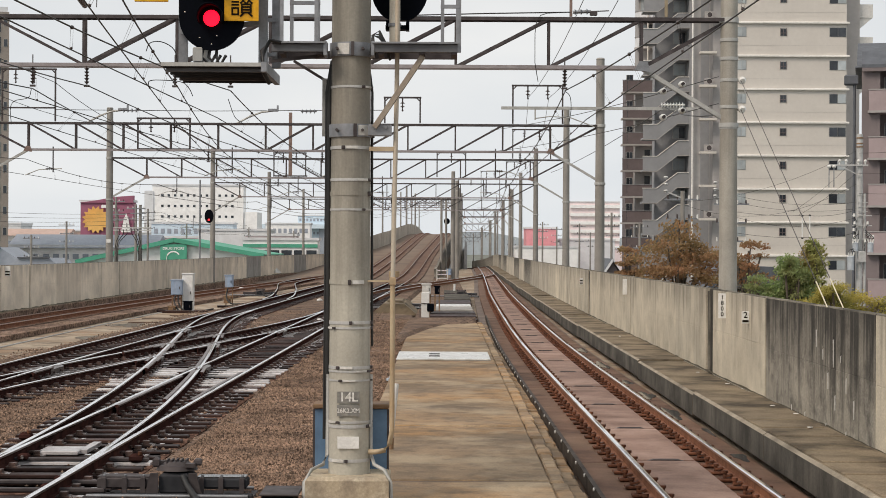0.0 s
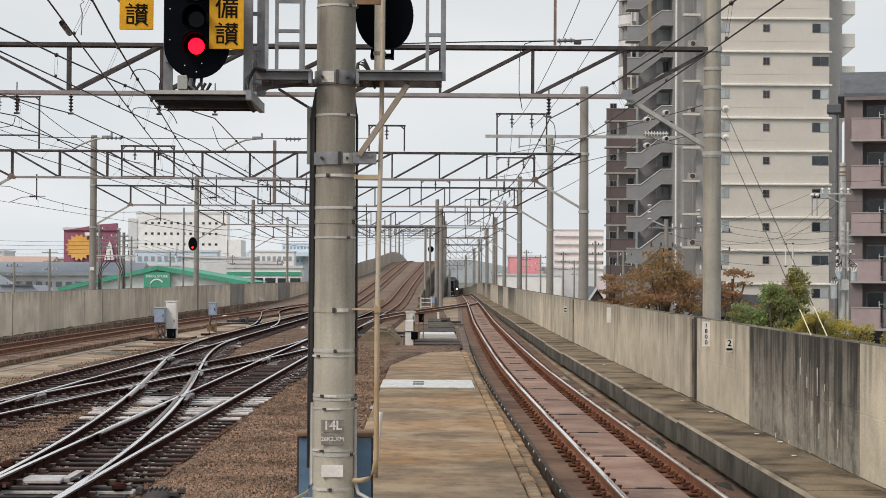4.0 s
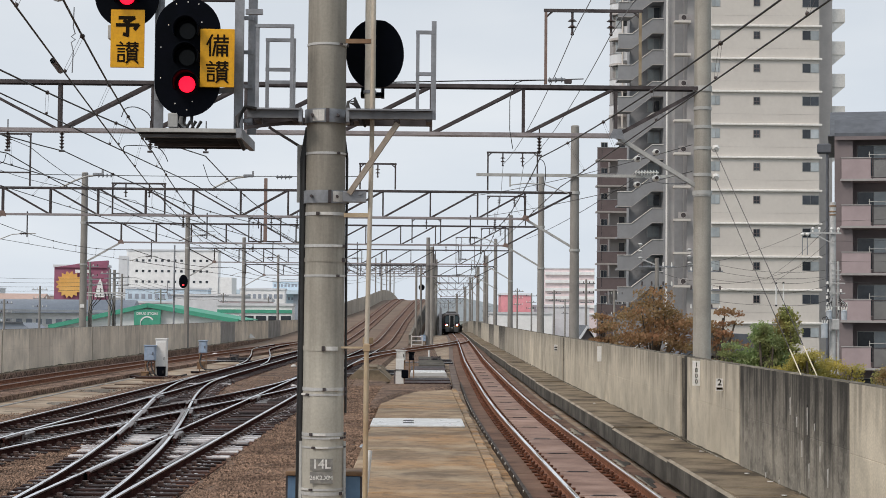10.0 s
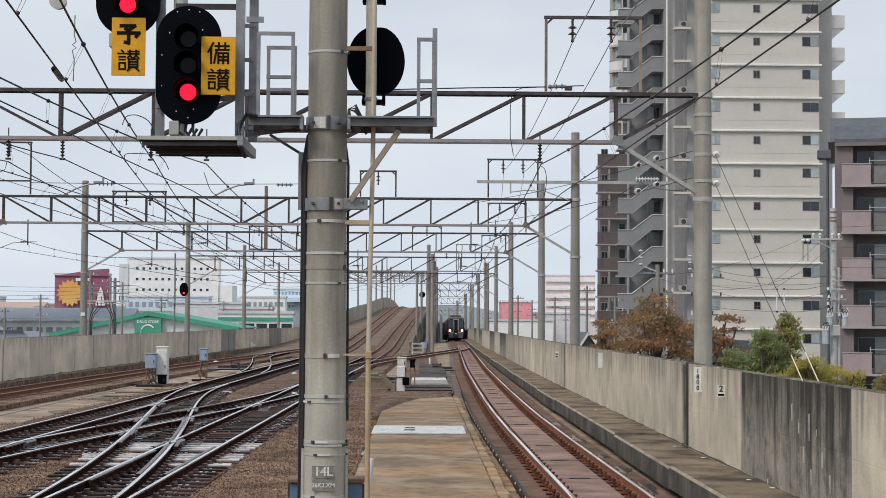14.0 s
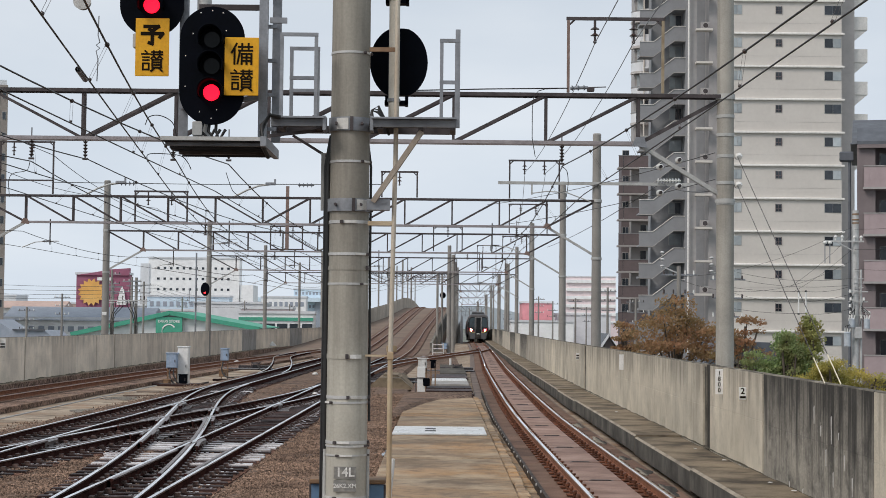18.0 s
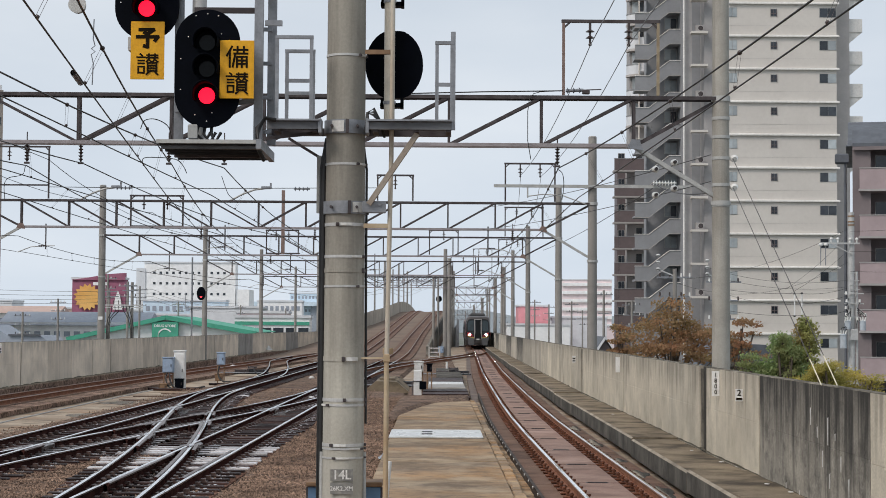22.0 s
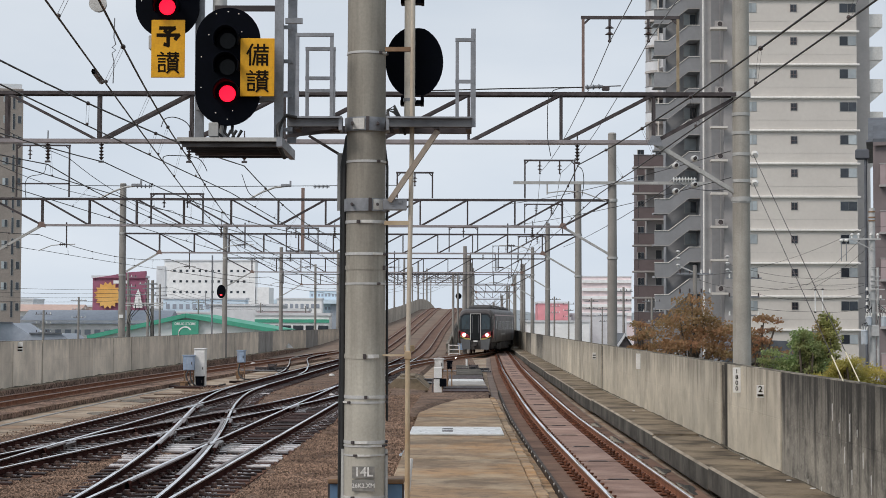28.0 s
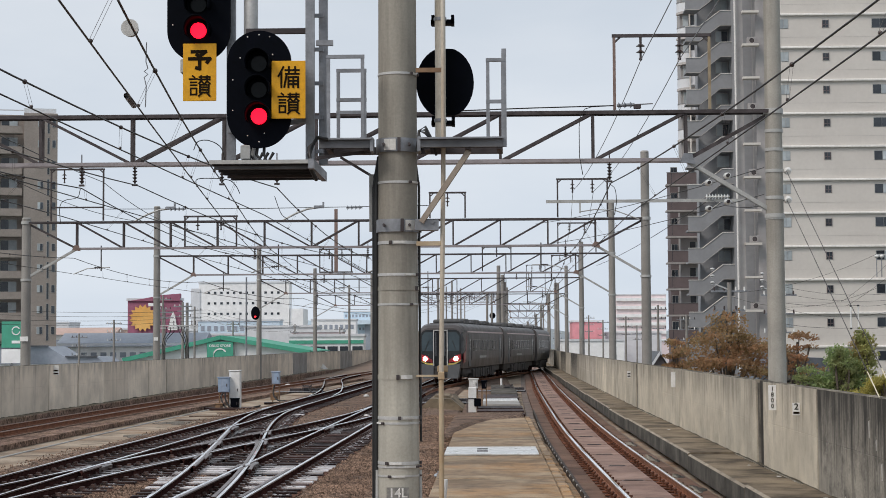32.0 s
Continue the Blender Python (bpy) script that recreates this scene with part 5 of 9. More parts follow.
poly = [(0.28 * math.cos(a), 0.56 + 0.345 * max(-0.93, min(0.96, math.sin(a)))) for a in [2 * math.pi * i / 36 for i in range(36)]]
part("backboard", Solid().prism(poly, -0.02, 0.02), BLACK, rear)
part("lamp_case", Solid().box((0, 0.14, 0.56), (0.3, 0.24, 0.42), bevel=0.03), BLACK, rear)
part("mounting_post", Solid().cyl((-0.04, -0.2, -0.09), (-0.04, -0.2, 2.6), 0.052, 0.052, 14).cyl((-0.04, -0.2, -0.09), (-0.04, -0.2, -0.02), 0.08, 0.055, 14), POST_CREAM, rear, "cream post streaked with rust")
for z in (0.15, 1.13):
    part("bracket", Solid().box((-0.02, -0.1, z), (0.22, 0.14, 0.04)).box((-0.11, -0.1, z + 0.02), (0.03, 0.14, 0.09)).box((0.08, -0.1, z + 0.02), (0.03, 0.14, 0.09)), BLACK, rear)
    part("clamp_ring", Solid().cyl((-0.04, -0.2, z), (-0.04, -0.2, z + 0.03), 0.062, n=14), GALV, rear)

# ---- hung platform and ladder frame for the pair of signals ----
cage = thing("signal_platform", "hanging grey steel platform for the paired signals", "platform", pose(-2.12, MY, 3.955))
LOW = pose(0.04, 0, -0.05)
cs = Solid()
cs.prism([(-0.6, 0.20), (-0.6, 0.16), (0.62, 0.16), (0.62, 0.20)], -0.47, 0.42, "x")
part("tray", cs, TRAY, cage, m=LOW)
part("front_lip", Solid().box((-0.03, -0.61, 0.185), (0.92, 0.03, 0.035)), GALV_LIGHT, cage, m=LOW)
part("rear_lip", Solid().box((-0.02, 0.63, 0.17), (0.9, 0.03, 0.06)), STEEL_DARK, cage, m=LOW)
for yy, mt in ((-0.5, STEEL_GREY), (-0.25, TRAY), (0.02, TRAY), (0.3, STEEL_DARK), (0.52, TRAY)):
    part("joist", Solid().beam((-0.46, yy, 0.143), (0.41, yy, 0.143), 0.06, 0.03), mt, cage, m=LOW)
part("side_beam", Solid().box((0.445, 0.0, 0.165), (0.05, 1.26, 0.09)), GALV, cage, m=LOW)
for x, yy in ((-0.375, 0.22), (0.40, 0.12), (0.51, 0.3)):
    part("upright", Solid().box((x, yy, 2.3), (0.085, 0.05, 4.2)), GALV, cage)
for k in range(12):
    part("rung", Solid().box((0.455, 0.21, 0.32 + 0.33 * k), (0.13, 0.03, 0.035)), GALV, cage)
part("head_bar", Solid().box((0.08, 0.2, 1.49), (0.62, 0.05, 0.05)), STEEL_DARK, cage)
part("tall_post", Solid().cyl((-0.19, 0.25, 0.2), (-0.19, 0.25, 4.4), 0.07, n=14), GALV_PALE, cage)
part("tie_beam", Solid().beam((0.5, -0.3, 1.28), (0.66, -0.3, 1.28), 0.04, 0.05), GALV, cage)
part("tie_beam", Solid().beam((0.5, -0.3, 0.2), (1.0, -0.1, 0.28), 0.03, 0.03), STEEL_DARK, cage)
part("tie_beam", Solid().beam((-0.4, 0.15, 0.52), (0.4, 0.15, 0.62), 0.04, 0.05), GALV, cage)
for k in range(2):
    part("cable_drop", Solid().tube([(0.62, -0.4, 0.36), (0.52, -0.42, 0.38), (0.45, -0.45, 0.28 - 0.06 * k), (0.47, -0.5, 0.08), (0.5, -0.3, 0.0)], 0.02, 8), RUBBER, cage)

CHARS = {
    "yo": [((0.12, 0.9), (0.8, 0.9)), ((0.8, 0.9), (0.5, 0.68)), ((0.35, 0.76), (0.55, 0.64)), ((0.0, 0.55), (1.0, 0.55)), ((1.0, 0.55), (0.86, 0.36)), ((0.5, 0.55), (0.5, 0.05)), ((0.5, 0.05), (0.34, 0.1))],
    "bi": [((0.26, 1.0), (0.02, 0.55)), ((0.16, 0.74), (0.16, 0.0)), ((0.34, 0.84), (1.0, 0.84)), ((0.52, 1.0), (0.52, 0.72)), ((0.82, 1.0), (0.82, 0.72)), ((0.36, 0.66), (1.0, 0.66)), ((0.42, 0.66), (0.3, 0.02)), ((0.5, 0.5), (0.96, 0.5)), ((0.5, 0.5), (0.5, 0.0)), ((0.96, 0.5), (0.96, 0.0)), ((0.5, 0.32), (0.96, 0.32)), ((0.5, 0.16), (0.96, 0.16)), ((0.73, 0.5), (0.73, 0.0))],
    "san": [((0.16, 1.0), (0.26, 0.92)), ((0.0, 0.84), (0.4, 0.84)), ((0.06, 0.68), (0.36, 0.68)), ((0.06, 0.54), (0.36, 0.54)), ((0.07, 0.38), (0.35, 0.38)), ((0.07, 0.38), (0.07, 0.06)), ((0.35, 0.38), (0.35, 0.06)), ((0.07, 0.08), (0.35, 0.08)),
            ((0.48, 0.94), (0.7, 0.94)), ((0.58, 1.0), (0.58, 0.7)), ((0.46, 0.82), (0.7, 0.82)), ((0.58, 0.74), (0.46, 0.62)), ((0.6, 0.72), (0.7, 0.62)), ((0.76, 0.94), (1.0, 0.94)), ((0.87, 1.0), (0.87, 0.7)), ((0.74, 0.82), (1.0, 0.82)), ((0.86, 0.74), (0.76, 0.62)), ((0.88, 0.72), (1.0, 0.62)),
            ((0.52, 0.56), (0.94, 0.56)), ((0.52, 0.56), (0.52, 0.16)), ((0.94, 0.56), (0.94, 0.16)), ((0.52, 0.43), (0.94, 0.43)), ((0.52, 0.30), (0.94, 0.30)), ((0.52, 0.17), (0.94, 0.17)), ((0.62, 0.15), (0.46, 0.0)), ((0.84, 0.15), (1.0, 0.0))],
}


def name_plate(x, z, yy, w, h, top, low):
    p = thing("signal_plate", "yellow enamel name plate with dark characters", "sign", pose(x, yy, z), "yellow plates")
    part("plate", Solid().box((0, 0, 0), (w, 0.012, h), bevel=0.004), YELLOW, p)
    for key, cz in ((top, h * 0.22), (low, -h * 0.235)):
        size = w * 0.62
        th = 0.034 if key == "yo" else 0.019 if key == "bi" else 0.0165
        first = None
        for i, (a, b) in enumerate(CHARS[key]):
            p0 = Vector((-size / 2 + a[0] * size, 0, cz - size / 2 + a[1] * size * 0.98))
            p1 = Vector((-size / 2 + b[0] * size, 0, cz - size / 2 + b[1] * size * 0.98))
            d = (p1 - p0).normalized() * th * 0.35
            side = Vector((-d.z, 0, d.x)).normalized() * th / 2
            quad = [p0 - d - side, p1 + d - side, p1 + d + side, p0 - d + side]
            stroke = Solid().prism([(q.x, q.z) for q in quad], -0.0085 - 0.0002 * i, -0.0055)
            ob = part("stroke" if first else "character", stroke, INK, first or p)
            first = first or ob
    return p


def signal_head(x, z, yy, lit_index):
    """A three-lamp head with an oval backboard; z is at its middle."""
    t = thing("railway_signal", "black oval railway signal showing a red light", "signal", pose(x, yy, z), "paired signals")
    w, hh = 0.305, 0.56
    out = []
    for i in range(25):
        a = math.pi * i / 24
        out.append((w * math.cos(a), hh - w + w * math.sin(a)))
    for i in range(25):
        a = math.pi + math.pi * i / 24
        out.append((w * math.cos(a), -hh + w + w * math.sin(a)))
    part("backboard", Solid().prism(out, -0.015, 0.015), BLACK, t)
    part("lamp_case", Solid().box((0, 0.13, 0), (0.3, 0.22, 0.9), bevel=0.03), BLACK, t)
    part("fixing_foot", Solid().box((-0.13, 0.02, -0.60), (0.09, 0.09, 0.14), bevel=0.01), GALV_LIGHT, t)
    dots = Solid()
    for px, pz in ((-0.11, 0.5), (0.0, 0.52), (0.1, 0.5), (-0.18, 0.3), (0.13, 0.33), (-0.25, 0.09), (-0.12, 0.07), (0.14, 0.05), (-0.25, -0.2), (-0.11, -0.44), (0.0, -0.5), (0.05, -0.42)):
        dots.cyl((px, -0.022, pz), (px, -0.014, pz), 0.006, n=6)
    part("rivets", dots, WHITE, t)
    for i, lz in enumerate((0.24, -0.01, -0.26)):
        hood = Solid()
        ring = 16
        vs, fs = [], []
        for j in range(ring + 1):
            a = math.radians(-25 + 230 * j / ring)
            for r, yy2 in ((0.115, -0.015), (0.115, -0.24 + 0.04 * abs(math.cos(a))), (0.122, -0.24 + 0.04 * abs(math.cos(a))), (0.122, -0.015)):
                vs.append((r * math.cos(a), yy2, lz + r * math.sin(a)))
        for j in range(ring):
            for q in range(4):
                fs.append((j * 4 + q, j * 4 + (q + 1) % 4, j * 4 + 4 + (q + 1) % 4, j * 4 + 4 + q))
        hood.add(vs, fs, True)
        part("hood", hood, BLACK, t)
        s = Solid().cyl((0, -0.04, lz), (0, -0.012, lz), 0.076, n=24)
        part("lens", s, RED_LIT if i == lit_index else LENS_OFF, t, "glowing red lens" if i == lit_index else "dark unlit lens")
    for k in range(3):
        part("lead", Solid().tube([(-0.08 + 0.06 * k, 0.06, -0.5), (-0.1 + 0.07 * k, 0.03, -0.62), (-0.02 + 0.05 * k, 0.02, -0.69), (0.03 + 0.05 * k, 0.04, -0.6)], 0.016, 6), RUBBER, t)
    return t


signal_head(-2.18, 4.835, MY - 0.1, 2)
signal_head(-2.79, 5.695, MY + 0.1, 2)
name_plate(-1.895, 4.82, MY - 0.16, 0.32, 0.55, "bi", "san")
name_plate(-2.775, 5.03, MY + 0.06, 0.32, 0.555, "yo", "san")

# ======== buildings ========
APT_WHITE = mat("pale_rendered_wall", (0.635, 0.60, 0.55), (0.59, 0.555, 0.51), 0.25, 0.8, bump=0.02, fine=3, grain=0.08)
APT_BAND = mat("white_floor_band", (0.80, 0.78, 0.74), (0.70, 0.68, 0.64), 0.8, 0.7, fine=5)
APT_GREY = mat("blue_grey_stair_render", (0.295, 0.303, 0.315), (0.26, 0.267, 0.278), 0.6, 0.8, fine=3, grain=0.1)
APT_DARK = mat("grey_core_wall", (0.50, 0.47, 0.45), (0.43, 0.405, 0.39), 0.6, 0.8, fine=3, grain=0.1)
APT_CORE = mat("grey_recess_render", (0.37, 0.355, 0.345), (0.32, 0.305, 0.30), 0.6, 0.8, fine=3, grain=0.1)
APT_BROWN = mat("brown_tile_cladding", (0.142, 0.113, 0.115), (0.118, 0.094, 0.096), 0.8, 0.6, fine=4, grain=0.1)
MAUVE = mat("mauve_balcony_render", (0.385, 0.308, 0.313), (0.34, 0.272, 0.276), 0.8, 0.75, fine=3, grain=0.1)
MAUVE_WALL = mat("dark_mauve_render", (0.20, 0.167, 0.168), (0.17, 0.142, 0.144), 0.6, 0.8, fine=3, grain=0.1)
SMOKED = mat("smoked_balcony_panel", (0.20, 0.195, 0.19), (0.15, 0.147, 0.143), 0.8, 0.3, bump=0, fine=3, grain=0.1)
SLATE = mat("dark_slate_roof", (0.11, 0.12, 0.14), (0.08, 0.088, 0.10), 1.5, 0.6, bump=0.2, fine=12)
TOWER = mat("grey_beige_tower_tile", (0.31, 0.27, 0.24), (0.27, 0.235, 0.21), 0.4, 0.8, fine=4)
# haze is put into the base colours of the far walls and shops
FAR_WHITE = mat("hazed_white_cladding", (0.90, 0.90, 0.89), (0.84, 0.84, 0.84), 0.05, 0.8, fine=0.8, bump=0)
FAR_PINK = mat("hazed_pink_cladding", (0.80, 0.68, 0.68), (0.75, 0.63, 0.64), 0.05, 0.8, fine=0.8, bump=0)
FAR_RED = mat("hazed_red_shop_cladding", (0.74, 0.31, 0.34), (0.70, 0.28, 0.31), 0.1, 0.7, fine=1, bump=0)
MAROON = mat("hazed_maroon_hall_cladding", (0.36, 0.125, 0.20), (0.32, 0.11, 0.175), 0.1, 0.7, fine=1, bump=0)
ORANGE = mat("orange_sign_paint", (0.85, 0.50, 0.16), (0.80, 0.42, 0.11), 0.3, 0.6, fine=1, bump=0)
GREEN = mat("hazed_green_shop_paint", (0.07, 0.38, 0.26), (0.06, 0.33, 0.22), 0.3, 0.6, fine=2, bump=0)
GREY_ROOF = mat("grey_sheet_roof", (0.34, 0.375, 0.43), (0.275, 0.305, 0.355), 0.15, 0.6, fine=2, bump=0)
FAR_BLUE = mat("hazed_blue_cladding", (0.63, 0.75, 0.84), (0.57, 0.69, 0.79), 0.05, 0.8, fine=0.8, bump=0)
FAR_GREY = mat("hazed_grey_cladding", (0.70, 0.715, 0.735), (0.62, 0.635, 0.655), 0.05, 0.8, fine=0.8, bump=0)
# woods in pale blue-grey: the distance haze is painted into their colour
FAR_GREEN = mat("hazed_woods", (0.44, 0.49, 0.53), (0.38, 0.43, 0.47), 0.02, 0.9, fine=0.2, bump=0)


def window(parent, x, y, z, w, h, pane, sill=True, two=True):
    wd = part("window", Solid().box((x, y + 0.03, z), (w + 0.08, 0.06, h + 0.08)), GALV_LIGHT, parent)
    if two:
        part("pane", Solid().box((x - w / 4, y - 0.012, z), (w / 2 - 0.03, 0.02, h)), pane[0], wd)
        part("pane", Solid().box((x + w / 4, y - 0.016, z), (w / 2 - 0.03, 0.02, h)), pane[1], wd)
    else:
        part("pane", Solid().box((x, y - 0.012, z), (w, 0.02, h)), pane[0], wd)
    return wd


FLOOR = 2.945
apt = thing("apartment_building", "tall pale apartment block with grey outdoor stairs", "apartment building", pose(0, 150, GROUND_Z))
Z0 = -GROUND_Z
TOP = 22.44 + FLOOR * 9.4 + Z0
part("gable_wall", Solid().box((30.76, 5, TOP / 2), (9.75, 10, TOP)), APT_WHITE, apt)
part("side_wall", Solid().box((36.42, 6.2, TOP / 2), (1.56, 9, TOP)), APT_DARK, apt)
part("core_wall", Solid().box((24.9, 4.5, TOP / 2), (1.96, 8, TOP)), APT_CORE, apt)
part("pier", Solid().box((22.45, 0.5, TOP / 2), (0.6, 0.6, TOP)), APT_CORE, apt)
# recess wall and stair core take a darker render in place of their shade
part("recess_wall", Solid().box((23.3, 6.8, TOP / 2), (1.3, 8, TOP)), APT_GREY, apt)
part("stair_core", Solid().box((21.75, 9.5, TOP / 2), (4.0, 2, TOP)), APT_GREY, apt)
part("rain_pipe", Solid().cyl((22.0, -0.12, 0), (22.0, -0.12, TOP), 0.08, n=8), APT_BAND, apt)
bz = 22.55 + Z0
for k in range(-10, 10):
    z = bz + FLOOR * k
    if z < 1 or z > TOP:
        continue
    part("floor_band", Solid().box((30.9, -0.1, z), (9.9, 0.26, 0.2), bevel=0.04), APT_BAND, apt)
    window(apt, 30.03, -0.02, z - 0.82, 0.5, 0.62, (GLASS, GLASS))
    part("window_bar", Solid().box((30.03, -0.06, z - 0.9), (0.48, 0.03, 0.05)).box((30.03, -0.06, z - 0.82), (0.04, 0.03, 0.62)).box((29.77, -0.05, z - 0.82), (0.045, 0.05, 0.7)).box((30.29, -0.05, z - 0.82), (0.045, 0.05, 0.7)), APT_BROWN, apt)
    part("pour_line", Solid().box((30.9, -0.006, z - 2.0), (9.6, 0.008, 0.014)), APT_DARK, apt)
    window(apt, 34.85, -0.02, z - 0.8, 1.45, 0.78, ((GLASS, GLASS_PALE) if k % 3 else (GLASS, GLASS)))
    window(apt, 26.35, -0.02, z - 0.8, 0.75, 0.8, (GLASS_PALE, GLASS_PALE))
    # recess with a slab and an air conditioner
    part("balcony_slab", Solid().box((23.35, -0.1, z + 0.25), (1.45, 0.9, 0.2)), APT_WHITE, apt)
    if k % 2 == 0:
        part("air_conditioner", Solid().box((23.45, 0.1, z + 0.68), (0.75, 0.3, 0.58), bevel=0.02), APT_CORE, apt)
        part("fan_grille", Solid().cyl((23.5, -0.08, z + 0.68), (23.5, -0.05, z + 0.68), 0.23, n=14), STEEL_DARK, apt)
        part("fan_ring", Solid().tube([(23.5 + 0.24 * math.cos(a), -0.08, z + 0.68 + 0.24 * math.sin(a)) for a in [math.pi * i / 8 for i in range(17)]], 0.02, 5), APT_DARK, apt)
    # stairs
    zs = z - 1.12
    fl = [(18.42, 0.0), (19.7, 0.0), (21.6, 1.455), (23.05, 1.455), (23.05, 2.8), (21.6, 2.8), (19.7, 1.36), (18.42, 1.36)]
    part("stair_parapet", Solid().prism([(a, zs + b) for a, b in fl], 6.4, 6.55), APT_GREY, apt)
    part("coping", Solid().beam((18.4, 6.47, zs + 1.39), (19.7, 6.47, zs + 1.39), 0.26, 0.06).beam((19.7, 6.47, zs + 1.39), (21.6, 6.47, zs + 2.83), 0.26, 0.06).beam((21.6, 6.47, zs + 2.83), (23.05, 6.47, zs + 2.83), 0.26, 0.06), APT_BAND, apt)
    part("lower_edge", Solid().beam((18.4, 6.44, zs), (19.7, 6.44, zs), 0.12, 0.04).beam((19.7, 6.44, zs), (21.6, 6.44, zs + 1.455), 0.12, 0.04).beam((21.6, 6.44, zs + 1.455), (23.05, 6.44, zs + 1.455), 0.12, 0.04), APT_DARK, apt)
    part("stair_flight", Solid().prism([(19.7, zs + 0.0), (21.6, zs + 1.45), (21.6, zs + 1.65), (19.7, zs + 0.2)], 6.56, 7.8), APT_GREY, apt)
    part("landing", Solid().box((22.33, 7.5, zs + 1.5), (1.44, 1.9, 0.16)), APT_GREY, apt)
    part("landing", Solid().box((19.06, 7.5, zs + 0.08), (1.28, 1.9, 0.16)), APT_GREY, apt)
    window(apt, 22.0, 8.46, zs + 0.75, 1.1, 1.0, (GLASS_PALE, GLASS_PALE if k % 3 else GLASS))
    # rounded balconies deep behind the stairs, depth and lowest floor set to fit the camera's view
    if z > 24.0 + Z0:
        arc = [(23.2 - 1.25 * math.cos(a), 45 - 1.6 * math.sin(a)) for a in [math.pi * i / 14 for i in range(15)]]
        part("rounded_slab", Solid().prism([(23.2 + (x - 23.2) * 1.06, 45 + (y - 45) * 1.06) for x, y in arc], z - 0.12, z + 0.14, "z"), APT_DARK, apt)
        part("rounded_balcony", Solid().prism(arc, z + 0.14, z + 1.15, "z"), FAR_GREY, apt)
        part("rounded_rail", Solid().tube([(x, y, z + 1.3) for x, y in arc], 0.05, 5), APT_GREY, apt)
        part("inset_balcony", Solid().box((24.6, 43.2, z + 0.95), (2.6, 0.15, 0.9)).box((24.6, 43.2, z + 0.42), (3.0, 0.5, 0.12)), FAR_GREY, apt)
        window(apt, 23.2, 44.2, z + 2.0, 1.3, 1.4, (GLASS_PALE, GLASS))
    if z > 14 + Z0:
        part("end_balcony", Solid().prism([(37.2, z + 0.8), (38.5, z + 0.8), (38.5, z + 2.0), (37.2, z + 2.0)], 2.2, 7.0).prism([(37.2, z - 0.3), (38.5, z + 0.8), (37.2, z + 0.8)], 2.3, 6.8), APT_BAND, apt)
part("corner_wall", Solid().box((23.9, 46.2, (TOP + 23.5 + Z0) / 2), (3.2, 3.4, TOP - 23.5 - Z0)), APT_CORE, apt)
part("corner_pipe", Solid().cyl((23.2, 43.0, 23.5 + Z0), (23.2, 43.0, TOP), 0.09, n=8), APT_WHITE, apt)
part("long_wall", Solid().box((27.6, 27, TOP / 2), (5.0, 36, TOP)), APT_DARK, apt)

# brown block behind the stairs
brown = thing("apartment_building", "brown-tiled apartment block with panelled balconies and shaded recesses", "apartment building", pose(0, 188, GROUND_Z))
part("main_wall", Solid().box((24.2, 6, (20.6 + Z0) / 2), (5.5, 9, 20.6 + Z0)), APT_CORE, brown)
# the recess's shade is put into this wall's dark brown
part("shaded_wall", Solid().box((21.0, 5, (20.6 + Z0) / 2), (0.9, 3, 20.6 + Z0)), APT_BROWN, brown)
for k in range(-4, 6):
    z = 5.36 + 2.9 * k + Z0
    part("balcony_slab", Solid().box((22.3, 0.8, z - 0.02), (5.0, 1.7, 0.18)), APT_CORE, brown)
    window(brown, 21.0, 3.44, z + 1.3, 0.7, 1.9, (GLASS, GLASS))
    part("balcony_panel", Solid().box((20.1, 0.0, z + 0.7), (0.5, 0.1, 1.24)), APT_BROWN, brown)
    part("balcony_panel", Solid().box((22.0, 0.0, z + 0.7), (3.2, 0.1, 1.24)), APT_BROWN, brown)
    part("coping", Solid().box((22.0, -0.02, z + 1.36), (4.4, 0.16, 0.05)), APT_GREY, brown)
    window(brown, 23.1, 1.46, z + 1.75, 1.3, 1.3, (GLASS, GLASS_PALE))

# lower block with mauve balconies and a slate roof
apt2 = thing("apartment_building", "dark mauve apartment block with balconies and slate roof", "apartment building", pose(25.9, 105, GROUND_Z, 0, 0, -14) @ pose(-26.2, 0, 0))
H2 = 13.9 - GROUND_Z
part("main_wall", Solid().box((34.0, 7.2, H2 / 2), (15.6, 12, H2)), MAUVE_WALL, apt2)
part("end_pier", Solid().box((26.75, 0.7, H2 / 2), (1.1, 2.0, H2)), MAUVE_WALL, apt2)
part("roof", Solid().prism([(0.2, H2), (7.0, H2 + 2.2), (13.8, H2)], 25.9, 42, "x").prism([(-0.3, H2 - 0.15), (0.2, H2), (13.8, H2), (14.2, H2 - 0.15)], 25.8, 42, "x"), SLATE, apt2)
part("front_roof", Solid().prism([(-0.6, H2 - 0.2), (-0.6, H2), (1.2, H2 + 1.0), (1.2, H2 - 0.2)], 26.2, 42, "x"), SLATE, apt2)
part("eave", Solid().box((34, -0.55, H2 - 0.32), (15.6, 0.14, 0.22)), MAUVE_WALL, apt2)
part("flue_box", Solid().box((25.55, 0.6, H2 - 0.85), (0.85, 0.7, 0.62), bevel=0.08), SLATE, apt2)
part("flue_pipe", Solid().cyl((25.75, 0.5, 0.5), (25.75, 0.5, H2 - 1.1), 0.09, n=8), SLATE, apt2)
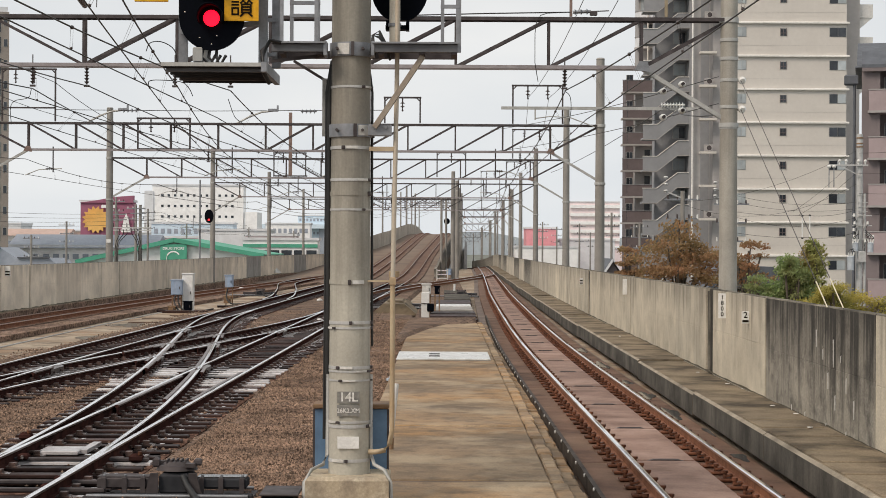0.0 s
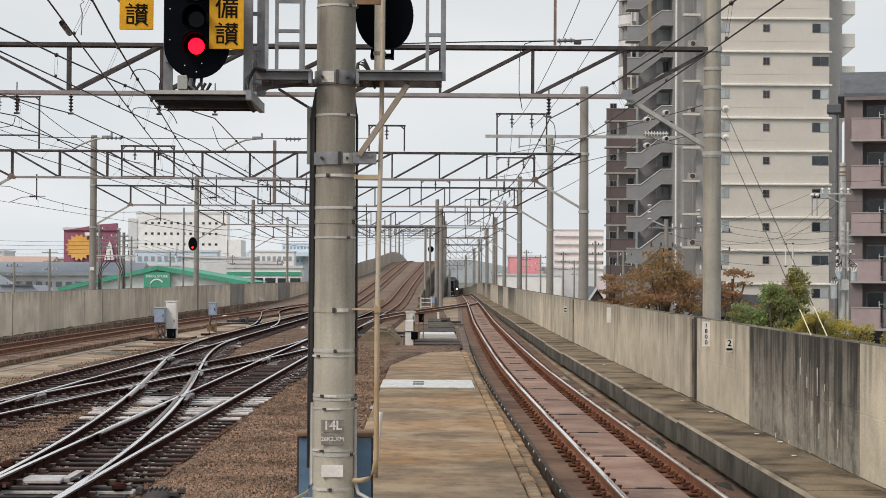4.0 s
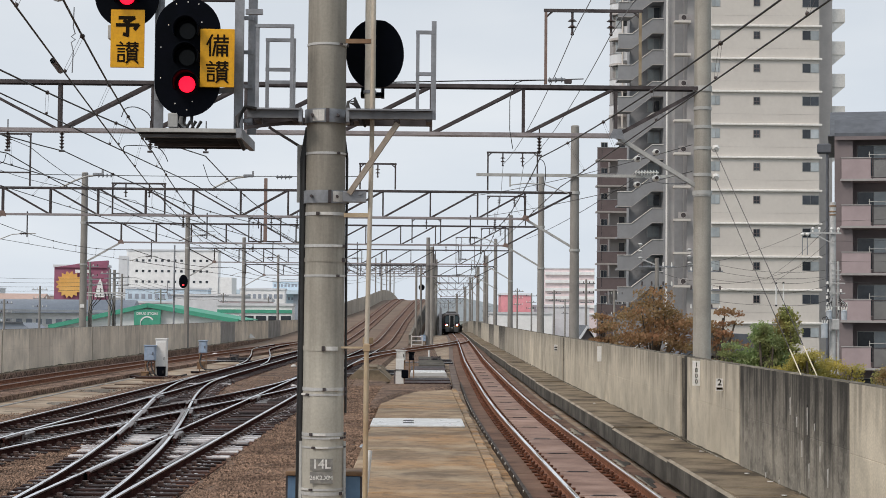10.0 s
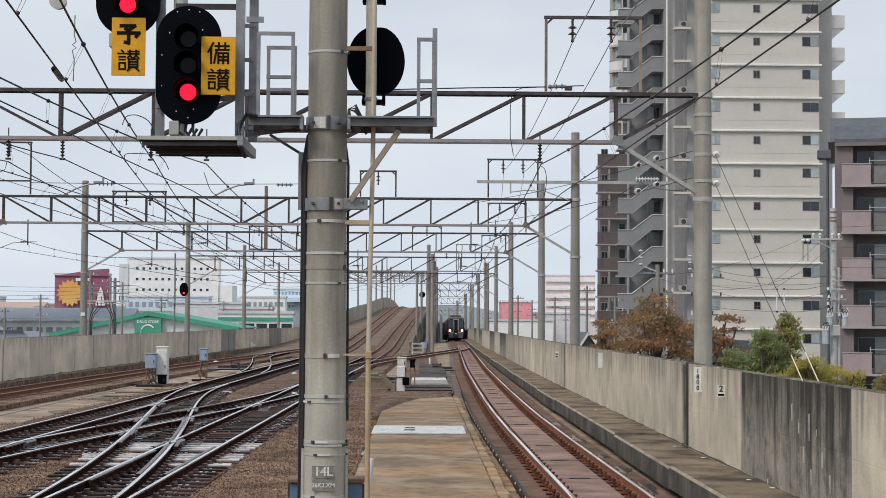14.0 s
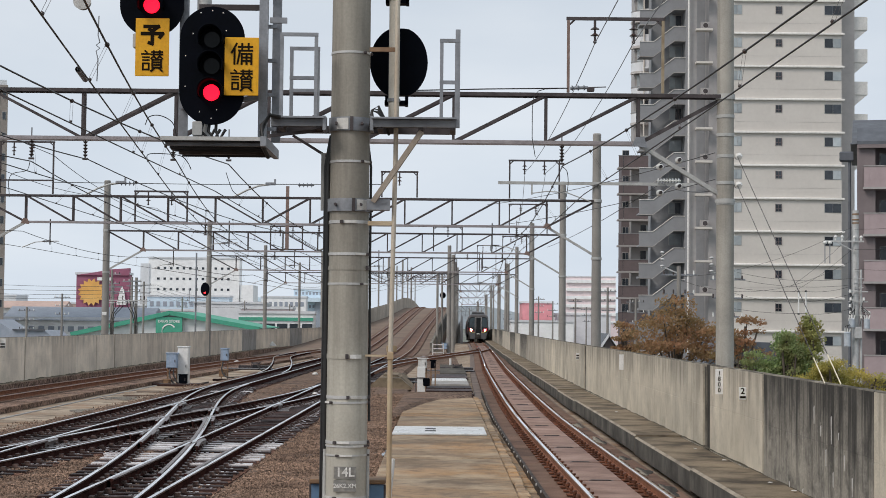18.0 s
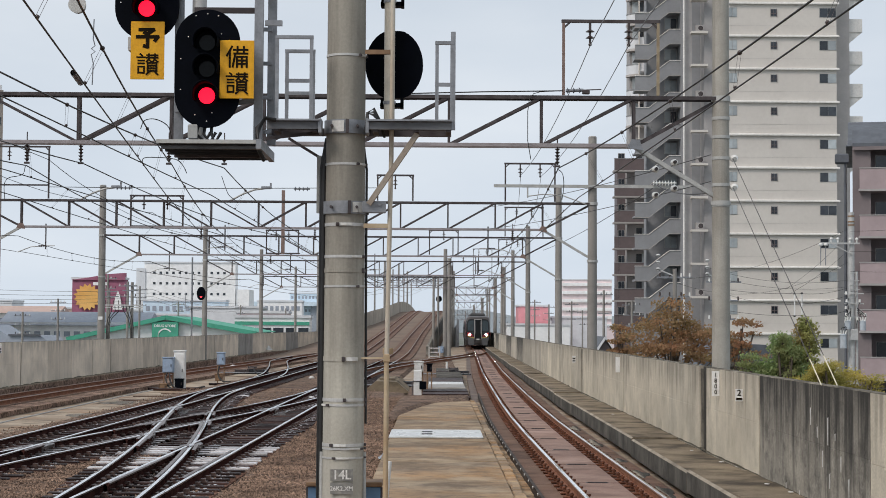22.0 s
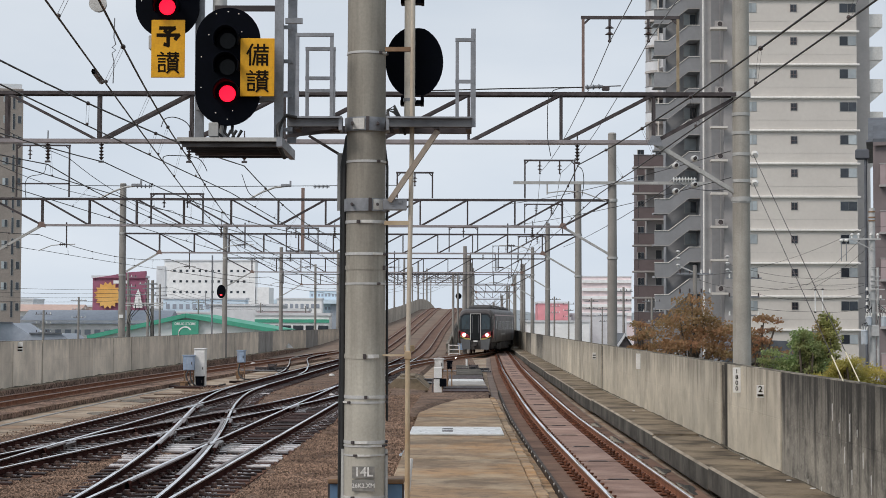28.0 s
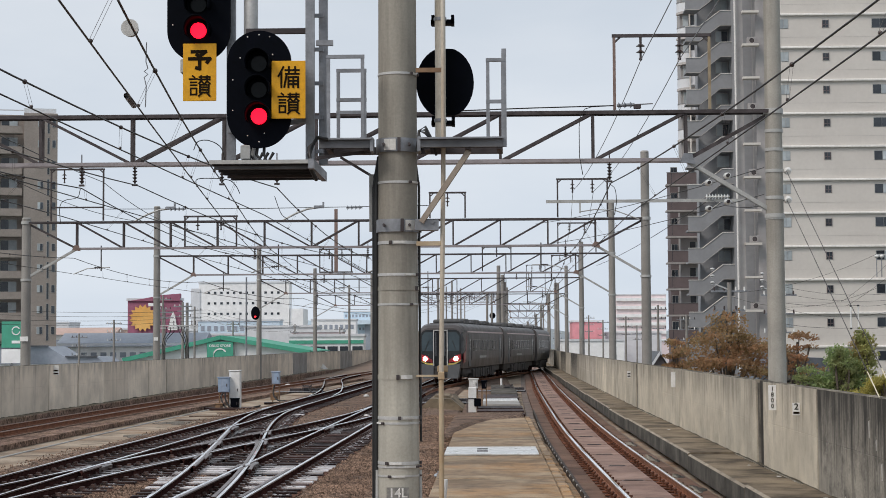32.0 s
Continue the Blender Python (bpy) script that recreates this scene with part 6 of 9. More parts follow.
for k in range(6):
    z = 11.0 - GROUND_Z - 2.915 * k
    bal2 = part("balcony", Solid().box((34.2, 0.3, z), (15.2, 1.9, 0.18)), MAUVE, apt2)
    part("balcony_front", Solid().box((27.5, -0.62, z + 0.66), (1.75, 0.12, 1.32)).box((26.92, -0.685, z + 0.66), (0.04, 0.02, 1.2)).box((28.3, -0.685, z + 0.66), (0.04, 0.02, 1.2)), MAUVE, bal2)
    part("coping", Solid().box((27.5, -0.62, z + 1.345), (1.82, 0.2, 0.06)), APT_CORE, bal2)
    part("slab_edge", Solid().box((34.2, -0.66, z - 0.02), (15.3, 0.08, 0.13)), APT_CORE, bal2)
    part("hanger_post", Solid().box((28.3, -0.55, z + 1.5), (0.05, 0.05, 0.45)).box((28.45, -0.55, z + 1.55), (0.4, 0.04, 0.04)), GALV_LIGHT, bal2)
    part("rail_frame", Solid().box((30.9, -0.62, z + 1.28), (5.0, 0.06, 0.06)).box((28.5, -0.62, z + 0.66), (0.07, 0.07, 1.3)).box((29.55, -0.62, z + 0.66), (0.07, 0.07, 1.3)).box((30.9, -0.62, z + 0.1), (5.0, 0.06, 0.06)), STEEL_DARK, bal2)
    part("rail_panel", Solid().box((29.02, -0.6, z + 0.68), (0.95, 0.02, 1.12)).box((30.4, -0.6, z + 0.68), (1.5, 0.02, 1.12)), SMOKED, bal2)
    window(apt2, 28.6, 1.17, z + 1.3, 2.0, 1.9, (GLASS, GLASS_PALE))
    window(apt2, 32.2, 1.17, z + 1.3, 2.4, 1.9, (GLASS, GLASS))
    part("washing_pole", Solid().cyl((28.6, -0.3, z + 1.55), (32, -0.3, z + 1.55), 0.025, n=6), GALV_LIGHT, bal2)
# tower to the left of the yard
tow = thing("apartment_building", "grey-beige apartment tower with stacked balconies", "apartment building", pose(-60.3, 235, GROUND_Z, 0, 0, 15) @ pose(-4.6, 0, 0))
TH = 34.9 - GROUND_Z
part("end_wall", Solid().box((2.3, 8, TH / 2), (4.6, 16, TH)), TOWER, tow)
part("long_wall", Solid().box((-8, 9.5, TH / 2), (16, 14, TH)), TOWER, tow)
part("roof_rail", Solid().box((-5.5, 1.2, TH + 0.5), (19, 0.15, 0.15)).box((2.2, 0.3, TH + 0.35), (4.4, 0.2, 0.7)), FAR_GREY, tow)
for k in range(14):
    z = TH - 2.4 - 2.9 * k
    b = part("balcony", Solid().box((-6.2, 1.2, z - 0.4), (12, 1.6, 0.16)).box((-6.2, 0.4, z + 0.1), (12, 0.12, 1.0)), TOWER, tow)
    part("balcony_divider", Solid().box((-3.6, 1.2, z + 1.1), (0.2, 1.6, 2.6)), TOWER, b)
    window(tow, -2.0, 2.44, z + 1.2, 2.2, 1.7, (GLASS, GLASS_PALE))
    window(tow, -5.6, 2.44, z + 1.2, 2.2, 1.7, (GLASS, GLASS))
    window(tow, 2.3, -0.04, z + 1.0, 0.72, 0.95, (GLASS_PALE, GLASS))
    window(tow, 3.35, -0.04, z + 0.7, 0.26, 2.2, (GLASS, GLASS), two=False)
    window(tow, 4.1, -0.04, z + 1.0, 0.42, 1.0, (GLASS, GLASS), two=False)


def block(name, label, x0, x1, y, depth, z1, material, category="building"):
    t = thing(name, label, category, pose((x0 + x1) / 2, y, GROUND_Z), "town buildings")
    h = z1 - GROUND_Z
    part("wall", Solid().box((0, depth / 2, h / 2), (x1 - x0, depth, h)), material, t)
    part("roof_edge", Solid().box((0, depth / 2, h + 0.2), (x1 - x0 + 0.4, depth + 0.4, 0.4)), FAR_GREY, t)
    return t


hotel = block("hotel_building", "far white slab building with rows of small windows", -78.6, -54.0, 458, 6, 19.0, FAR_WHITE)
part("stair_tower", Solid().box((-13.2, 4.7, 12.3), (2.4, 10, 24.6)), FAR_GREY, hotel)
part("base_band", Solid().box((0, -0.4, 11.8), (23, 0.8, 3.0)), FAR_BLUE, hotel)
part("side_wing", Solid().box((14.2, 6.4, 9.5), (3.6, 12, 19)), FAR_WHITE, hotel)
for k in range(5):
    for c in range(12):
        part("window", Solid().box((-9.6 + 1.72 * c, -0.03, 23.4 - 2.85 * k), (0.66, 0.06, 0.62)), GLASS, hotel)
hall = block("game_hall", "maroon hall with a painted orange sun", -64.2, -54.9, 300, 3, 10.3, MAROON)
part("raised_front", Solid().prism([(-4.75, 17.2), (4.75, 17.2), (4.75, 18.5), (1.5, 18.25), (-2, 17.6)], -0.3, 1), MAROON, hall)
sunp = []
for i in range(32):
    a = 2 * math.pi * i / 32
    r = 2.45 if i % 2 else 1.9
    sunp.append((-1.9 + r * math.cos(a), 14.2 + r * math.sin(a)))
part("sun_emblem", Solid().prism(sunp, -0.4, -0.31), ORANGE, hall, "plain orange sun shape")
part("white_emblem", Solid().prism([(2.6, 12.0), (4.3, 12.0), (3.9, 14.3), (3.5, 15.4), (3.1, 14.3)], -0.4, -0.31), FAR_WHITE, hall, "plain white tapered shape")
part("sign_bar", Solid().box((0.4, -0.36, 16.55), (2.6, 0.08, 0.55)), FAR_WHITE, hall)
drug = thing("drug_store", "white shop with a green gabled roof and sign", "shop", pose(-31.7, 200, GROUND_Z), "town buildings")
part("wall", Solid().prism([(-11.2, 0), (10.2, 0), (10.2, 8.3), (0, 10.0), (-11.2, 7.6)], 0.3, 24), FAR_WHITE, drug)
part("roof_edge", Solid().beam((-11.6, 0, 7.62), (0, 0, 10.25), 1.0, 0.5).beam((0, 0, 10.25), (10.6, 0, 8.45), 1.0, 0.5), GREEN, drug)
part("roof", Solid().prism([(-11.6, 7.7), (0, 10.3), (10.6, 8.5), (10.6, 8.6), (0, 10.45), (-11.6, 7.85)], 0, 24.5), GREEN, drug)
sg = part("sign_board", Solid().box((-0.05, -0.25, 8.3), (3.1, 0.3, 2.9)), GREEN, drug, "green sign board")
words("DRUG STORE", 0.42, pose(-0.05, -0.42, 9.25, 90), FAR_WHITE, sg)
ringp = Solid()
for i in range(20):
    a0, a1 = 2 * math.pi * i / 24 + 0.6, 2 * math.pi * (i + 1) / 24 + 0.6
    ringp.beam((-0.05 + 0.8 * math.cos(a0), -0.43, 8.1 + 0.8 * math.sin(a0)), (-0.05 + 0.8 * math.cos(a1), -0.43, 8.1 + 0.8 * math.sin(a1)), 0.05, 0.16)
part("emblem_ring", ringp, FAR_WHITE, sg)
shed = block("long_shed", "long low shed with a grey sheet roof", -66, -44, 258, 12, 2.3, FAR_WHITE, "shed")
for c_ in range(14):
    part("window", Solid().box((-9.9 + 1.5 * c_, -0.05, 7.9), (0.9, 0.1, 0.8)), GREY_ROOF, shed)
part("roof", Solid().prism([(-0.6, 9.2), (6, 11.3), (12.6, 9.2)], -11.4, 11.4, "x"), GREY_ROOF, shed)
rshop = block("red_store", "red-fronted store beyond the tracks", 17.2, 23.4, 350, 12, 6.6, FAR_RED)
part("window_strip", Solid().box((0, -0.1, 9.6), (6.0, 0.1, 0.5)), FAR_WHITE, rshop)
rr_ = random.Random(11)
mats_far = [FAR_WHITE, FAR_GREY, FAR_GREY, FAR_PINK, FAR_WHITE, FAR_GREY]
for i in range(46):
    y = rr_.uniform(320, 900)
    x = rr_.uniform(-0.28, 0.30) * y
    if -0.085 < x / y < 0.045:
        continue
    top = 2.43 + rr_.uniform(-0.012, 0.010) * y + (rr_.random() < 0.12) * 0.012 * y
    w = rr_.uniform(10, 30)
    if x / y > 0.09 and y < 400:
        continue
    block("town_building", "haze-pale low town building beyond the railway", x - w / 2, x + w / 2, y, 14, top, rr_.choice(mats_far))
pinkb = block("apartment_building", "far pink and white apartment slab", 45, 62.5, 600, 14, 19, FAR_PINK)
for k in range(6):
    part("balcony_band", Solid().box((0, -0.4, 24.5 - 2.9 * k), (17.5, 0.8, 1.1)), FAR_WHITE, pinkb)
hill = Solid()
pts = []
for i in range(161):
    x = -1600 + 20 * i
    pts.append((x, 2600, GROUND_Z + 26 + 60 * max(0, noise.noise((x * 0.0016, 4.2, 0))) + 16 * noise.noise((x * 0.008, 1.2, 0))))
for a, b in zip(pts, pts[1:]):
    o = len(hill.v)
    hill.v.extend([(a[0], a[1], GROUND_Z), (b[0], b[1], GROUND_Z), b, a, (a[0], a[1] + 300, GROUND_Z), (b[0], b[1] + 300, GROUND_Z)])
    hill.f.extend([(o, o + 1, o + 2, o + 3), (o + 3, o + 2, o + 5, o + 4)])
    hill.s.extend([False] * 2)
    hill.k.extend([0] * 2)
# hills carry painted haze
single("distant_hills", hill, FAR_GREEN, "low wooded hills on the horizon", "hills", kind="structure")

strip_shop = block("roadside_shop", "white roadside shop with a green fascia and wide windows", -29.5, -18.5, 250, 5, 3.5, FAR_WHITE, "shop")
part("fascia", Solid().box((0, -0.1, 9.7), (11, 0.14, 0.5)), GREEN, strip_shop)
for c_ in range(6):
    part("window", Solid().box((-4.6 + 1.84 * c_, -0.05, 8.6), (1.5, 0.1, 0.9)), GLASS, strip_shop)
block("low_store", "low white store front beyond the tracks", 14.5, 27.0, 340, 8, 2.7, FAR_WHITE)


def gabled_house(x0, x1, y, eave, ridge, label):
    h = thing("house", label, "house", pose((x0 + x1) / 2, y, GROUND_Z), "houses")
    w, e, r = (x1 - x0) / 2, eave - GROUND_Z, ridge - GROUND_Z
    part("wall", Solid().prism([(-w + 0.3, 0), (w - 0.3, 0), (w - 0.3, e), (0, r - 0.25), (-w + 0.3, e)], 0.4, 9), MAUVE_WALL, h)
    part("roof", Solid().prism([(-w, e - 0.05), (0, r), (w, e - 0.05), (w, e - 0.2), (0, r - 0.2), (-w, e - 0.2)], 0, 9.4), SLATE, h)
    part("barge_board", Solid().beam((-w, 0, e - 0.1), (0, 0, r - 0.06), 0.06, 0.2).beam((0, 0, r - 0.06), (w, 0, e - 0.1), 0.06, 0.12), FAR_GREY, h)


gabled_house(14.2, 15.95, 150, 0.3, 1.6, "small dark-roofed house with white barge boards")
hip = thing("house", "low house with a dark hipped tile roof behind the trees", "house", pose(15.3, 85, GROUND_Z), "houses")
part("wall", Solid().box((0, 3, 3.7), (3.4, 5.6, 7.4)), MAUVE_WALL, hip)
part("roof", Solid().prism([(-2.1, 7.5), (2.1, 7.5), (1.2, 8.6), (-1.2, 8.6)], -0.4, 6.4), SLATE, hip)
TERRA = mat("dusty_terracotta", (0.52, 0.38, 0.33), (0.47, 0.34, 0.29), 0.1, 0.8, fine=1, bump=0)
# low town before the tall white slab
for x0, x1, y, z1, mt, lb, n, rows in ((-65.4, -47.0, 380, 7.6, FAR_BLUE, "haze-pale blue five-storey block", 12, 3), (-35.0, -26.0, 300, 4.5, FAR_PINK, "low dusty pink shop roof beyond the yard", 0, 0),
                                       (-44, -33, 420, 8.2, FAR_WHITE, "haze-pale white low block with window rows", 8, 3), (-60, -45, 700, 15.5, FAR_BLUE, "haze-pale blue distant block", 10, 3),
                                       (-98, -88, 420, 6.2, TERRA, "low block with an orange-brown tiled front", 0, 0), (-125, -112, 600, 13.5, FAR_BLUE, "haze-pale blue distant block", 8, 2)):
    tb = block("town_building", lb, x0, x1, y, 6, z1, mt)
    for r_ in range(rows):
        for c_ in range(n):
            part("window", Solid().box((-(x1 - x0) / 2 + (c_ + 0.7) * (x1 - x0) / (n + 0.4), -0.04, z1 - GROUND_Z - 1.6 - 2.7 * r_), ((x1 - x0) / n * 0.55, 0.08, 1.1)), GREY_ROOF, tb)

for x0, x1, y, e, r, mt, lb in ((-92, -73, 330, 4.5, 5.9, TERRA, "long low building with a dusty brown tiled roof"), (22, 36, 380, 3.4, 4.6, GREY_ROOF, "low store with a grey roof")):
    lb_ = thing("town_building", lb, "building", pose((x0 + x1) / 2, y, GROUND_Z), "town buildings")
    w = (x1 - x0) / 2
    part("wall", Solid().box((0, 5, (e - GROUND_Z) / 2), (2 * w - 0.8, 9, e - GROUND_Z)), FAR_WHITE, lb_)
    part("roof", Solid().prism([(-0.4, e - GROUND_Z), (5, r - GROUND_Z), (10.4, e - GROUND_Z)], -w, w, "x"), mt, lb_)
    for c_ in range(int(w)):
        part("window", Solid().box((-w + 1.4 + 2.0 * c_ * (w - 1.2) / max(1, int(w) - 1), 0.45, e - GROUND_Z - 1.5), (1.1, 0.1, 1.0)), GREY_ROOF, lb_)
via = thing("far_viaduct", "haze-pale blue elevated road on piers beyond the town", "viaduct", pose(-63, 700, GROUND_Z))
part("road_deck", Solid().box((0, 0, 18.2), (34, 8, 1.7)), FAR_BLUE, via)
for k in range(5):
    part("pier", Solid().box((-13 + 6.5 * k, 0, 8.7), (2.4, 3, 17.4)), GREY_ROOF, via)

for x0, x1, y, e, r in ((-56, -44.5, 182, 0.4, 2.3), (-46, -39.0, 176, -0.2, 1.2)):
    hr = thing("house", "low house with a grey tiled hip roof beyond the parapet", "house", pose((x0 + x1) / 2, y, GROUND_Z), "houses")
    w = (x1 - x0) / 2
    part("wall", Solid().box((0, 4, (e - GROUND_Z) / 2), (2 * w - 1, 7, e - GROUND_Z)), FAR_WHITE, hr)
    part("roof", Solid().prism([(-w, e - GROUND_Z), (w, e - GROUND_Z), (w * 0.45, r - GROUND_Z), (-w * 0.45, r - GROUND_Z)], 0, 8), GREY_ROOF, hr)
    part("ridge", Solid().box((0, -0.05, r - GROUND_Z + 0.05), (w * 0.95, 0.4, 0.15)), SLATE, hr)

# ======== ramp for the climbing tracks ========
def ramp_strip(name, x0, x1, dz, thick, material, label):
    return strip(name, x0, x1, 128, 415, lambda y: RAMP_Z(y) + dz, thick, material, label, step=4.0)


ramp_strip("ramp_deck", lambda y: WALL_L(y) + 0.02, lambda y: T2_X(y) + 2.15, -0.25, 3.2, RAMP_TOP, "brown-stained concrete ramp under the climbing tracks")
ramp_strip("ramp_slab", lambda y: T1_X(y) - 1.15, lambda y: T1_X(y) + 1.15, -0.17, 0.07, SLAB_BASE, "rust-brown slab under a climbing track")
ramp_strip("ramp_slab", lambda y: T2_X(y) - 1.15, lambda y: T2_X(y) + 1.15, -0.17, 0.07, SLAB_BASE, "rust-brown slab under a climbing track")
kerb_ = Solid().sweep([(-0.12, -1.6), (0.12, -1.6), (0.12, 0.45), (-0.12, 0.45)], run(T2_X, RAMP_Z, 150, 400, 2.2, 0, 5))
single("ramp_kerb", kerb_, CONC_DARK, "dark concrete kerb along the ramp's edge", "kerb", kind="structure")
barrier = thing("noise_barrier", "ribbed grey barrier wall beside the slab track", "barrier", kind="structure")
for k in range(30):
    y0 = 232 + 6 * k
    p0, p1 = run(T3_X, T3_Z, y0, y0 + 5.9, -2.3, 0, 6)
    part("barrier_panel", Solid().beam((p0[0], p0[1], p0[2] + 1.2), (p1[0], p1[1], p1[2] + 1.2), 0.15, 3.4), BARRIER_GREY, barrier)
    part("barrier_post", Solid().box((p0[0] + 0.1, p0[1], p0[2] + 1.4), (0.3, 0.3, 4.0)), GALV, barrier)

# ======== edge of the slab track ========
edge_ = thing("slab_edging", "dark steel edging with pale bolts along the slab", "edging", kind="structure")
for k in range(14):
    y0 = 8 + 4 * k
    part("edge_strip", Solid().sweep([(-0.025, -0.12), (0.025, -0.12), (0.025, 0.05), (-0.025, 0.05)], run(T3_X, FLAT, y0, y0 + 3.98, -1.15, -0.13, 2)), EDGE_DARK, edge_)
for k in range(40):
    y0 = 10 + 1.12 * k
    part("bolt", Solid().cyl((T3_X(y0) - 1.19, y0, -0.1), (T3_X(y0) - 1.165, y0, -0.1), 0.022, n=6), WHITE_OLD, edge_)
drain = Solid().sweep([(-0.11, -0.05), (0.11, -0.05), (0.11, 0), (-0.11, 0)], run(line([(0, 1.44), (200, 1.44)]), FLAT, 6, 60, 0, -0.24, 6))
single("drain_channel", drain, DECK_DIRT, "dirty concrete drain beside the slab track", "drain", kind="structure")

tarp = Solid()
q = random.Random(3)
ring = [(0.3 * math.cos(a) * q.uniform(0.7, 1.2), 0.22 * math.sin(a) * q.uniform(0.7, 1.2)) for a in [2 * math.pi * j / 9 for j in range(9)]]
tarp.add([(x, y, 0.0) for x, y in ring] + [(x * 0.7 - 0.1, y * 0.7, 0.16 + q.uniform(-0.04, 0.06)) for x, y in ring] + [(-0.16, 0.0, 0.42)], [(j, (j + 1) % 9, 9 + (j + 1) % 9, 9 + j) for j in range(9)] + [(9 + j, 9 + (j + 1) % 9, 18) for j in range(9)])
single("plastic_sheet", tarp, WHITE, "crumpled white plastic sheet lying by the parapet", "sheet", m=pose(WALL_L(144) + 0.35, 144, 0.3))
for lx, zt, lb in ((-12.15, -0.335, "pale worn concrete curb in the yard"),):
    cu_ = thing("yard_curb", lb, "curb", kind="structure")
    for k in range(11):
        y0 = 26 + 4.4 * k
        part("curb_stone", Solid().box((lx + 0.35 * ((y0 - 57) / 24 if y0 > 57 else 0), y0 + 2.2, zt - 0.1), (0.1, 4.36, 0.2), bevel=0.01), CONC_GREY, cu_)
# puddles in the gutter and on the walkway
def puddle(x, y, rx, ry, z, seed):
    q = random.Random(seed)
    out = []
    for i in range(22):
        a = 2 * math.pi * i / 22
        k = 1 + 0.28 * math.sin(3 * a + seed) + q.uniform(-0.12, 0.12)
        out.append((x + rx * k * math.cos(a), y + ry * k * math.sin(a)))
    return single("puddle", Solid().prism(out, z - 0.01, z, "z"), PUDDLE, "shallow rain puddle reflecting the sky", "puddle", "puddles")


for i, (x, y, rx, ry) in enumerate(((3.93, 24.5, 0.04, 0.5), (3.8, 27.2, 0.1, 0.9), (3.82, 30.5, 0.12, 0.7), (3.8, 33.5, 0.1, 0.5), (3.8, 38.5, 0.12, 1.1), (3.8, 44.0, 0.12, 0.9), (3.85, 21.5, 0.08, 0.4))):
    puddle(x + T3_X(y) - 2.82, y, rx, ry, -0.194, i)
puddle(-1.0, 33.6, 0.1, 0.8, -0.14, 9)
puddle(-11.2, 60.5, 0.55, 1.6, -0.352, 10)
puddle(-10.9, 52.0, 0.3, 1.0, -0.352, 11)

# white painted strip laid across the walkway, with two dark slots
st_ = thing("white_strip", "wet white painted board across the walkway", "board", pose(0.02, 38.0, 0.0))
part("board", Solid().box((0, 0, 0.02), (2.05, 2.55, 0.04), bevel=0.01), WET, st_)
for dy in (-0.35, 0.4):
    part("slot", Solid().box((-0.2, dy, 0.043), (0.24, 0.36, 0.006)), STEEL_DARK, st_)
# rough planks and pads past the end of the walkway
for x, y, w, l, z, mt, lb in ((0.35, 59.6, 1.75, 1.3, -0.14, TIMBER, "dark wet timber crossing plank"), (0.38, 62.2, 1.7, 1.9, -0.12, TIMBER, "dark wet timber crossing plank"), (0.4, 65.3, 1.7, 2.2, -0.13, TIMBER, "dark wet timber crossing plank"),
                              (0.45, 69.8, 1.55, 3.4, -0.12, CONC_GREY, "pale wet concrete pad"), (0.47, 73.4, 1.5, 2.6, -0.11, WET, "pale wet concrete pad"), (0.5, 78.6, 1.6, 5.4, -0.13, TIMBER, "dark wet timber crossing plank"), (0.72, 91.5, 1.3, 17.0, -0.13, LEDGE_FACE, "stained concrete pad between the rails")):
    single("pad", Solid().box((x, y, z), (w, l, 0.2), bevel=0.02), mt, lb, "pad", "pads past the walkway")


mound = Solid().prism([(-2.95, -0.3), (-1.0, -0.3), (-1.55, 0.16), (-2.4, 0.18)], 68.8, 76.0).prism([(-2.75, -0.3), (-1.2, -0.3), (-1.7, 0.24), (-2.25, 0.26)], 70.5, 74.0)
single("cable_mound", mound, LEDGE, "low concrete-capped cable mound between the tracks", "mound")
spill = Solid()
edge = [(-1.12, 44.5), (-0.75, 47.5), (-0.35, 51.0), (0.2, 53.9), (1.1, 55.0), (1.15, 58.6), (-1.12, 58.6)]
rim = [(x - 0.12, y + 0.8) if y < 56 else (x, y) for x, y in edge]
o = len(edge)
spill.add([(x, y, -0.05) for x, y in edge] + [(x, y, 0.07 + 0.03 * math.sin(3 * x + y)) for x, y in rim], [(i, (i + 1) % o, o + (i + 1) % o, o + i) for i in range(o)] + [tuple(range(o, 2 * o))])
single("ballast_spill", spill, BALLAST, "ballast spilt over the end of the walkway", "ballast", kind="stuff")


# ======== trackside equipment ========
def cabinet(x, y, w, d, h, material, label, z=-0.36, legs=0.0, hood=True):
    c = thing("trackside_cabinet", label, "cabinet", pose(x, y, z), "trackside cabinets")
    part("case", Solid().box((0, 0, legs + h / 2), (w, d, h), bevel=0.02), material, c)
    part("door_panel", Solid().box((0, -d / 2 - 0.008, legs + h / 2), (w * 0.86, 0.016, h * 0.9), bevel=0.004), material, c)
    part("lid", Solid().box((0, 0, legs + h + 0.02), (w + 0.06, d + 0.06, 0.05), bevel=0.01), material, c)
    part("handle", Solid().box((w * 0.3, -d / 2 - 0.03, legs + h * 0.5), (0.03, 0.03, 0.12)), STEEL_DARK, c)
    if legs:
        for sx in (-1, 1):
            part("leg", Solid().box((sx * w * 0.42, 0, legs / 2), (0.05, 0.05, legs)), STEEL_BROWN, c)
    return c


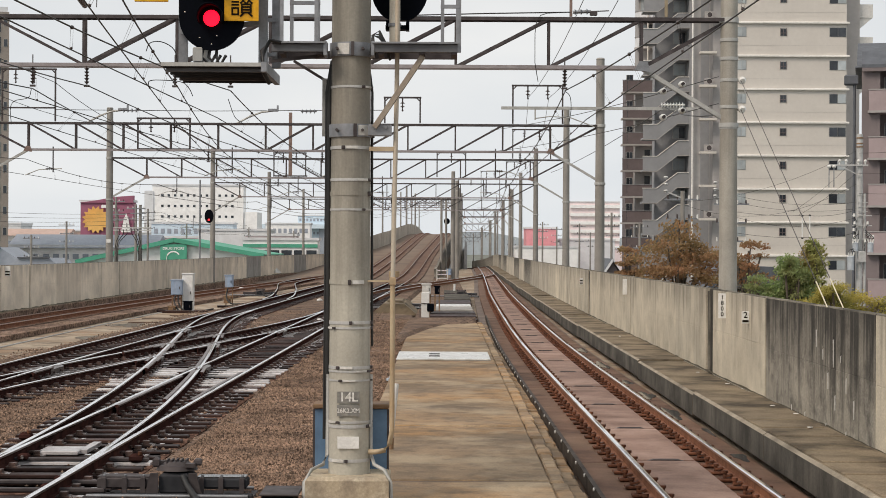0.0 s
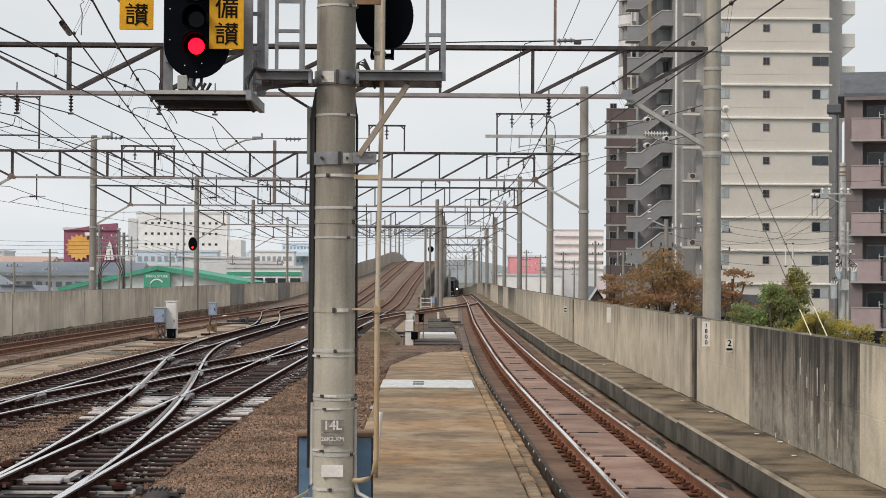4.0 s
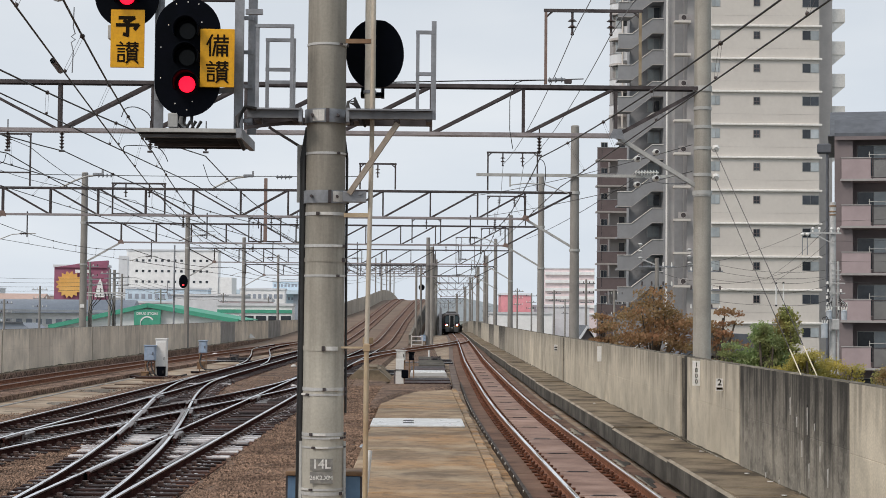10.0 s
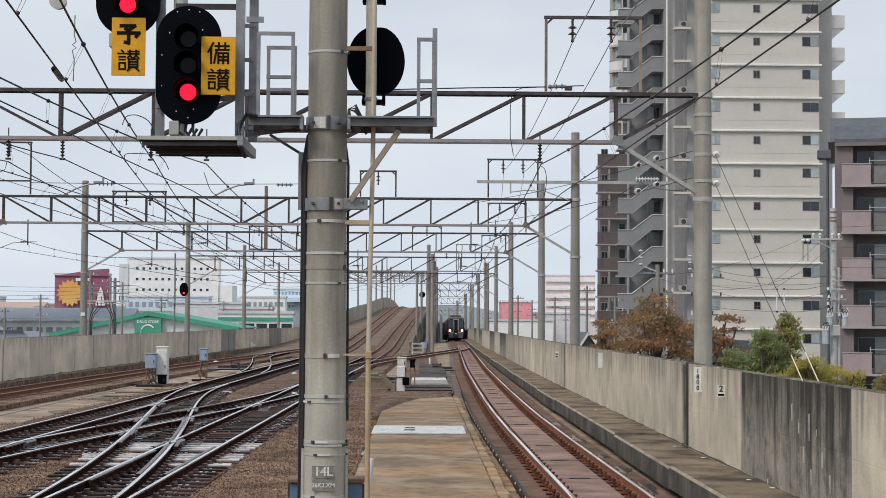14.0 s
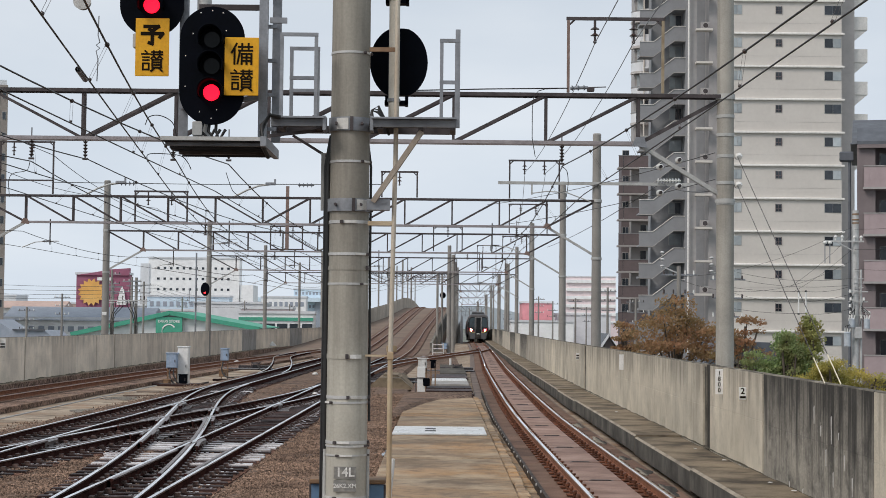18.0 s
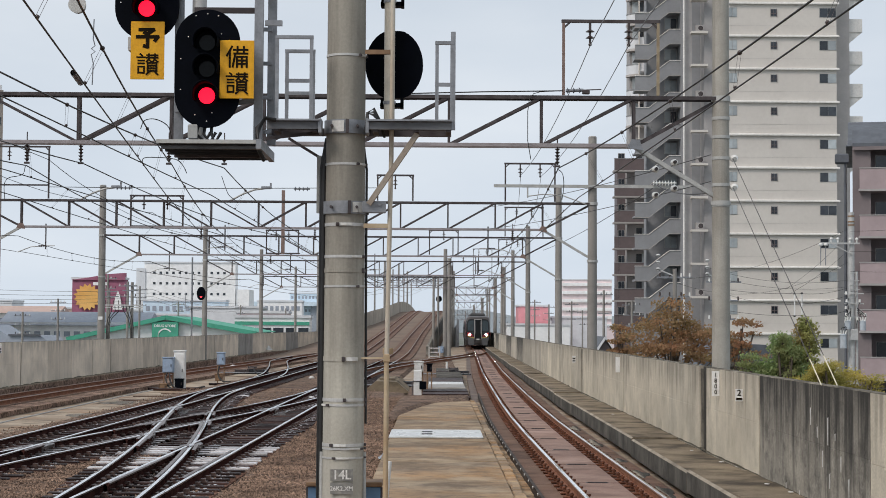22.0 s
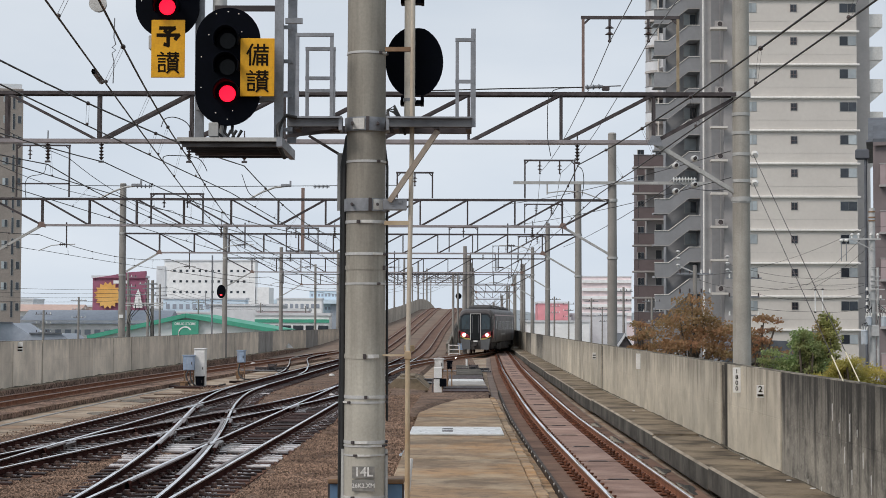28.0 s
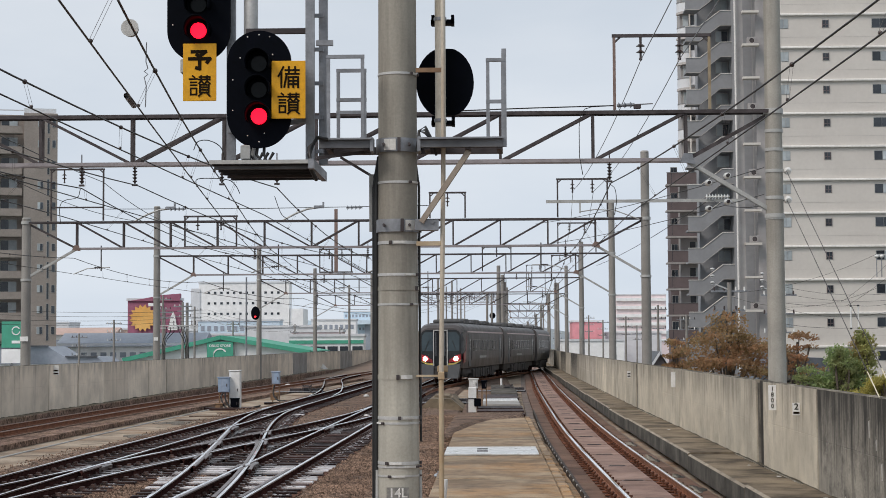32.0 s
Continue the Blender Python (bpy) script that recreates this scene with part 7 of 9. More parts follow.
cabinet(-11.05, 73.6, 0.46, 0.5, 1.62, WHITE, "tall white trackside cabinet")
cabinet(-11.48, 73.2, 0.46, 0.4, 0.62, PALE_BLUE, "pale blue relay box on rusty legs", legs=0.72)
cabinet(-10.08, 80.0, 0.36, 0.4, 0.55, PALE_BLUE, "pale blue relay box on rusty legs", legs=0.9)
cabinet(-11.0, 73.15, 0.34, 0.25, 0.36, BLACK, "small black junction box", z=-0.3)
cabinet(-11.62, 72.8, 0.3, 0.25, 0.22, STEEL_BROWN, "small rusty junction box beside the track", z=-0.36)
cabinet(-10.12, 79.7, 0.34, 0.25, 0.3, STEEL_BROWN, "small rusty junction box beside the track", z=-0.2)
for pts in ([(-11.5, 73.0, 0.35), (-11.55, 72.9, 0.1), (-11.3, 72.7, -0.3), (-10.7, 72.6, -0.32)], [(-11.4, 73.0, 0.35), (-11.35, 72.9, 0.0), (-11.1, 72.8, -0.3), (-10.5, 72.7, -0.32), (-9.8, 72.4, -0.2)], [(-10.1, 79.6, 0.5), (-10.15, 79.5, 0.1), (-9.9, 79.3, -0.2), (-9.3, 79.2, -0.2)]):
    single("cable_tail", Solid().tube(bend(pts), 0.035, 6), RUBBER, "black cables dropping from a relay box", "cable", "cable tails")
for x, y, w, l in ((-11.2, 71.8, 1.2, 0.8), (-10.2, 72.4, 0.9, 0.5), (-9.9, 78.6, 1.1, 0.7), (-12.1, 72.6, 0.5, 0.5)):
    single("timber_board", Solid().box((x, y, -0.31), (w, l, 0.09), Matrix.Rotation(0.15 * math.sin(x * 3), 3, "Z"), bevel=0.012), TIMBER, "dark grimy timber board by the trackside cabinets", "board", "timber boards")
cabinet(-0.62, 64.7, 0.34, 0.35, 0.35, WHITE_OLD, "white relay box on a post", legs=1.05)
cabinet(-0.22, 66.6, 0.2, 0.25, 0.28, BLACK, "small black relay box on a thin post", legs=1.0)
cabinet(0.5, 146.0, 0.45, 0.4, 0.5, PALE_BLUE, "pale blue relay box under the poles", legs=0.5)
dw = thing("dwarf_signal", "white dwarf signal with a black lamp hood", "signal", pose(-0.66, 64.2, -0.36))
part("panel", Solid().box((0, 0, 0.62), (0.3, 0.08, 1.0), bevel=0.02), WHITE, dw)
part("pipe_frame", Solid().tube([(-0.2, -0.05, 0), (-0.2, -0.05, 0.62), (-0.15, -0.05, 0.7), (0.15, -0.05, 0.7), (0.2, -0.05, 0.62), (0.2, -0.05, 0)], 0.02, 6), STEEL_DARK, dw)
part("lamp_hood", Solid().box((0.2, -0.15, 0.55), (0.26, 0.25, 0.3), bevel=0.03), BLACK, dw)
ws = thing("step_stile", "white-painted steps with dark treads", "steps", pose(-0.05, 134, -0.1))
for sx in (-1, 1):
    part("stringer", Solid().box((sx * 0.42, 0, 0.45), (0.08, 0.5, 0.9)), WHITE_OLD, ws)
for k in range(3):
    part("tread", Solid().box((0, 0, 0.15 + 0.32 * k), (0.8, 0.5, 0.07)), WHITE_OLD, ws)
mk = thing("marker_post", "short white marker post on dark blocks", "post", pose(0.68, 98.7, -0.36))
part("post", Solid().cyl((0, 0, 0.1), (0, 0, 0.72), 0.06, n=8), WHITE, mk)
part("block", Solid().box((0.1, 0, 0.08), (1.0, 0.5, 0.16), bevel=0.02), TIMBER, mk)
for x, y, r in ((1.1, 98.5, 0.16), (-4.4, 60.5, 0.14), (-6.1, 84, 0.15), (-12.6, 106, 0.2)):
    single("white_cover", Solid().ball((x, y, -0.17), r, 12, 6, sz=0.6), WHITE_OLD, "small white domed cover on the ballast", "cover", "white covers")

PLATE_WET = mat("wet_painted_steel", (0.05, 0.05, 0.052), (0.03, 0.03, 0.032), 6, 0.18, 0.0, bump=0.02)
# point machine by the mast and others further off
def point_machine(x, y, label, scale=1.0):
    p = thing("point_machine", label, "point machine", pose(x, y, -0.17))
    part("tie_bar", Solid().box((-0.62 * scale, 0, 0.12), (0.62 * scale, 0.24, 0.11), bevel=0.015), STEEL_DARK, p)
    part("gear_case", Solid().box((0, 0.02, 0.12), (0.36 * scale, 0.40, 0.22), bevel=0.03), TRAY, p)
    part("gear_lid", Solid().cyl((0.0, 0.03, 0.25), (0.0, 0.03, 0.30), 0.25 * scale, 0.22 * scale, 18).cyl((0.0, 0.03, 0.30), (0.0, 0.03, 0.335), 0.16, 0.12, 14).box((0.16, -0.1, 0.31), (0.1, 0.1, 0.04)).box((-0.18, 0.1, 0.31), (0.12, 0.08, 0.05)), STEEL_DARK, p)
    part("arm_plate", Solid().box((-0.62 * scale, 0.0, 0.182), (0.62 * scale, 0.2, 0.012)), STEEL_DARK, p)
    part("arm_plate", Solid().box((0.55 * scale, 0.0, 0.182), (0.58 * scale, 0.2, 0.012)), PLATE_WET, p)
    part("gusset", Solid().prism([(-0.3, 0.0), (-0.16, 0.0), (-0.16, 0.24), (-0.24, 0.24)], -0.24, -0.2), STEEL_DARK, p)
    part("gusset", Solid().prism([(0.16, 0.0), (0.3, 0.0), (0.24, 0.24), (0.16, 0.24)], -0.24, -0.2), STEEL_DARK, p)
    part("motor_case", Solid().box((0.55 * scale, 0, 0.12), (0.62 * scale, 0.24, 0.11), bevel=0.02), TRAY, p)
    part("under_bar", Solid().box((0.0, -0.3, -0.0), (1.9 * scale, 0.1, 0.07), bevel=0.01), TRAY, p)
    part("base_plate", Solid().box((0, -0.05, -0.02), (1.9 * scale, 0.5, 0.05)), STEEL_DARK, p)
    part("rod", Solid().cyl((-0.9 * scale, -0.1, 0.02), (-1.7 * scale, -0.1, 0.02), 0.03, n=8), GALV, p)
    for x in (-0.85, -0.6, -0.38, 0.32, 0.55, 0.8):
        part("cover_bolt", Solid().cyl((x * scale, -0.07, 0.185), (x * scale, -0.07, 0.205), 0.016, n=6), GALV, p)
        part("flange", Solid().box((x * scale, -0.13, 0.1), (0.05, 0.03, 0.17), bevel=0.006), STEEL_DARK, p)
    for dy, z in ((-0.36, 0.02), (0.22, 0.03)):
        part("throw_rod", Solid().cyl((-1.0 * scale, dy, z), (0.9 * scale, dy, z), 0.02, n=8), GALV, p)
    for k in range(5):
        part("fin", Solid().box((-0.1 + 0.05 * k, 0.03, 0.345), (0.016, 0.2, 0.03)), STEEL_DARK, p)
    part("lug", Solid().box((-0.21, -0.02, 0.33), (0.07, 0.1, 0.09), bevel=0.015), STEEL_DARK, p)
    part("lug", Solid().box((0.22, 0.02, 0.33), (0.08, 0.1, 0.07), bevel=0.015), STEEL_DARK, p)
    part("feed_cable", Solid().tube([(0.1, -0.2, 0.2), (0.16, -0.32, 0.12), (0.3, -0.5, -0.02), (0.42, -0.9, -0.05)], 0.035, 8), RUBBER, p)
    return p


point_machine(-2.80, 17.9, "black electric point machine with a metal cover on sleepers", 0.88)
point_machine(-9.9, 92.0, "dark point machine on long timbers")
point_machine(-1.8, 74.0, "dark point machine on long timbers")
point_machine(1.0, 92.0, "dark point machine on long timbers")
for x, y in ((-3.62, 18.3), (-3.66, 20.3), (-5.5, 20.4), (-5.55, 22.6)):
    b_ = thing("rail_bracket", "rusty bolted bracket at the rail's foot", "bracket", pose(x, y, -0.16), "rail brackets")
    part("block", Solid().box((0, 0, 0.06), (0.16, 0.14, 0.10), bevel=0.03), RUST_DARK, b_)
    part("bolt", Solid().cyl((0.05, -0.04, 0.10), (0.05, -0.04, 0.14), 0.028, n=6), CLIP, b_)
single("pale_board", Solid().box((0, 0, 0), (0.5, 0.55, 0.05), bevel=0.01).box((0.28, 0.35, 0.0), (0.1, 0.9, 0.05)), TIMBER_PALE, "pale weathered board lying on the sleepers", "board", m=pose(-4.75, 21.2, -0.125))
cb = thing("cable_box", "black plastic cable box beside the mast's footing", "box", pose(-1.52, 15.75, -0.36))
part("case", Solid().prism([(-0.2, 0), (0.16, 0), (0.16, 0.5), (-0.13, 0.51)], -0.25, 0.3), BLACK, cb)
part("lid", Solid().box((0.03, 0.02, 0.525), (0.36, 0.58, 0.02), bevel=0.006), STEEL_DARK, cb)
wp = thing("white_pipe", "short white marker pipe leaning behind the mast", "pipe", pose(-0.62, 20.5, -0.36))
part("upper_length", Solid().cyl((0, 0, 0.5), (0.06, 0, 1.15), 0.035, n=10), WHITE, wp)
part("lower_length", Solid().cyl((-0.02, 0, 0.0), (0, 0, 0.5), 0.04, n=10), STEEL_BROWN, wp)

pk = random.Random(31)
for k in range(5):
    x, y = -10.3 + pk.uniform(-0.4, 0.5), 62.5 + 3.1 * k + pk.uniform(-0.3, 0.3)
    single("timber_board", Solid().box((0, 0, 0), (pk.uniform(1.4, 2.2), pk.uniform(0.22, 0.3), 0.1), bevel=0.012), SLAB_EDGE, "dirty timber board sunk into the yard", "board", "boards in the yard", m=pose(x, y, -0.375, 0, 0, pk.uniform(-8, 8)))
def moss_fringe(name, fx, fz, dx, y0, y1, z, tall, seed, label):
    """A ragged dark strip along the foot of a wall."""
    m = Solid()
    pts = run(fx, fz, y0, y1, dx, z, 0.09)
    hs = [max(0.012, tall * (0.5 + 0.8 * noise.noise((p[1] * 0.8, seed, 0)) + 0.35 * noise.noise((p[1] * 2.3, seed, 4)))) for p in pts]
    for (a, ha), (b, hb) in zip(zip(pts, hs), zip(pts[1:], hs[1:])):
        o = 0.004 if dx < 0 else -0.004
        m.add([a, b, (b[0] + o, b[1], b[2] + hb), (a[0] + o, a[1], a[2] + ha), (a[0] - 2 * o, a[1], a[2]), (b[0] - 2 * o, b[1], b[2])], [(0, 1, 2, 3), (4, 5, 2, 3)])
    me = bpy.data.meshes.new(name)
    me.from_pydata(m.v, [], m.f)
    me.materials.append(FRINGE)
    return tagged(new(name, me), label, "moss", kind="stuff")


FRINGE = mat("dark_wall_fringe", (0.13, 0.115, 0.088), (0.065, 0.058, 0.045), 6, 0.95, bump=0.5, fine=30, spec=0.05)
# thin dark strips, uneven in height, along both walls' feet
moss_fringe("moss_fringe", WALL_R, T3_Z, -0.006, 10, 140, 0.14, 0.04, 2, "ragged dark strip along the parapet's foot")
moss_fringe("moss_fringe", WALL_L, FLAT, 0.006, 30, 150, 0.13, 0.055, 5, "ragged dark strip along the far parapet's foot")
# plates on the parapet
def wall_plate(y, z, w, h, text, label):
    p = thing("wall_plate", label, "sign", pose(WALL_R(y) - w / 2 - 0.004, y, z), "plates on the parapet")
    part("plate", Solid().box((0, 0, 0), (w, 0.016, h), bevel=0.003), WHITE, p)
    return p


kp = wall_plate(29.95, 1.44, 0.135, 0.44, "", "white plate with distance figures on the parapet")
for i, ch in enumerate("1800"):
    words(ch, 0.105, pose(0, -0.0105, 0.15 - 0.10 * i, 90, 0, 0), INK, kp)
k2 = wall_plate(27.65, 1.33, 0.12, 0.2, "", "white plate with a figure on the parapet")
words("2", 0.14, pose(0, -0.0105, 0.035, 90), INK, k2)
part("dark_bar", Solid().box((0, -0.011, -0.06), (0.1, 0.004, 0.035)), INK, k2)
wall_plate(46.5, 1.4, 0.12, 0.42, "", "blank white plate on the parapet")
k3 = wall_plate(62.0, 1.25, 0.12, 0.24, "", "small white plate with dark bars on the parapet")
part("dark_bar", Solid().box((0, -0.011, 0.03), (0.1, 0.004, 0.04)), INK, k3)
part("dark_bar", Solid().box((0, -0.011, -0.06), (0.1, 0.004, 0.04)), INK, k3)
lw = thing("wall_plate", "small white plate with dark bars on the far parapet", "sign", pose(WALL_L(59.6) + 0.02, 59.6, 1.55), "plates on the parapet")
part("plate", Solid().box((0.06, 0, 0), (0.2, 0.02, 0.34), bevel=0.003), WHITE, lw)
for z in (-0.02, -0.12):
    part("dark_bar", Solid().box((0.06, -0.013, z), (0.18, 0.004, 0.05)), INK, lw)
# lime runs leaking from form-tie holes in the darkest panel
for i, (y, z, L) in enumerate(((22.6, 1.38, 0.24), (21.6, 1.3, 0.36), (22.2, 1.15, 0.15), (21.2, 1.12, 0.1), (21.9, 0.86, 0.22), (20.9, 0.86, 0.2), (21.5, 0.6, 0.2), (20.5, 0.62, 0.24), (24.2, 0.24, 0.14), (23.3, 0.22, 0.12), (20.9, 0.2, 0.14), (22.0, 0.2, 0.1))):
    r = thing("lime_run", "white lime run leaking down the dark concrete", "stain", pose(WALL_R(y) - 0.004, y, z), "lime runs")
    part("run", Solid().prism([(-0.02, 0.0), (0.02, 0.0), (0.012, -L * 0.5), (0.006, -L), (-0.006, -L), (-0.014, -L * 0.4)], -0.004, 0.003, "x"), WHITE_OLD, r)
    part("tie_hole", Solid().cyl((-0.006, 0, 0.01), (0.0, 0, 0.01), 0.025, n=8), CONC_DARK, r)

for i, (dx, y, w, l) in enumerate(((-0.2, 24.6, 0.04, 0.05), (-0.1, 23.4, 0.05, 0.06), (-0.2, 28.6, 0.045, 0.05), (-0.12, 27.6, 0.02, 0.03), (-0.3, 31.2, 0.035, 0.03), (-0.45, 44.0, 0.04, 0.05), (-0.3, 21.6, 0.04, 0.05))):
    q = random.Random(i)
    out = [(math.cos(a) * w * q.uniform(0.5, 1.1), math.sin(a) * l * q.uniform(0.5, 1.1)) for a in [2 * math.pi * j / 7 for j in range(7)]]
    single("litter_scrap", Solid().prism(out, 0.0, 0.008, "z"), WHITE, "scrap of white litter lying on the ledge", "litter", "litter scraps", m=pose(WALL_R(y) + dx, y, 0.172))

# far red signal on its own post
fs = thing("railway_signal", "small black signal with a red light on a thin mast", "signal", pose(-14.5, 105, -1.0))
part("mast", Solid().cyl((-0.6, 0.2, 0), (-0.6, 0.2, 7.6), 0.06, 0.05, 8), GALV, fs)
part("backboard", Solid().prism([(0.27 * math.cos(a), 5.35 + 0.42 * math.sin(a)) for a in [2 * math.pi * i / 20 for i in range(20)]], -0.1, 0.05), BLACK, fs)
part("lens", Solid().cyl((0.0, -0.13, 5.15), (0, -0.1, 5.12), 0.065, n=14), RED_LIT_FAR, fs, "glowing red lens")
part("bracket", Solid().box((-0.3, 0.1, 4.85), (0.8, 0.06, 0.06)), GALV, fs)
part("guard_rail", Solid().box((-0.5, 0.1, 4.5), (1.0, 0.5, 0.04)).box((-1.0, 0.1, 4.95), (0.04, 0.04, 0.9)), GALV, fs)
# disc signal on the ramp
ds = thing("railway_signal", "round black signal disc on a post by the ramp", "signal", pose(0.5, 232, RAMP_Z(232) - 0.3))
part("post", Solid().cyl((0, 0, 0), (0, 0, 4.0), 0.07, n=8), GALV, ds)
part("disc", Solid().cyl((0, -0.05, 3.9), (0, 0.05, 3.9), 0.42, n=20), BLACK, ds)

# guys from the nearest catenary pole to the parapet
for z1, end in ((5.62, (-0.53, -10.9, 1.72)), (5.08, (-0.66, -10.6, 1.72))):
    gw = thing("guy_wire", "stay wire with a cream guard and porcelain disc", "stay wire", pose(5.45, 31.7, 0), "stay wires")
    a, b = Vector((0.1, 0, z1)), Vector(end)
    part("wire", Solid().tube([a, b], 0.006, 5), STEEL_DARK, gw)
    part("guard", Solid().tube([a.lerp(b, 0.91), b], 0.009, 6), GUARD_YELLOW, gw)
    part("disc", Solid().cyl(a + Vector((0.02, -0.05, -0.02)), a + Vector((0.02, -0.11, -0.05)), 0.075, 0.055, 14), PORCELAIN, gw)
pb = thing("pole_fitting", "steel bands and porcelain discs round a concrete pole", "bands", pose(5.33, 31.7, 0))
for z in (6.35, 6.0, 5.6, 5.1, 4.72):
    part("band", Solid().cyl((0, 0, z - 0.03), (0, 0, z + 0.03), 0.172, n=16), GALV_LIGHT, pb)
for end, start, spots in (((1.59, 57.5, 6.45), (5.12, 31.6, 5.66), (0.036, 0.062)), ((1.6, 57.5, 5.72), (5.12, 31.6, 5.16), (0.034, 0.06))):
    cb_ = thing("strain_cable", "thin cable with porcelain strain discs between pole and gantry", "cable", group="strain cables")
    way = span(start, end, 0.12, 24)
    part("wire", Solid().tube(way, 0.008, 5), WIRE, cb_)
    for x, z in ((4.54, start[2] - 0.08), (4.23, start[2] - 0.18)):
        part("disc", Solid().ball((x, 31.6 + (5.12 - x) * 1.2, z), 0.075, 14, 8, sz=0.85), PORCELAIN, cb_)
        part("disc_cap", Solid().cyl((x, 31.42 + (5.12 - x) * 1.2, z), (x, 31.6 + (5.12 - x) * 1.2, z), 0.03, 0.035, 10), STEEL_DARK, cb_)
# pieces strung into the crossover wire
ti = thing("wire_tensioner", "porcelain disc and dark tensioner strung in the overhead wires", "insulator", pose(-3.60, 16.8, 5.6))
part("disc", Solid().cyl((0, -0.05, 0), (0, 0.03, -0.01), 0.09, 0.075, 16), GALV_LIGHT, ti)
part("spiral_hanger", Solid().tube([(0.06, 0.5, -0.05), (0.05, 0.52, -0.25), (0.07, 0.52, -0.32), (0.03, 0.53, -0.35), (0.07, 0.53, -0.38), (0.03, 0.53, -0.41), (0.05, 0.54, -0.5), (0.04, 0.55, -0.72)], 0.006, 5), GALV, ti)
part("turnbuckle", Solid().tube([(0.037, -0.35, -0.73), (-0.037, 0.35, -0.73)], 0.03, 8), INSUL, ti)


# ======== trees behind the parapet ========
def leaf_cloud(rg, blobs, count, size):
    """Leaves strewn through flattened sprays, most of them near a spray's upper face."""
    s = Solid()
    tot = sum(b[3] ** 2 for b in blobs)
    for bx, by, bz, br, bs in blobs:
        droop = rg.uniform(0.1, 0.5)
        for _ in range(int(count * br * br / tot)):
            a, q = rg.uniform(0, 2 * math.pi), rg.random() ** 0.6 * br * 1.6
            up = rg.gauss(0.15, 0.42) * br * bs - droop * q * q / (br * 3.2)
            c = Vector((bx + q * math.cos(a), by + q * math.sin(a), bz + up))
            n = Vector((rg.gauss(0, 0.8), rg.gauss(0, 0.8), rg.gauss(0.7, 0.8))).normalized()
            u = n.orthogonal().normalized()
            w = n.cross(u)
            k = size * rg.uniform(0.6, 1.4)
            s.add([c - u * k, c + w * k * 0.6 + n * k * 0.15, c + u * k, c - w * k * 0.6 + n * k * 0.15], [(0, 1, 2, 3)])
    return s


def plain_mesh(s, name, material):
    me = bpy.data.meshes.new(name)
    me.from_pydata(s.v, [], s.f)
    me.materials.append(material)
    return me


def tree(x, y, top, spread, depth, leaf, label, seed, count=5200, size=0.09, blobs_n=40, ragged=0.35, cone=False, flat=0.8):
    """A tree whose crown reaches down depth metres from its top; limbs run into its clumps."""
    rg = random.Random(seed)
    t = thing("tree", label, "tree", pose(x, y, GROUND_Z))
    h = top - GROUND_Z
    low = h - depth
    lean = rg.uniform(-0.3, 0.3)
    trunk = Solid()
    trunk.cyl((0, 0, 0), (lean * 0.5, 0, low), 0.20, 0.13, 10)
    trunk.cyl((lean * 0.5, 0, low), (lean, 0, h - depth * 0.25), 0.13, 0.04, 8)
    part("trunk", trunk, BARK, t)
    blobs = []
    for i in range(blobs_n):
        f = rg.uniform(0.0, 1.0) ** 0.8
        wide = math.sqrt(max(0.02, 1 - (2 * f - 0.75) ** 2 / 1.6)) if f > 0.2 else 0.75 + f
        if cone:
            wide = 1.05 - 0.95 * f ** 1.3
        a, q = rg.uniform(0, 2 * math.pi), math.sqrt(rg.random())
        r = spread * wide * q * rg.uniform(1 - ragged, 1.0 + ragged * 0.4)
        bx, by, bz = lean + r * math.cos(a), r * math.sin(a), low + depth * f * rg.uniform(1 - ragged * 0.3, 1.0)
        br = min(spread, depth) * rg.uniform(0.13, 0.24) * (0.62 if cone else 1)
        blobs.append((bx, by, bz, br, flat))
        if i % 2 == 0:
            part("limb", Solid().tube([(lean * 0.5, 0, low - 0.3), (lean + bx * 0.4, by * 0.4, low + (bz - low) * 0.45), (bx, by, bz)], 0.022 + 0.02 * rg.random(), 5), BARK, t)
    part("crown", plain_mesh(leaf_cloud(rg, blobs, count, size), "crown", leaf), None, t)
    return t


tree(10.0, 70, 3.45, 2.5, 3.9, LEAF_RED, "russet autumn tree with thinning leaves behind the parapet", 3, 10500, 0.062, 52, 0.62, False, 0.5)
tree(13.15, 72, 3.3, 1.2, 3.6, LEAF_RED, "small russet tree with thinning leaves behind the parapet", 8, 2300, 0.062, 26, 0.6, False, 0.6)
tree(8.4, 76, 2.5, 1.2, 3.2, LEAF_RED, "low russet tree behind the parapet", 12, 2300, 0.062, 26, 0.6, False, 0.55)
tree(13.6, 78, 2.0, 1.2, 2.6, LEAF_DULL, "greying half-bare tree behind the parapet", 23, 2300, 0.062, 26, 0.6, False, 0.55)
tree(10.2, 50, 2.35, 1.45, 3.5, LEAF_GREEN, "dense green garden tree behind the parapet", 5, 18000, 0.04, 170, 0.35, True)
tree(10.72, 50.4, 2.75, 1.15, 3.6, LEAF_OLIVE, "slim olive tree with reddening tips behind the parapet", 15, 13000, 0.04, 150, 0.25, True)
tree(9.45, 50.4, 1.85, 0.8, 2.8, LEAF_GREEN, "low green shrub behind the parapet", 16, 11000, 0.03, 50, 0.4)
tree(10.5, 46, 1.65, 0.85, 2.6, LEAF_YELLOW, "yellow-green shrub behind the parapet", 6, 12000, 0.03, 60, 0.45)
tree(11.4, 46.5, 1.5, 0.95, 2.6, LEAF_YELLOW, "yellow-green shrub behind the parapet", 9, 13000, 0.03, 60, 0.45)
tree(9.6, 45.6, 1.15, 0.6, 2.4, LEAF_YELLOW, "yellow-green shrub behind the parapet", 10, 6000, 0.03, 34, 0.45)
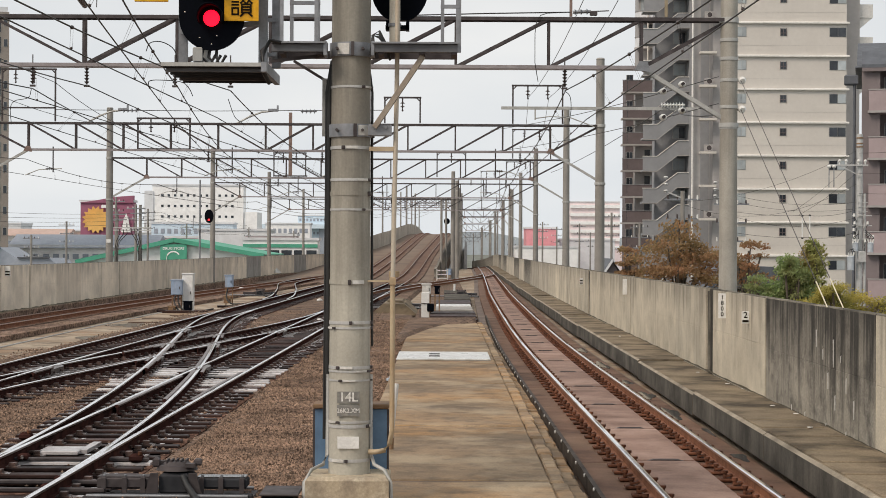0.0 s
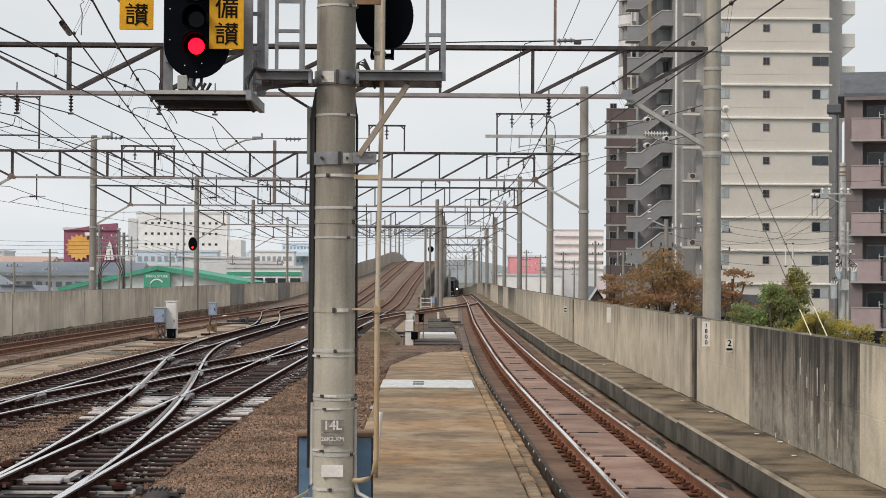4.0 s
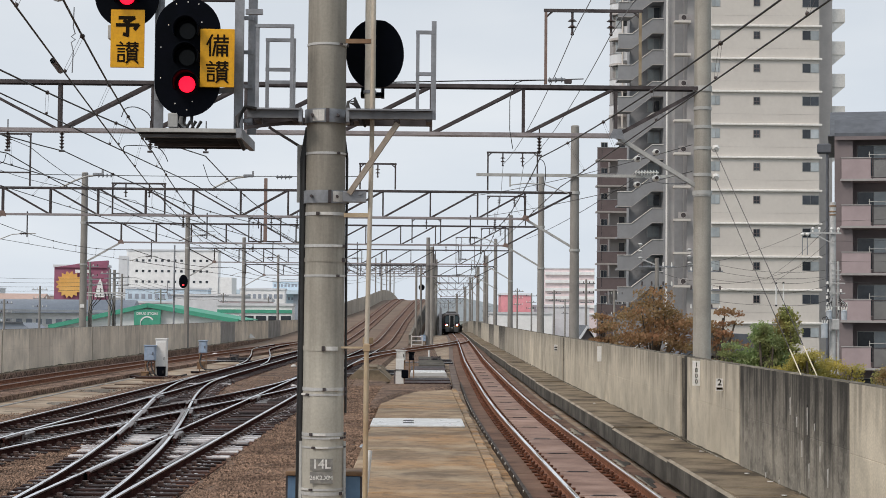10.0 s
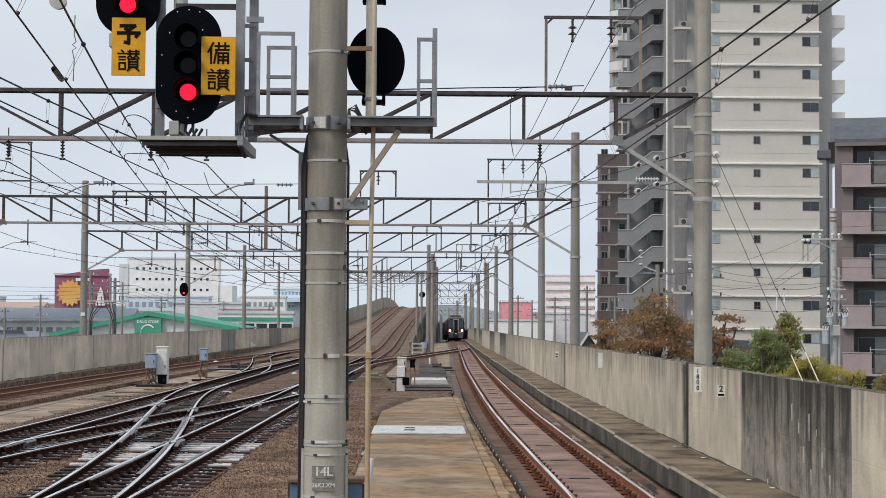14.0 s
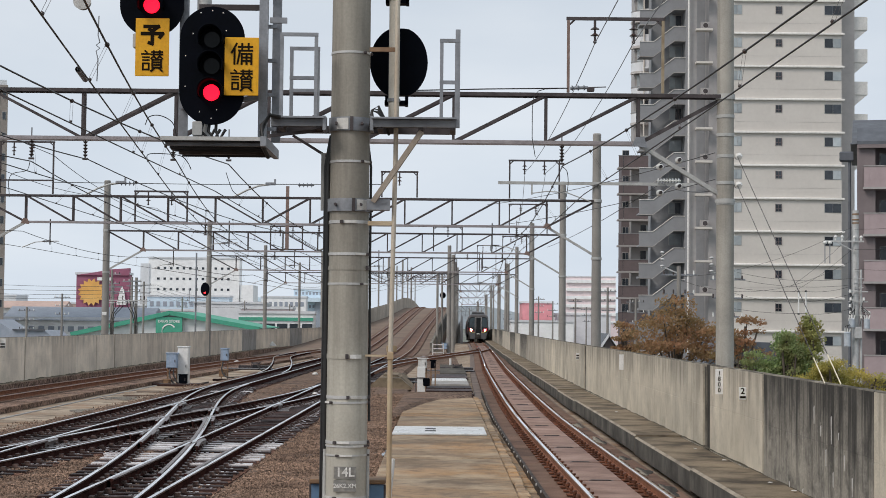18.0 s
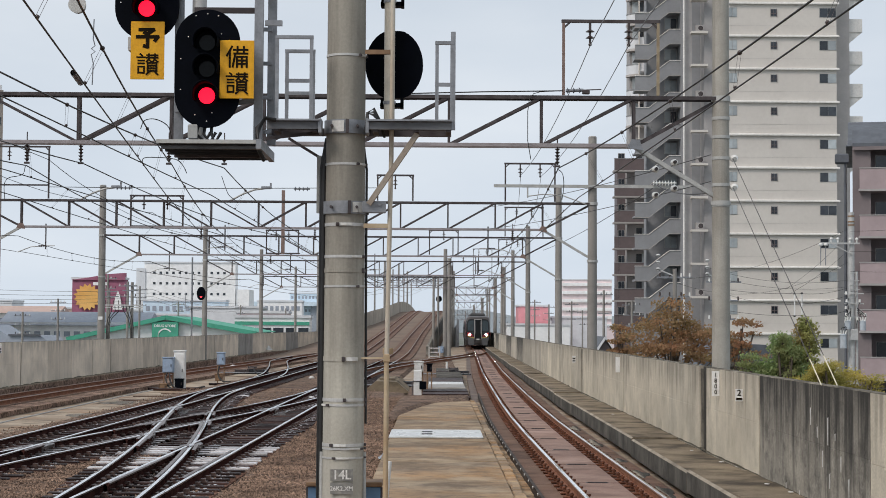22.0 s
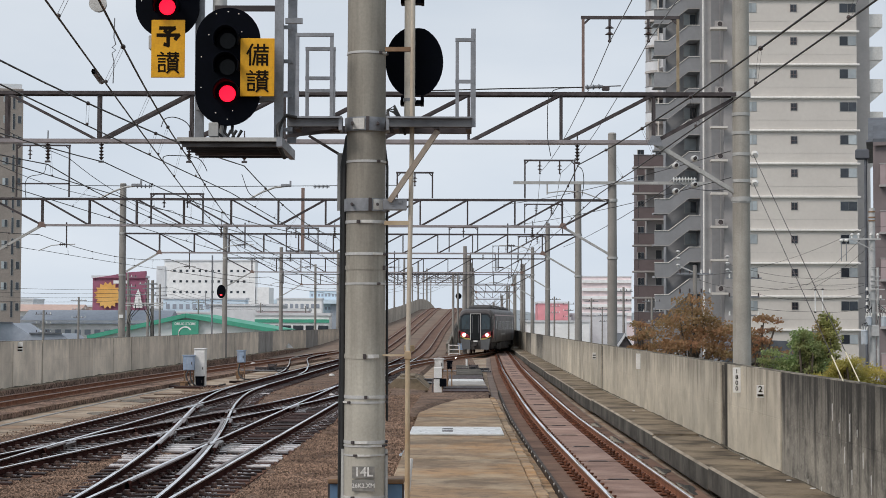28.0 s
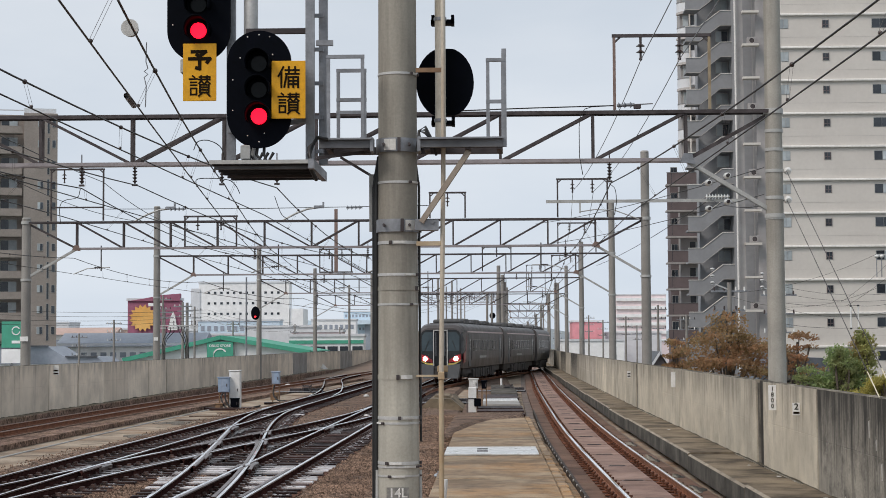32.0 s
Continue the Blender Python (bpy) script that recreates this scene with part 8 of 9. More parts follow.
tree(12.4, 45, 1.25, 0.85, 2.4, LEAF_OLIVE, "low green shrub behind the parapet", 11, 9000, 0.03, 44, 0.45)


# ======== street poles ========
def street_pole(x, y, top, label, arms=2, box_=False, seed=0):
    rg = random.Random(seed)
    t = thing("utility_pole", label, "utility pole", pose(x, y, GROUND_Z), "utility poles")
    h = top - GROUND_Z
    part("shaft", Solid().cyl((0, 0, 0), (0, 0, h), 0.15, 0.135 if box_ else 0.1, 12), GALV_PALE if box_ else POLE_FAR, t)
    for k in range(arms):
        z = h - 0.4 - 0.9 * k
        arm = part("cross_arm", Solid().box((0, 0, z), (1.7 - 0.3 * k, 0.08, 0.08)), GALV, t)
        for dx in (-0.7, -0.25, 0.3, 0.7):
            part("insulator", Solid().cyl((dx, 0, z), (dx, 0, z + 0.2), 0.05, 0.035, 8), PORCELAIN if rg.random() < 0.6 else INSUL, arm)
    if box_:
        # one long arm with caps and hanging rods, then a crowd of fittings round the transformers
        part("long_arm", Solid().box((-0.55, -0.2, 13.25), (1.75, 0.07, 0.07)).beam((-0.9, -0.2, 13.22), (0, -0.2, 12.75), 0.04, 0.04), GALV_PALE, t)
        for dx in (-0.95, -0.65, -0.1, 0.2):
            part("insulator", Solid().cyl((dx, -0.2, 13.28), (dx, -0.2, 13.4), 0.04, n=8).ball((dx, -0.2, 13.44), 0.075, 10, 6), PORCELAIN, t)
        for dx in (-1.42, -1.2):
            part("hanging_rod", Solid().cyl((dx, -0.2, 12.25), (dx, -0.2, 13.15), 0.022, n=6), GALV, t)
            part("rod_cap", Solid().ball((dx, -0.2, 13.18), 0.1, 12, 8, sz=0.8), PORCELAIN, t)
        part("side_pipe", Solid().cyl((0.22, -0.05, 0), (0.22, -0.05, 12.0), 0.06, n=8), GALV_PALE, t)
        for z in (11.2, 11.4, 11.6):
            part("step_bolt", Solid().beam((-0.12, -0.15, z), (0.32, -0.15, z - 0.02), 0.03, 0.03), GALV_PALE, t)
        for z in (9.95, 10.55, 11.0):
            part("side_arm", Solid().beam((-0.36, -0.2, z), (0.5, -0.2, z), 0.05, 0.05), GALV_PALE, t)
        for dx, z in ((-0.3, 10.0), (-0.32, 10.3), (-0.28, 10.6), (-0.3, 10.95), (-0.34, 9.7), (0.42, 10.02), (0.55, 10.0), (0.3, 10.6), (0.34, 10.1), (-0.24, 9.85), (0.2, 9.8)):
            part("cutout", Solid().cyl((dx, -0.26, z), (dx, -0.26, z + 0.14), 0.06, 0.045, 8), PORCELAIN, t)
            part("lead", Solid().tube([(dx, -0.26, z), (dx * 0.7, -0.3, z - 0.2), (dx * 0.9, -0.26, z - 0.45)], 0.014, 5), RUBBER, t)
        for dx, w, z0, z1 in ((-0.45, 0.3, 8.55, 9.15), (0.42, 0.26, 9.35, 9.75), (-0.25, 0.26, 9.4, 9.75)):
            tr_ = part("transformer", Solid().cyl((dx, -0.3, z0), (dx, -0.3, z1), w / 2, n=14).cyl((dx, -0.3, z1), (dx, -0.3, z1 + 0.05), w / 2 + 0.02, w / 2 - 0.04, 14).box((dx, -0.1, z0 + 0.25), (0.1, 0.3, 0.08)), PALE_GREY_BLUE, t, "pale grey-blue transformer case")
            for k in (-1, 0, 1):
                part("bushing", Solid().cyl((dx + 0.09 * k, -0.35, z1 + 0.03), (dx + 0.13 * k, -0.38, z1 + 0.2), 0.04, 0.03, 8), PORCELAIN, tr_)
                part("lead", Solid().tube([(dx + 0.13 * k, -0.38, z1 + 0.18), (dx + 0.1 * k, -0.4, z1 + 0.3), (dx * 0.4, -0.3, z1 + 0.5 + 0.1 * k)], 0.016, 5), RUBBER, tr_)
        part("switch_box", Solid().box((0.02, -0.35, 9.15), (0.3, 0.28, 0.5), bevel=0.03), GALV_PALE, t)
        for z in (8.3, 9.4, 10.8, 11.9, 13.2, 14.2, 14.45, 14.05):
            part("band", Solid().cyl((0, 0, z), (0, 0, z + 0.06), 0.158, n=12), GALV_PALE if z < 14 else STEEL_BROWN, t)
    elif y < 100:
        # a stack of pale caps on a side bracket
        part("side_bracket", Solid().beam((0, 0, h - 0.35), (-0.8, -0.05, h - 0.02), 0.06, 0.06), GALV_PALE, t)
        for k in range(3):
            part("line_cap", Solid().ball((-0.8, -0.05, h + 0.0 + 0.32 * k), 0.11, 12, 6, sz=0.6).cyl((-0.8, -0.05, h - 0.1 + 0.32 * k), (-0.8, -0.05, h + 0.3 * k), 0.05, n=8), GALV_PALE, t)
    return t


street_pole(18.67, 76, 7.65, "concrete utility pole crowded with transformers and fittings", 0, True, 1)
street_pole(11.3, 80, 5.2, "concrete utility pole with cross arms before the flats", 2, False, 2)
street_pole(13.95, 82, 5.05, "concrete utility pole with cross arms before the flats", 3, False, 3)
for i, (x, y, top) in enumerate(((15.9, 160, 5.9), (16.9, 210, 5.6), (16.1, 240, 5.6), (13.5, 230, 6.1), (22.6, 260, 5.0), (12.1, 300, 4.4), (17.4, 150, 4.8), (-41.3, 170, 3.6), (-40.0, 180, 5.1), (-27.2, 150, 6.2), (-33.1, 190, 6.7), (-30.9, 160, 7.1), (-33.3, 220, 5.4), (-29.8, 260, 5.5), (-22.9, 260, 5.0))):
    street_pole(x, y, top, "distant utility pole with cross arms", 3, False, 20 + i)
for x, z0, z1, sag in ((11.3, 4.7, 6.9, 0.5), (11.5, 4.5, 5.4, 0.9), (13.3, 5.3, 4.6, 0.35), (13.5, 4.9, 4.3, 0.3), (13.4, 4.3, 3.9, 0.55)):
    cable([(x, 80 if x < 12 else 82, z0), (18.5, 76, z1)], 0.007, "thin black street cable before the flats", sag)
cable([(16.0, 77.5, 4.2), (18.5, 76, 6.6)], 0.007, "thin black street cable before the flats", 0.15)
cable([(16.2, 77.5, 4.0), (18.5, 76, 5.9)], 0.007, "thin black street cable before the flats", 0.12)
for k in range(4):
    cable([(18.55, 76, 6.8 - 0.9 * k), (26, 60, 8.0 - 1.0 * k)], 0.007, "thin black street cable before the flats", 0.5)
    cable([(-38, 100, 4.2 + 0.35 * k), (-25, 150, 4.6 + 0.3 * k), (-22, 190, 4.0 + 0.3 * k)], 0.012, "thin black street cable beyond the yard", 0.5)
pair_ = [cable([(13.4, 82, z + 0.4), (16.3, 76, z), (18.5, 76, z + 0.25)], 0.008, "black street cable with white spacer rods before the flats", 0.12) for z in (4.0, 3.0)]
for x, z in ((16.12, 2.98), (16.45, 3.0)):
    rod = part("spacer_rod", Solid().cyl((x, 76.05, z), (x, 76.05, z + 1.0), 0.03, n=8), WHITE, pair_[0], "white spacer rod")
    part("clip", Solid().box((x, 76.05, z + 1.0), (0.09, 0.06, 0.08), bevel=0.015).box((x, 76.05, z), (0.09, 0.06, 0.08), bevel=0.015), RUBBER, rod)
# two-pole transformer stand beyond the far parapet
hf = thing("transformer_stand", "two-pole transformer stand with cross bars and hanging cables", "utility pole", pose(-25.8, 140, GROUND_Z))
for x, r in ((-1.1, 0.1), (0.78, 0.15)):
    part("post", Solid().cyl((x, 0, 0), (x, 0, 12.9 if x > 0 else 12.3), r, r * 0.8, 10), POLE_FAR, hf)
for z, x0, x1 in ((11.0, -2.0, 1.7), (10.8, -2.0, 1.7), (12.1, -1.6, -0.4), (11.7, -1.7, -0.3), (12.6, 0.1, 1.2), (12.2, 0.0, 1.3)):
    part("cross_bar", Solid().box(((x0 + x1) / 2, -0.15, z), (x1 - x0, 0.08, 0.09)), GALV_PALE if z < 11.5 else GALV, hf)
for x in (-1.8, -1.4, -0.7, -0.3, 0.3, 1.2, 1.5):
    part("insulator", insulator(Solid(), (x, -0.15, 11.05), (x, -0.15, 11.4), 3, 0.07, 0.03), INSUL, hf)
for x0, x1 in ((-0.9, -1.25), (-0.6, -1.15), (-0.3, -1.05), (0.1, 0.7), (0.35, 0.8), (0.6, 0.95)):
    part("cable", Solid().tube([(x0, -0.2, 10.9), (x0 + 0.05, -0.25, 10.5), (x1 * 0.7 + x0 * 0.3, -0.25, 9.9), (x1, -0.25, 9.2), (x1, -0.2, 7.6)], 0.035, 6), RUBBER, hf)
gs = thing("shop_sign", "green and white roadside sign board", "sign", pose(-51.0, 180, GROUND_Z))
part("post", Solid().cyl((0, 0, 0), (0, 0, 10.8), 0.15, n=8), GALV, gs)
part("upper_board", Solid().box((0.3, -0.1, 10.6), (2.6, 0.3, 2.8)), GREEN, gs)
part("lower_board", Solid().box((0.3, -0.1, 8.3), (2.6, 0.3, 1.5)), FAR_WHITE, gs)
ringq = Solid()
for i in range(16):
    a0, a1 = 2 * math.pi * i / 18 + 0.5, 2 * math.pi * (i + 1) / 18 + 0.5
    ringq.beam((0.55 + 0.42 * math.cos(a0), -0.27, 11.0 + 0.42 * math.sin(a0)), (0.55 + 0.42 * math.cos(a1), -0.27, 11.0 + 0.42 * math.sin(a1)), 0.04, 0.12)
part("emblem_ring", ringq, FAR_WHITE, gs)
part("lettering_bar", Solid().box((0.55, -0.27, 9.8), (0.9, 0.03, 0.3)), FAR_WHITE, gs)

# ======== fittings of the timber tracks ========
rs = random.Random(21)


def tie_plates(track, fx, y0, y1, pitch=0.58, start=14.0):
    """A plate under each rail on every timber, and flat bright chips round it as glints on wet screw heads."""
    s = Solid()
    for y in np.arange(start, y1, pitch):
        if y < y0:
            continue
        for dx, out in ((-HALF, -1), (HALF, 1)):
            part("tie_plate", TIE_PLATE, None, track, m=pose(fx(y) + dx, y, 0))
            # chips added for the glints, flat and near white
            for off, chance in ((0.22, 0.85), (0.31, 0.7), (0.42, 0.25), (-0.2, 0.6), (-0.3, 0.12)):
                if rs.random() < chance:
                    s.box((fx(y) + dx + out * off + rs.uniform(-0.02, 0.02), y + rs.uniform(-0.05, 0.02), -0.147), (rs.uniform(0.04, 0.075), rs.uniform(0.06, 0.1), 0.02), Matrix.Rotation(rs.uniform(-0.06, 0.04), 3, "X"))
    o = part("screw_head_rest", plain_mesh(s, "screw_head_rest", PLATE), None, track)
    o["kind"] = "stuff"


TIE_PLATE = Solid().box((0, 0, -0.147), (0.38, 0.17, 0.022)).box((-0.12, 0, -0.122), (0.08, 0.11, 0.05)).box((0.12, 0, -0.122), (0.08, 0.11, 0.05)).mesh("tie_plate", mat("rusted_tie_plate", (0.16, 0.105, 0.09), (0.05, 0.03, 0.024), 9, 0.4, 0.3, bump=0.05, spread=0.4))
PLATE = mat("wet_steel_plate", (0.92, 0.87, 0.86), (0.45, 0.38, 0.36), 9, 0.25, 0.9, bump=0.03)
for tr, fx, a, b in ((track_1, T1_X, 20, 66), (track_2, T2_X, 14, 66), (cross_a, XA_X, 20, 64), (cross_b, XB_X, 26, 64)):
    tie_plates(tr, fx, a, b)
# check rails by the frogs
for tr, fx, a, b, dx in ((track_2, T2_X, 26, 32, -0.49), (track_2, T2_X, 27, 33, 0.49), (cross_a, XA_X, 27, 33, 0.49), (cross_a, XA_X, 42, 48, -0.49), (cross_b, XB_X, 33, 38, 0.49), (track_1, T1_X, 46, 52, 0.49), (cross_b, XB_X, 46, 52, -0.49), (cross_a, XA_X, 34, 42, 0.49), (cross_a, XA_X, 34, 42, -0.49), (cross_b, XB_X, 39, 46, 0.49), (cross_b, XB_X, 39, 46, -0.49)):
    part("check_rail", Solid().sweep(RAIL_PROF, run(fx, FLAT, a, b, dx, 0.004, 1.0), RAIL_SLOTS), [RUST_DARK, RAIL_EDGE, RAIL_EDGE], tr)

# frogs where two rails cross, guard plates beside them
FROG = mat("worn_crossing_steel", (0.30, 0.27, 0.26), (0.13, 0.11, 0.105), 7, 0.3, 0.8, bump=0.08, rough_var=0.1)
routes = ((track_1, T1_X), (track_2, T2_X), (cross_a, XA_X), (cross_b, XB_X))
found = []
for i, (tr, fa) in enumerate(routes):
    for tr2, fb_ in routes[i + 1:]:
        for sa in (-HALF, HALF):
            for sb in (-HALF, HALF):
                for y in np.arange(26.0, 60.0, 0.25):
                    d0, d1 = fa(y) + sa - fb_(y) - sb, fa(y + 0.25) + sa - fb_(y + 0.25) - sb
                    if d0 * d1 < 0 and abs(d1 - d0) > 0.008:
                        yc = y + 0.25 * d0 / (d0 - d1)
                        found.append((tr, fa, sa, fb_, sb, yc))
for tr, fa, sa, fb_, sb, yc in found:
    fr = part("frog", Solid().sweep([(-0.13, -0.15), (0.13, -0.15), (0.13, -0.05), (0.10, -0.025), (-0.10, -0.025), (-0.13, -0.05)], run(fa, FLAT, yc - 0.55, yc + 0.55, sa, 0, 0.4)), FROG, tr, "worn steel rail crossing")
    for fx, sx in ((fa, sa), (fb_, sb)):
        for o in (-0.105, 0.105):
            part("wing_rail", Solid().sweep(RAIL_PROF, run(fx, FLAT, yc - 1.9, yc - 0.35, sx + o, -0.004, 0.5), RAIL_SLOTS), [RUST_DARK, RAIL_EDGE, RAIL_EDGE], fr)
    for k in range(5):
        part("base_plate", Solid().box((fa(yc) + sa + rs.uniform(-0.05, 0.05), yc - 1.16 + 0.58 * k, -0.146), (0.85, 0.2, 0.024)), FROG, fr)
# grey cover plates along a crossover rail
cv = thing("rail_cover", "grey composite cover boards along a crossover rail", "cover")
for k in range(4):
    y0 = 34.9 + 0.98 * k
    part("board", Solid().sweep([(-0.24, -0.15), (0.02, -0.15), (0.0, -0.035), (-0.1, -0.03), (-0.22, -0.06)], run(XB_X, FLAT, y0, y0 + 0.94, -HALF - 0.06, 0, 0.5)), COVER_GREY, cv)
# stretcher bars of the points beside the mast
for y0 in (17.75, 18.35, 20.3):
    sb_ = thing("stretcher_bar", "dark steel bar tying the point blades together", "bar", pose(T2_X(y0), y0, -0.12), "stretcher bars")
    part("bar", Solid().box((0.1, 0, 0), (1.9, 0.07, 0.045), bevel=0.01), STEEL_DARK, sb_)
    for x in (-0.45, 0.45):
        part("bracket", Solid().box((x, 0, 0.03), (0.12, 0.13, 0.07), bevel=0.015), RUST_DARK, sb_)
        part("nut", Solid().cyl((x, -0.09, 0.03), (x, 0.09, 0.03), 0.025, n=6), PLATE, sb_)

# ======== loose ballast stones ========
def stones(name, regions, per_m2, size, seed, label):
    g = np.random.default_rng(seed)
    base = np.array([(1, 0, 0), (-1, 0, 0), (0, 1, 0), (0, -1, 0), (0, 0, 1), (0, 0, -0.6)], float)
    tri = np.array([(0, 2, 4), (2, 1, 4), (1, 3, 4), (3, 0, 4), (2, 0, 5), (1, 2, 5), (3, 1, 5), (0, 3, 5)])
    P = []
    for x0, x1, y0, y1, dens in regions:
        n = int((x1 - x0) * (y1 - y0) * per_m2 * dens)
        P.append(np.c_[g.uniform(x0, x1, n), g.uniform(y0, y1, n)])
    P = np.concatenate(P)
    n = len(P)
    z = np.array([-0.20 + 0.035 * noise.noise((x * 1.3, y * 1.3, 0)) + 0.03 * noise.noise((x * 6, y * 6, 3)) for x, y in P])
    sc = size * g.uniform(0.55, 1.35, (n, 1, 1)) * g.uniform(0.6, 1.2, (n, 1, 3))
    a = g.uniform(0, 2 * np.pi, n)
    v = base[None] * sc * g.uniform(0.7, 1.25, (n, 6, 1))
    c, s = np.cos(a)[:, None], np.sin(a)[:, None]
    v = np.stack([v[..., 0] * c - v[..., 1] * s, v[..., 0] * s + v[..., 1] * c, v[..., 2]], -1)
    v += np.c_[P, z + size * 0.15][:, None, :]
    f = (tri[None] + 6 * np.arange(n)[:, None, None]).reshape(-1, 3)
    me = bpy.data.meshes.new(name)
    me.from_pydata(v.reshape(-1, 3).tolist(), [], f.tolist())
    me.materials.append(STONE_ISLE)
    ob = new(name, me)
    return tagged(ob, label, "ballast", kind="stuff")


STONE_ISLE = mat("mixed_ballast_stone", (0.285, 0.190, 0.137), (0.137, 0.093, 0.069), 0.9, 0.85, fine=50, bump=0.2, spec=0.15)
nt_ = STONE_ISLE.node_tree
isl = nt_.nodes.new("ShaderNodeNewGeometry")
rmp = nt_.nodes.new("ShaderNodeMapRange")
rmp.inputs[3].default_value, rmp.inputs[4].default_value = 0.30, 1.75
hsv = nt_.nodes.new("ShaderNodeHueSaturation")
pb_ = nt_.nodes["Principled BSDF"]
old = pb_.inputs["Base Color"].links[0].from_socket
nt_.links.new(isl.outputs["Random Per Island"], rmp.inputs[0])
nt_.links.new(rmp.outputs[0], hsv.inputs["Value"])
nt_.links.new(old, hsv.inputs["Color"])
nt_.links.new(hsv.outputs[0], pb_.inputs["Base Color"])
stones("ballast_stones", [(-3.3, -1.05, 13.5, 26, 1.0), (-3.3, -1.05, 26, 40, 0.6), (-3.4, -1.05, 40, 62, 0.25), (-8.4, -5.6, 20, 34, 0.5)], 1500, 0.020, 5, "loose brown and grey ballast stones beside the rails")
stones("ballast_stones", [(-10.6, -2.6, 14, 44, 0.5), (-10.2, -2.4, 44, 70, 0.3)], 120, 0.021, 6, "loose ballast stones between the sleepers")

# ======== the train ========
CAR_SIDE = mat("dark_brushed_steel_side", (0.092, 0.081, 0.078), (0.07, 0.062, 0.06), 1.2, 0.42, 0.2, bump=0.03, own=True)
CAR_ROOF = mat("dull_grey_roof", (0.10, 0.10, 0.102), (0.07, 0.07, 0.07), 1.2, 0.6, 0.2, bump=0.03, own=True)
CAR_FRONT = mat("black_front_mask", (0.02, 0.023, 0.026), (0.016, 0.018, 0.02), 1.2, 0.25, bump=0.0, own=True)
CAR_RED = mat("deep_red_paint", (0.26, 0.016, 0.02), (0.16, 0.012, 0.014), 1.2, 0.3, bump=0.0, own=True)
CAR_GOLD = mat("yellow_gold_stripe", (0.46, 0.37, 0.10), (0.38, 0.29, 0.08), 1.2, 0.35, bump=0.0, own=True)
CAR_GLASS = mat("blue_tinted_train_glass", (0.05, 0.075, 0.088), (0.035, 0.05, 0.06), 1.2, 0.2, bump=0.0, own=True)
CAR_UNDER = mat("sooty_underframe", (0.055, 0.05, 0.048), (0.03, 0.028, 0.026), 2, 0.75, bump=0.1, own=True)
CAR_SKIRT = mat("dark_grey_skirt", (0.11, 0.115, 0.12), (0.085, 0.09, 0.095), 2, 0.45, bump=0.0, own=True)
CAR_DOOR = mat("matt_dark_door", (0.02, 0.022, 0.024), (0.014, 0.016, 0.018), 1.2, 0.6, bump=0.0, own=True, spec=0.1)
CAR_DIM_GLASS = mat("dim_saloon_glass", (0.035, 0.038, 0.042), (0.022, 0.024, 0.027), 1.2, 0.35, bump=0.0, own=True, spec=0.25)
PALE_LINE = mat("pale_roof_line", (0.66, 0.54, 0.54), (0.58, 0.47, 0.47), 2, 0.4, bump=0.0, own=True)


def car_section(w, z0, z1, r):
    """Half-rounded body outline, (x, z), from the sill on one side over the roof to the other."""
    out = [(-w + 0.06, z0), (-w, z0 + 0.5), (-w, z1 - r - 0.25), (-w + 0.04, z1 - r)]
    for i in range(7):
        a = math.pi - (math.pi / 2) * (i / 6) * 0.92
        out.append((-w + 0.04 + r + r * math.cos(a), z1 - r * 0.75 + r * 0.75 * math.sin(a)))
    return out + [(-x, z) for x, z in reversed(out)]


def loft(s, rings, slot=0):
    n = len(rings[0])
    o = len(s.v)
    for r in rings:
        s.v.extend(r)
    for i in range(len(rings) - 1):
        for j in range(n):
            s.f.append((o + i * n + j, o + i * n + (j + 1) % n, o + (i + 1) * n + (j + 1) % n, o + (i + 1) * n + j))
            s.s.append(False)
            s.k.append(slot)
    s.f.append(tuple(o + j for j in reversed(range(n))))
    s.f.append(tuple(o + (len(rings) - 1) * n + j for j in range(n)))
    s.s.extend([False] * 2)
    s.k.extend([slot] * 2)


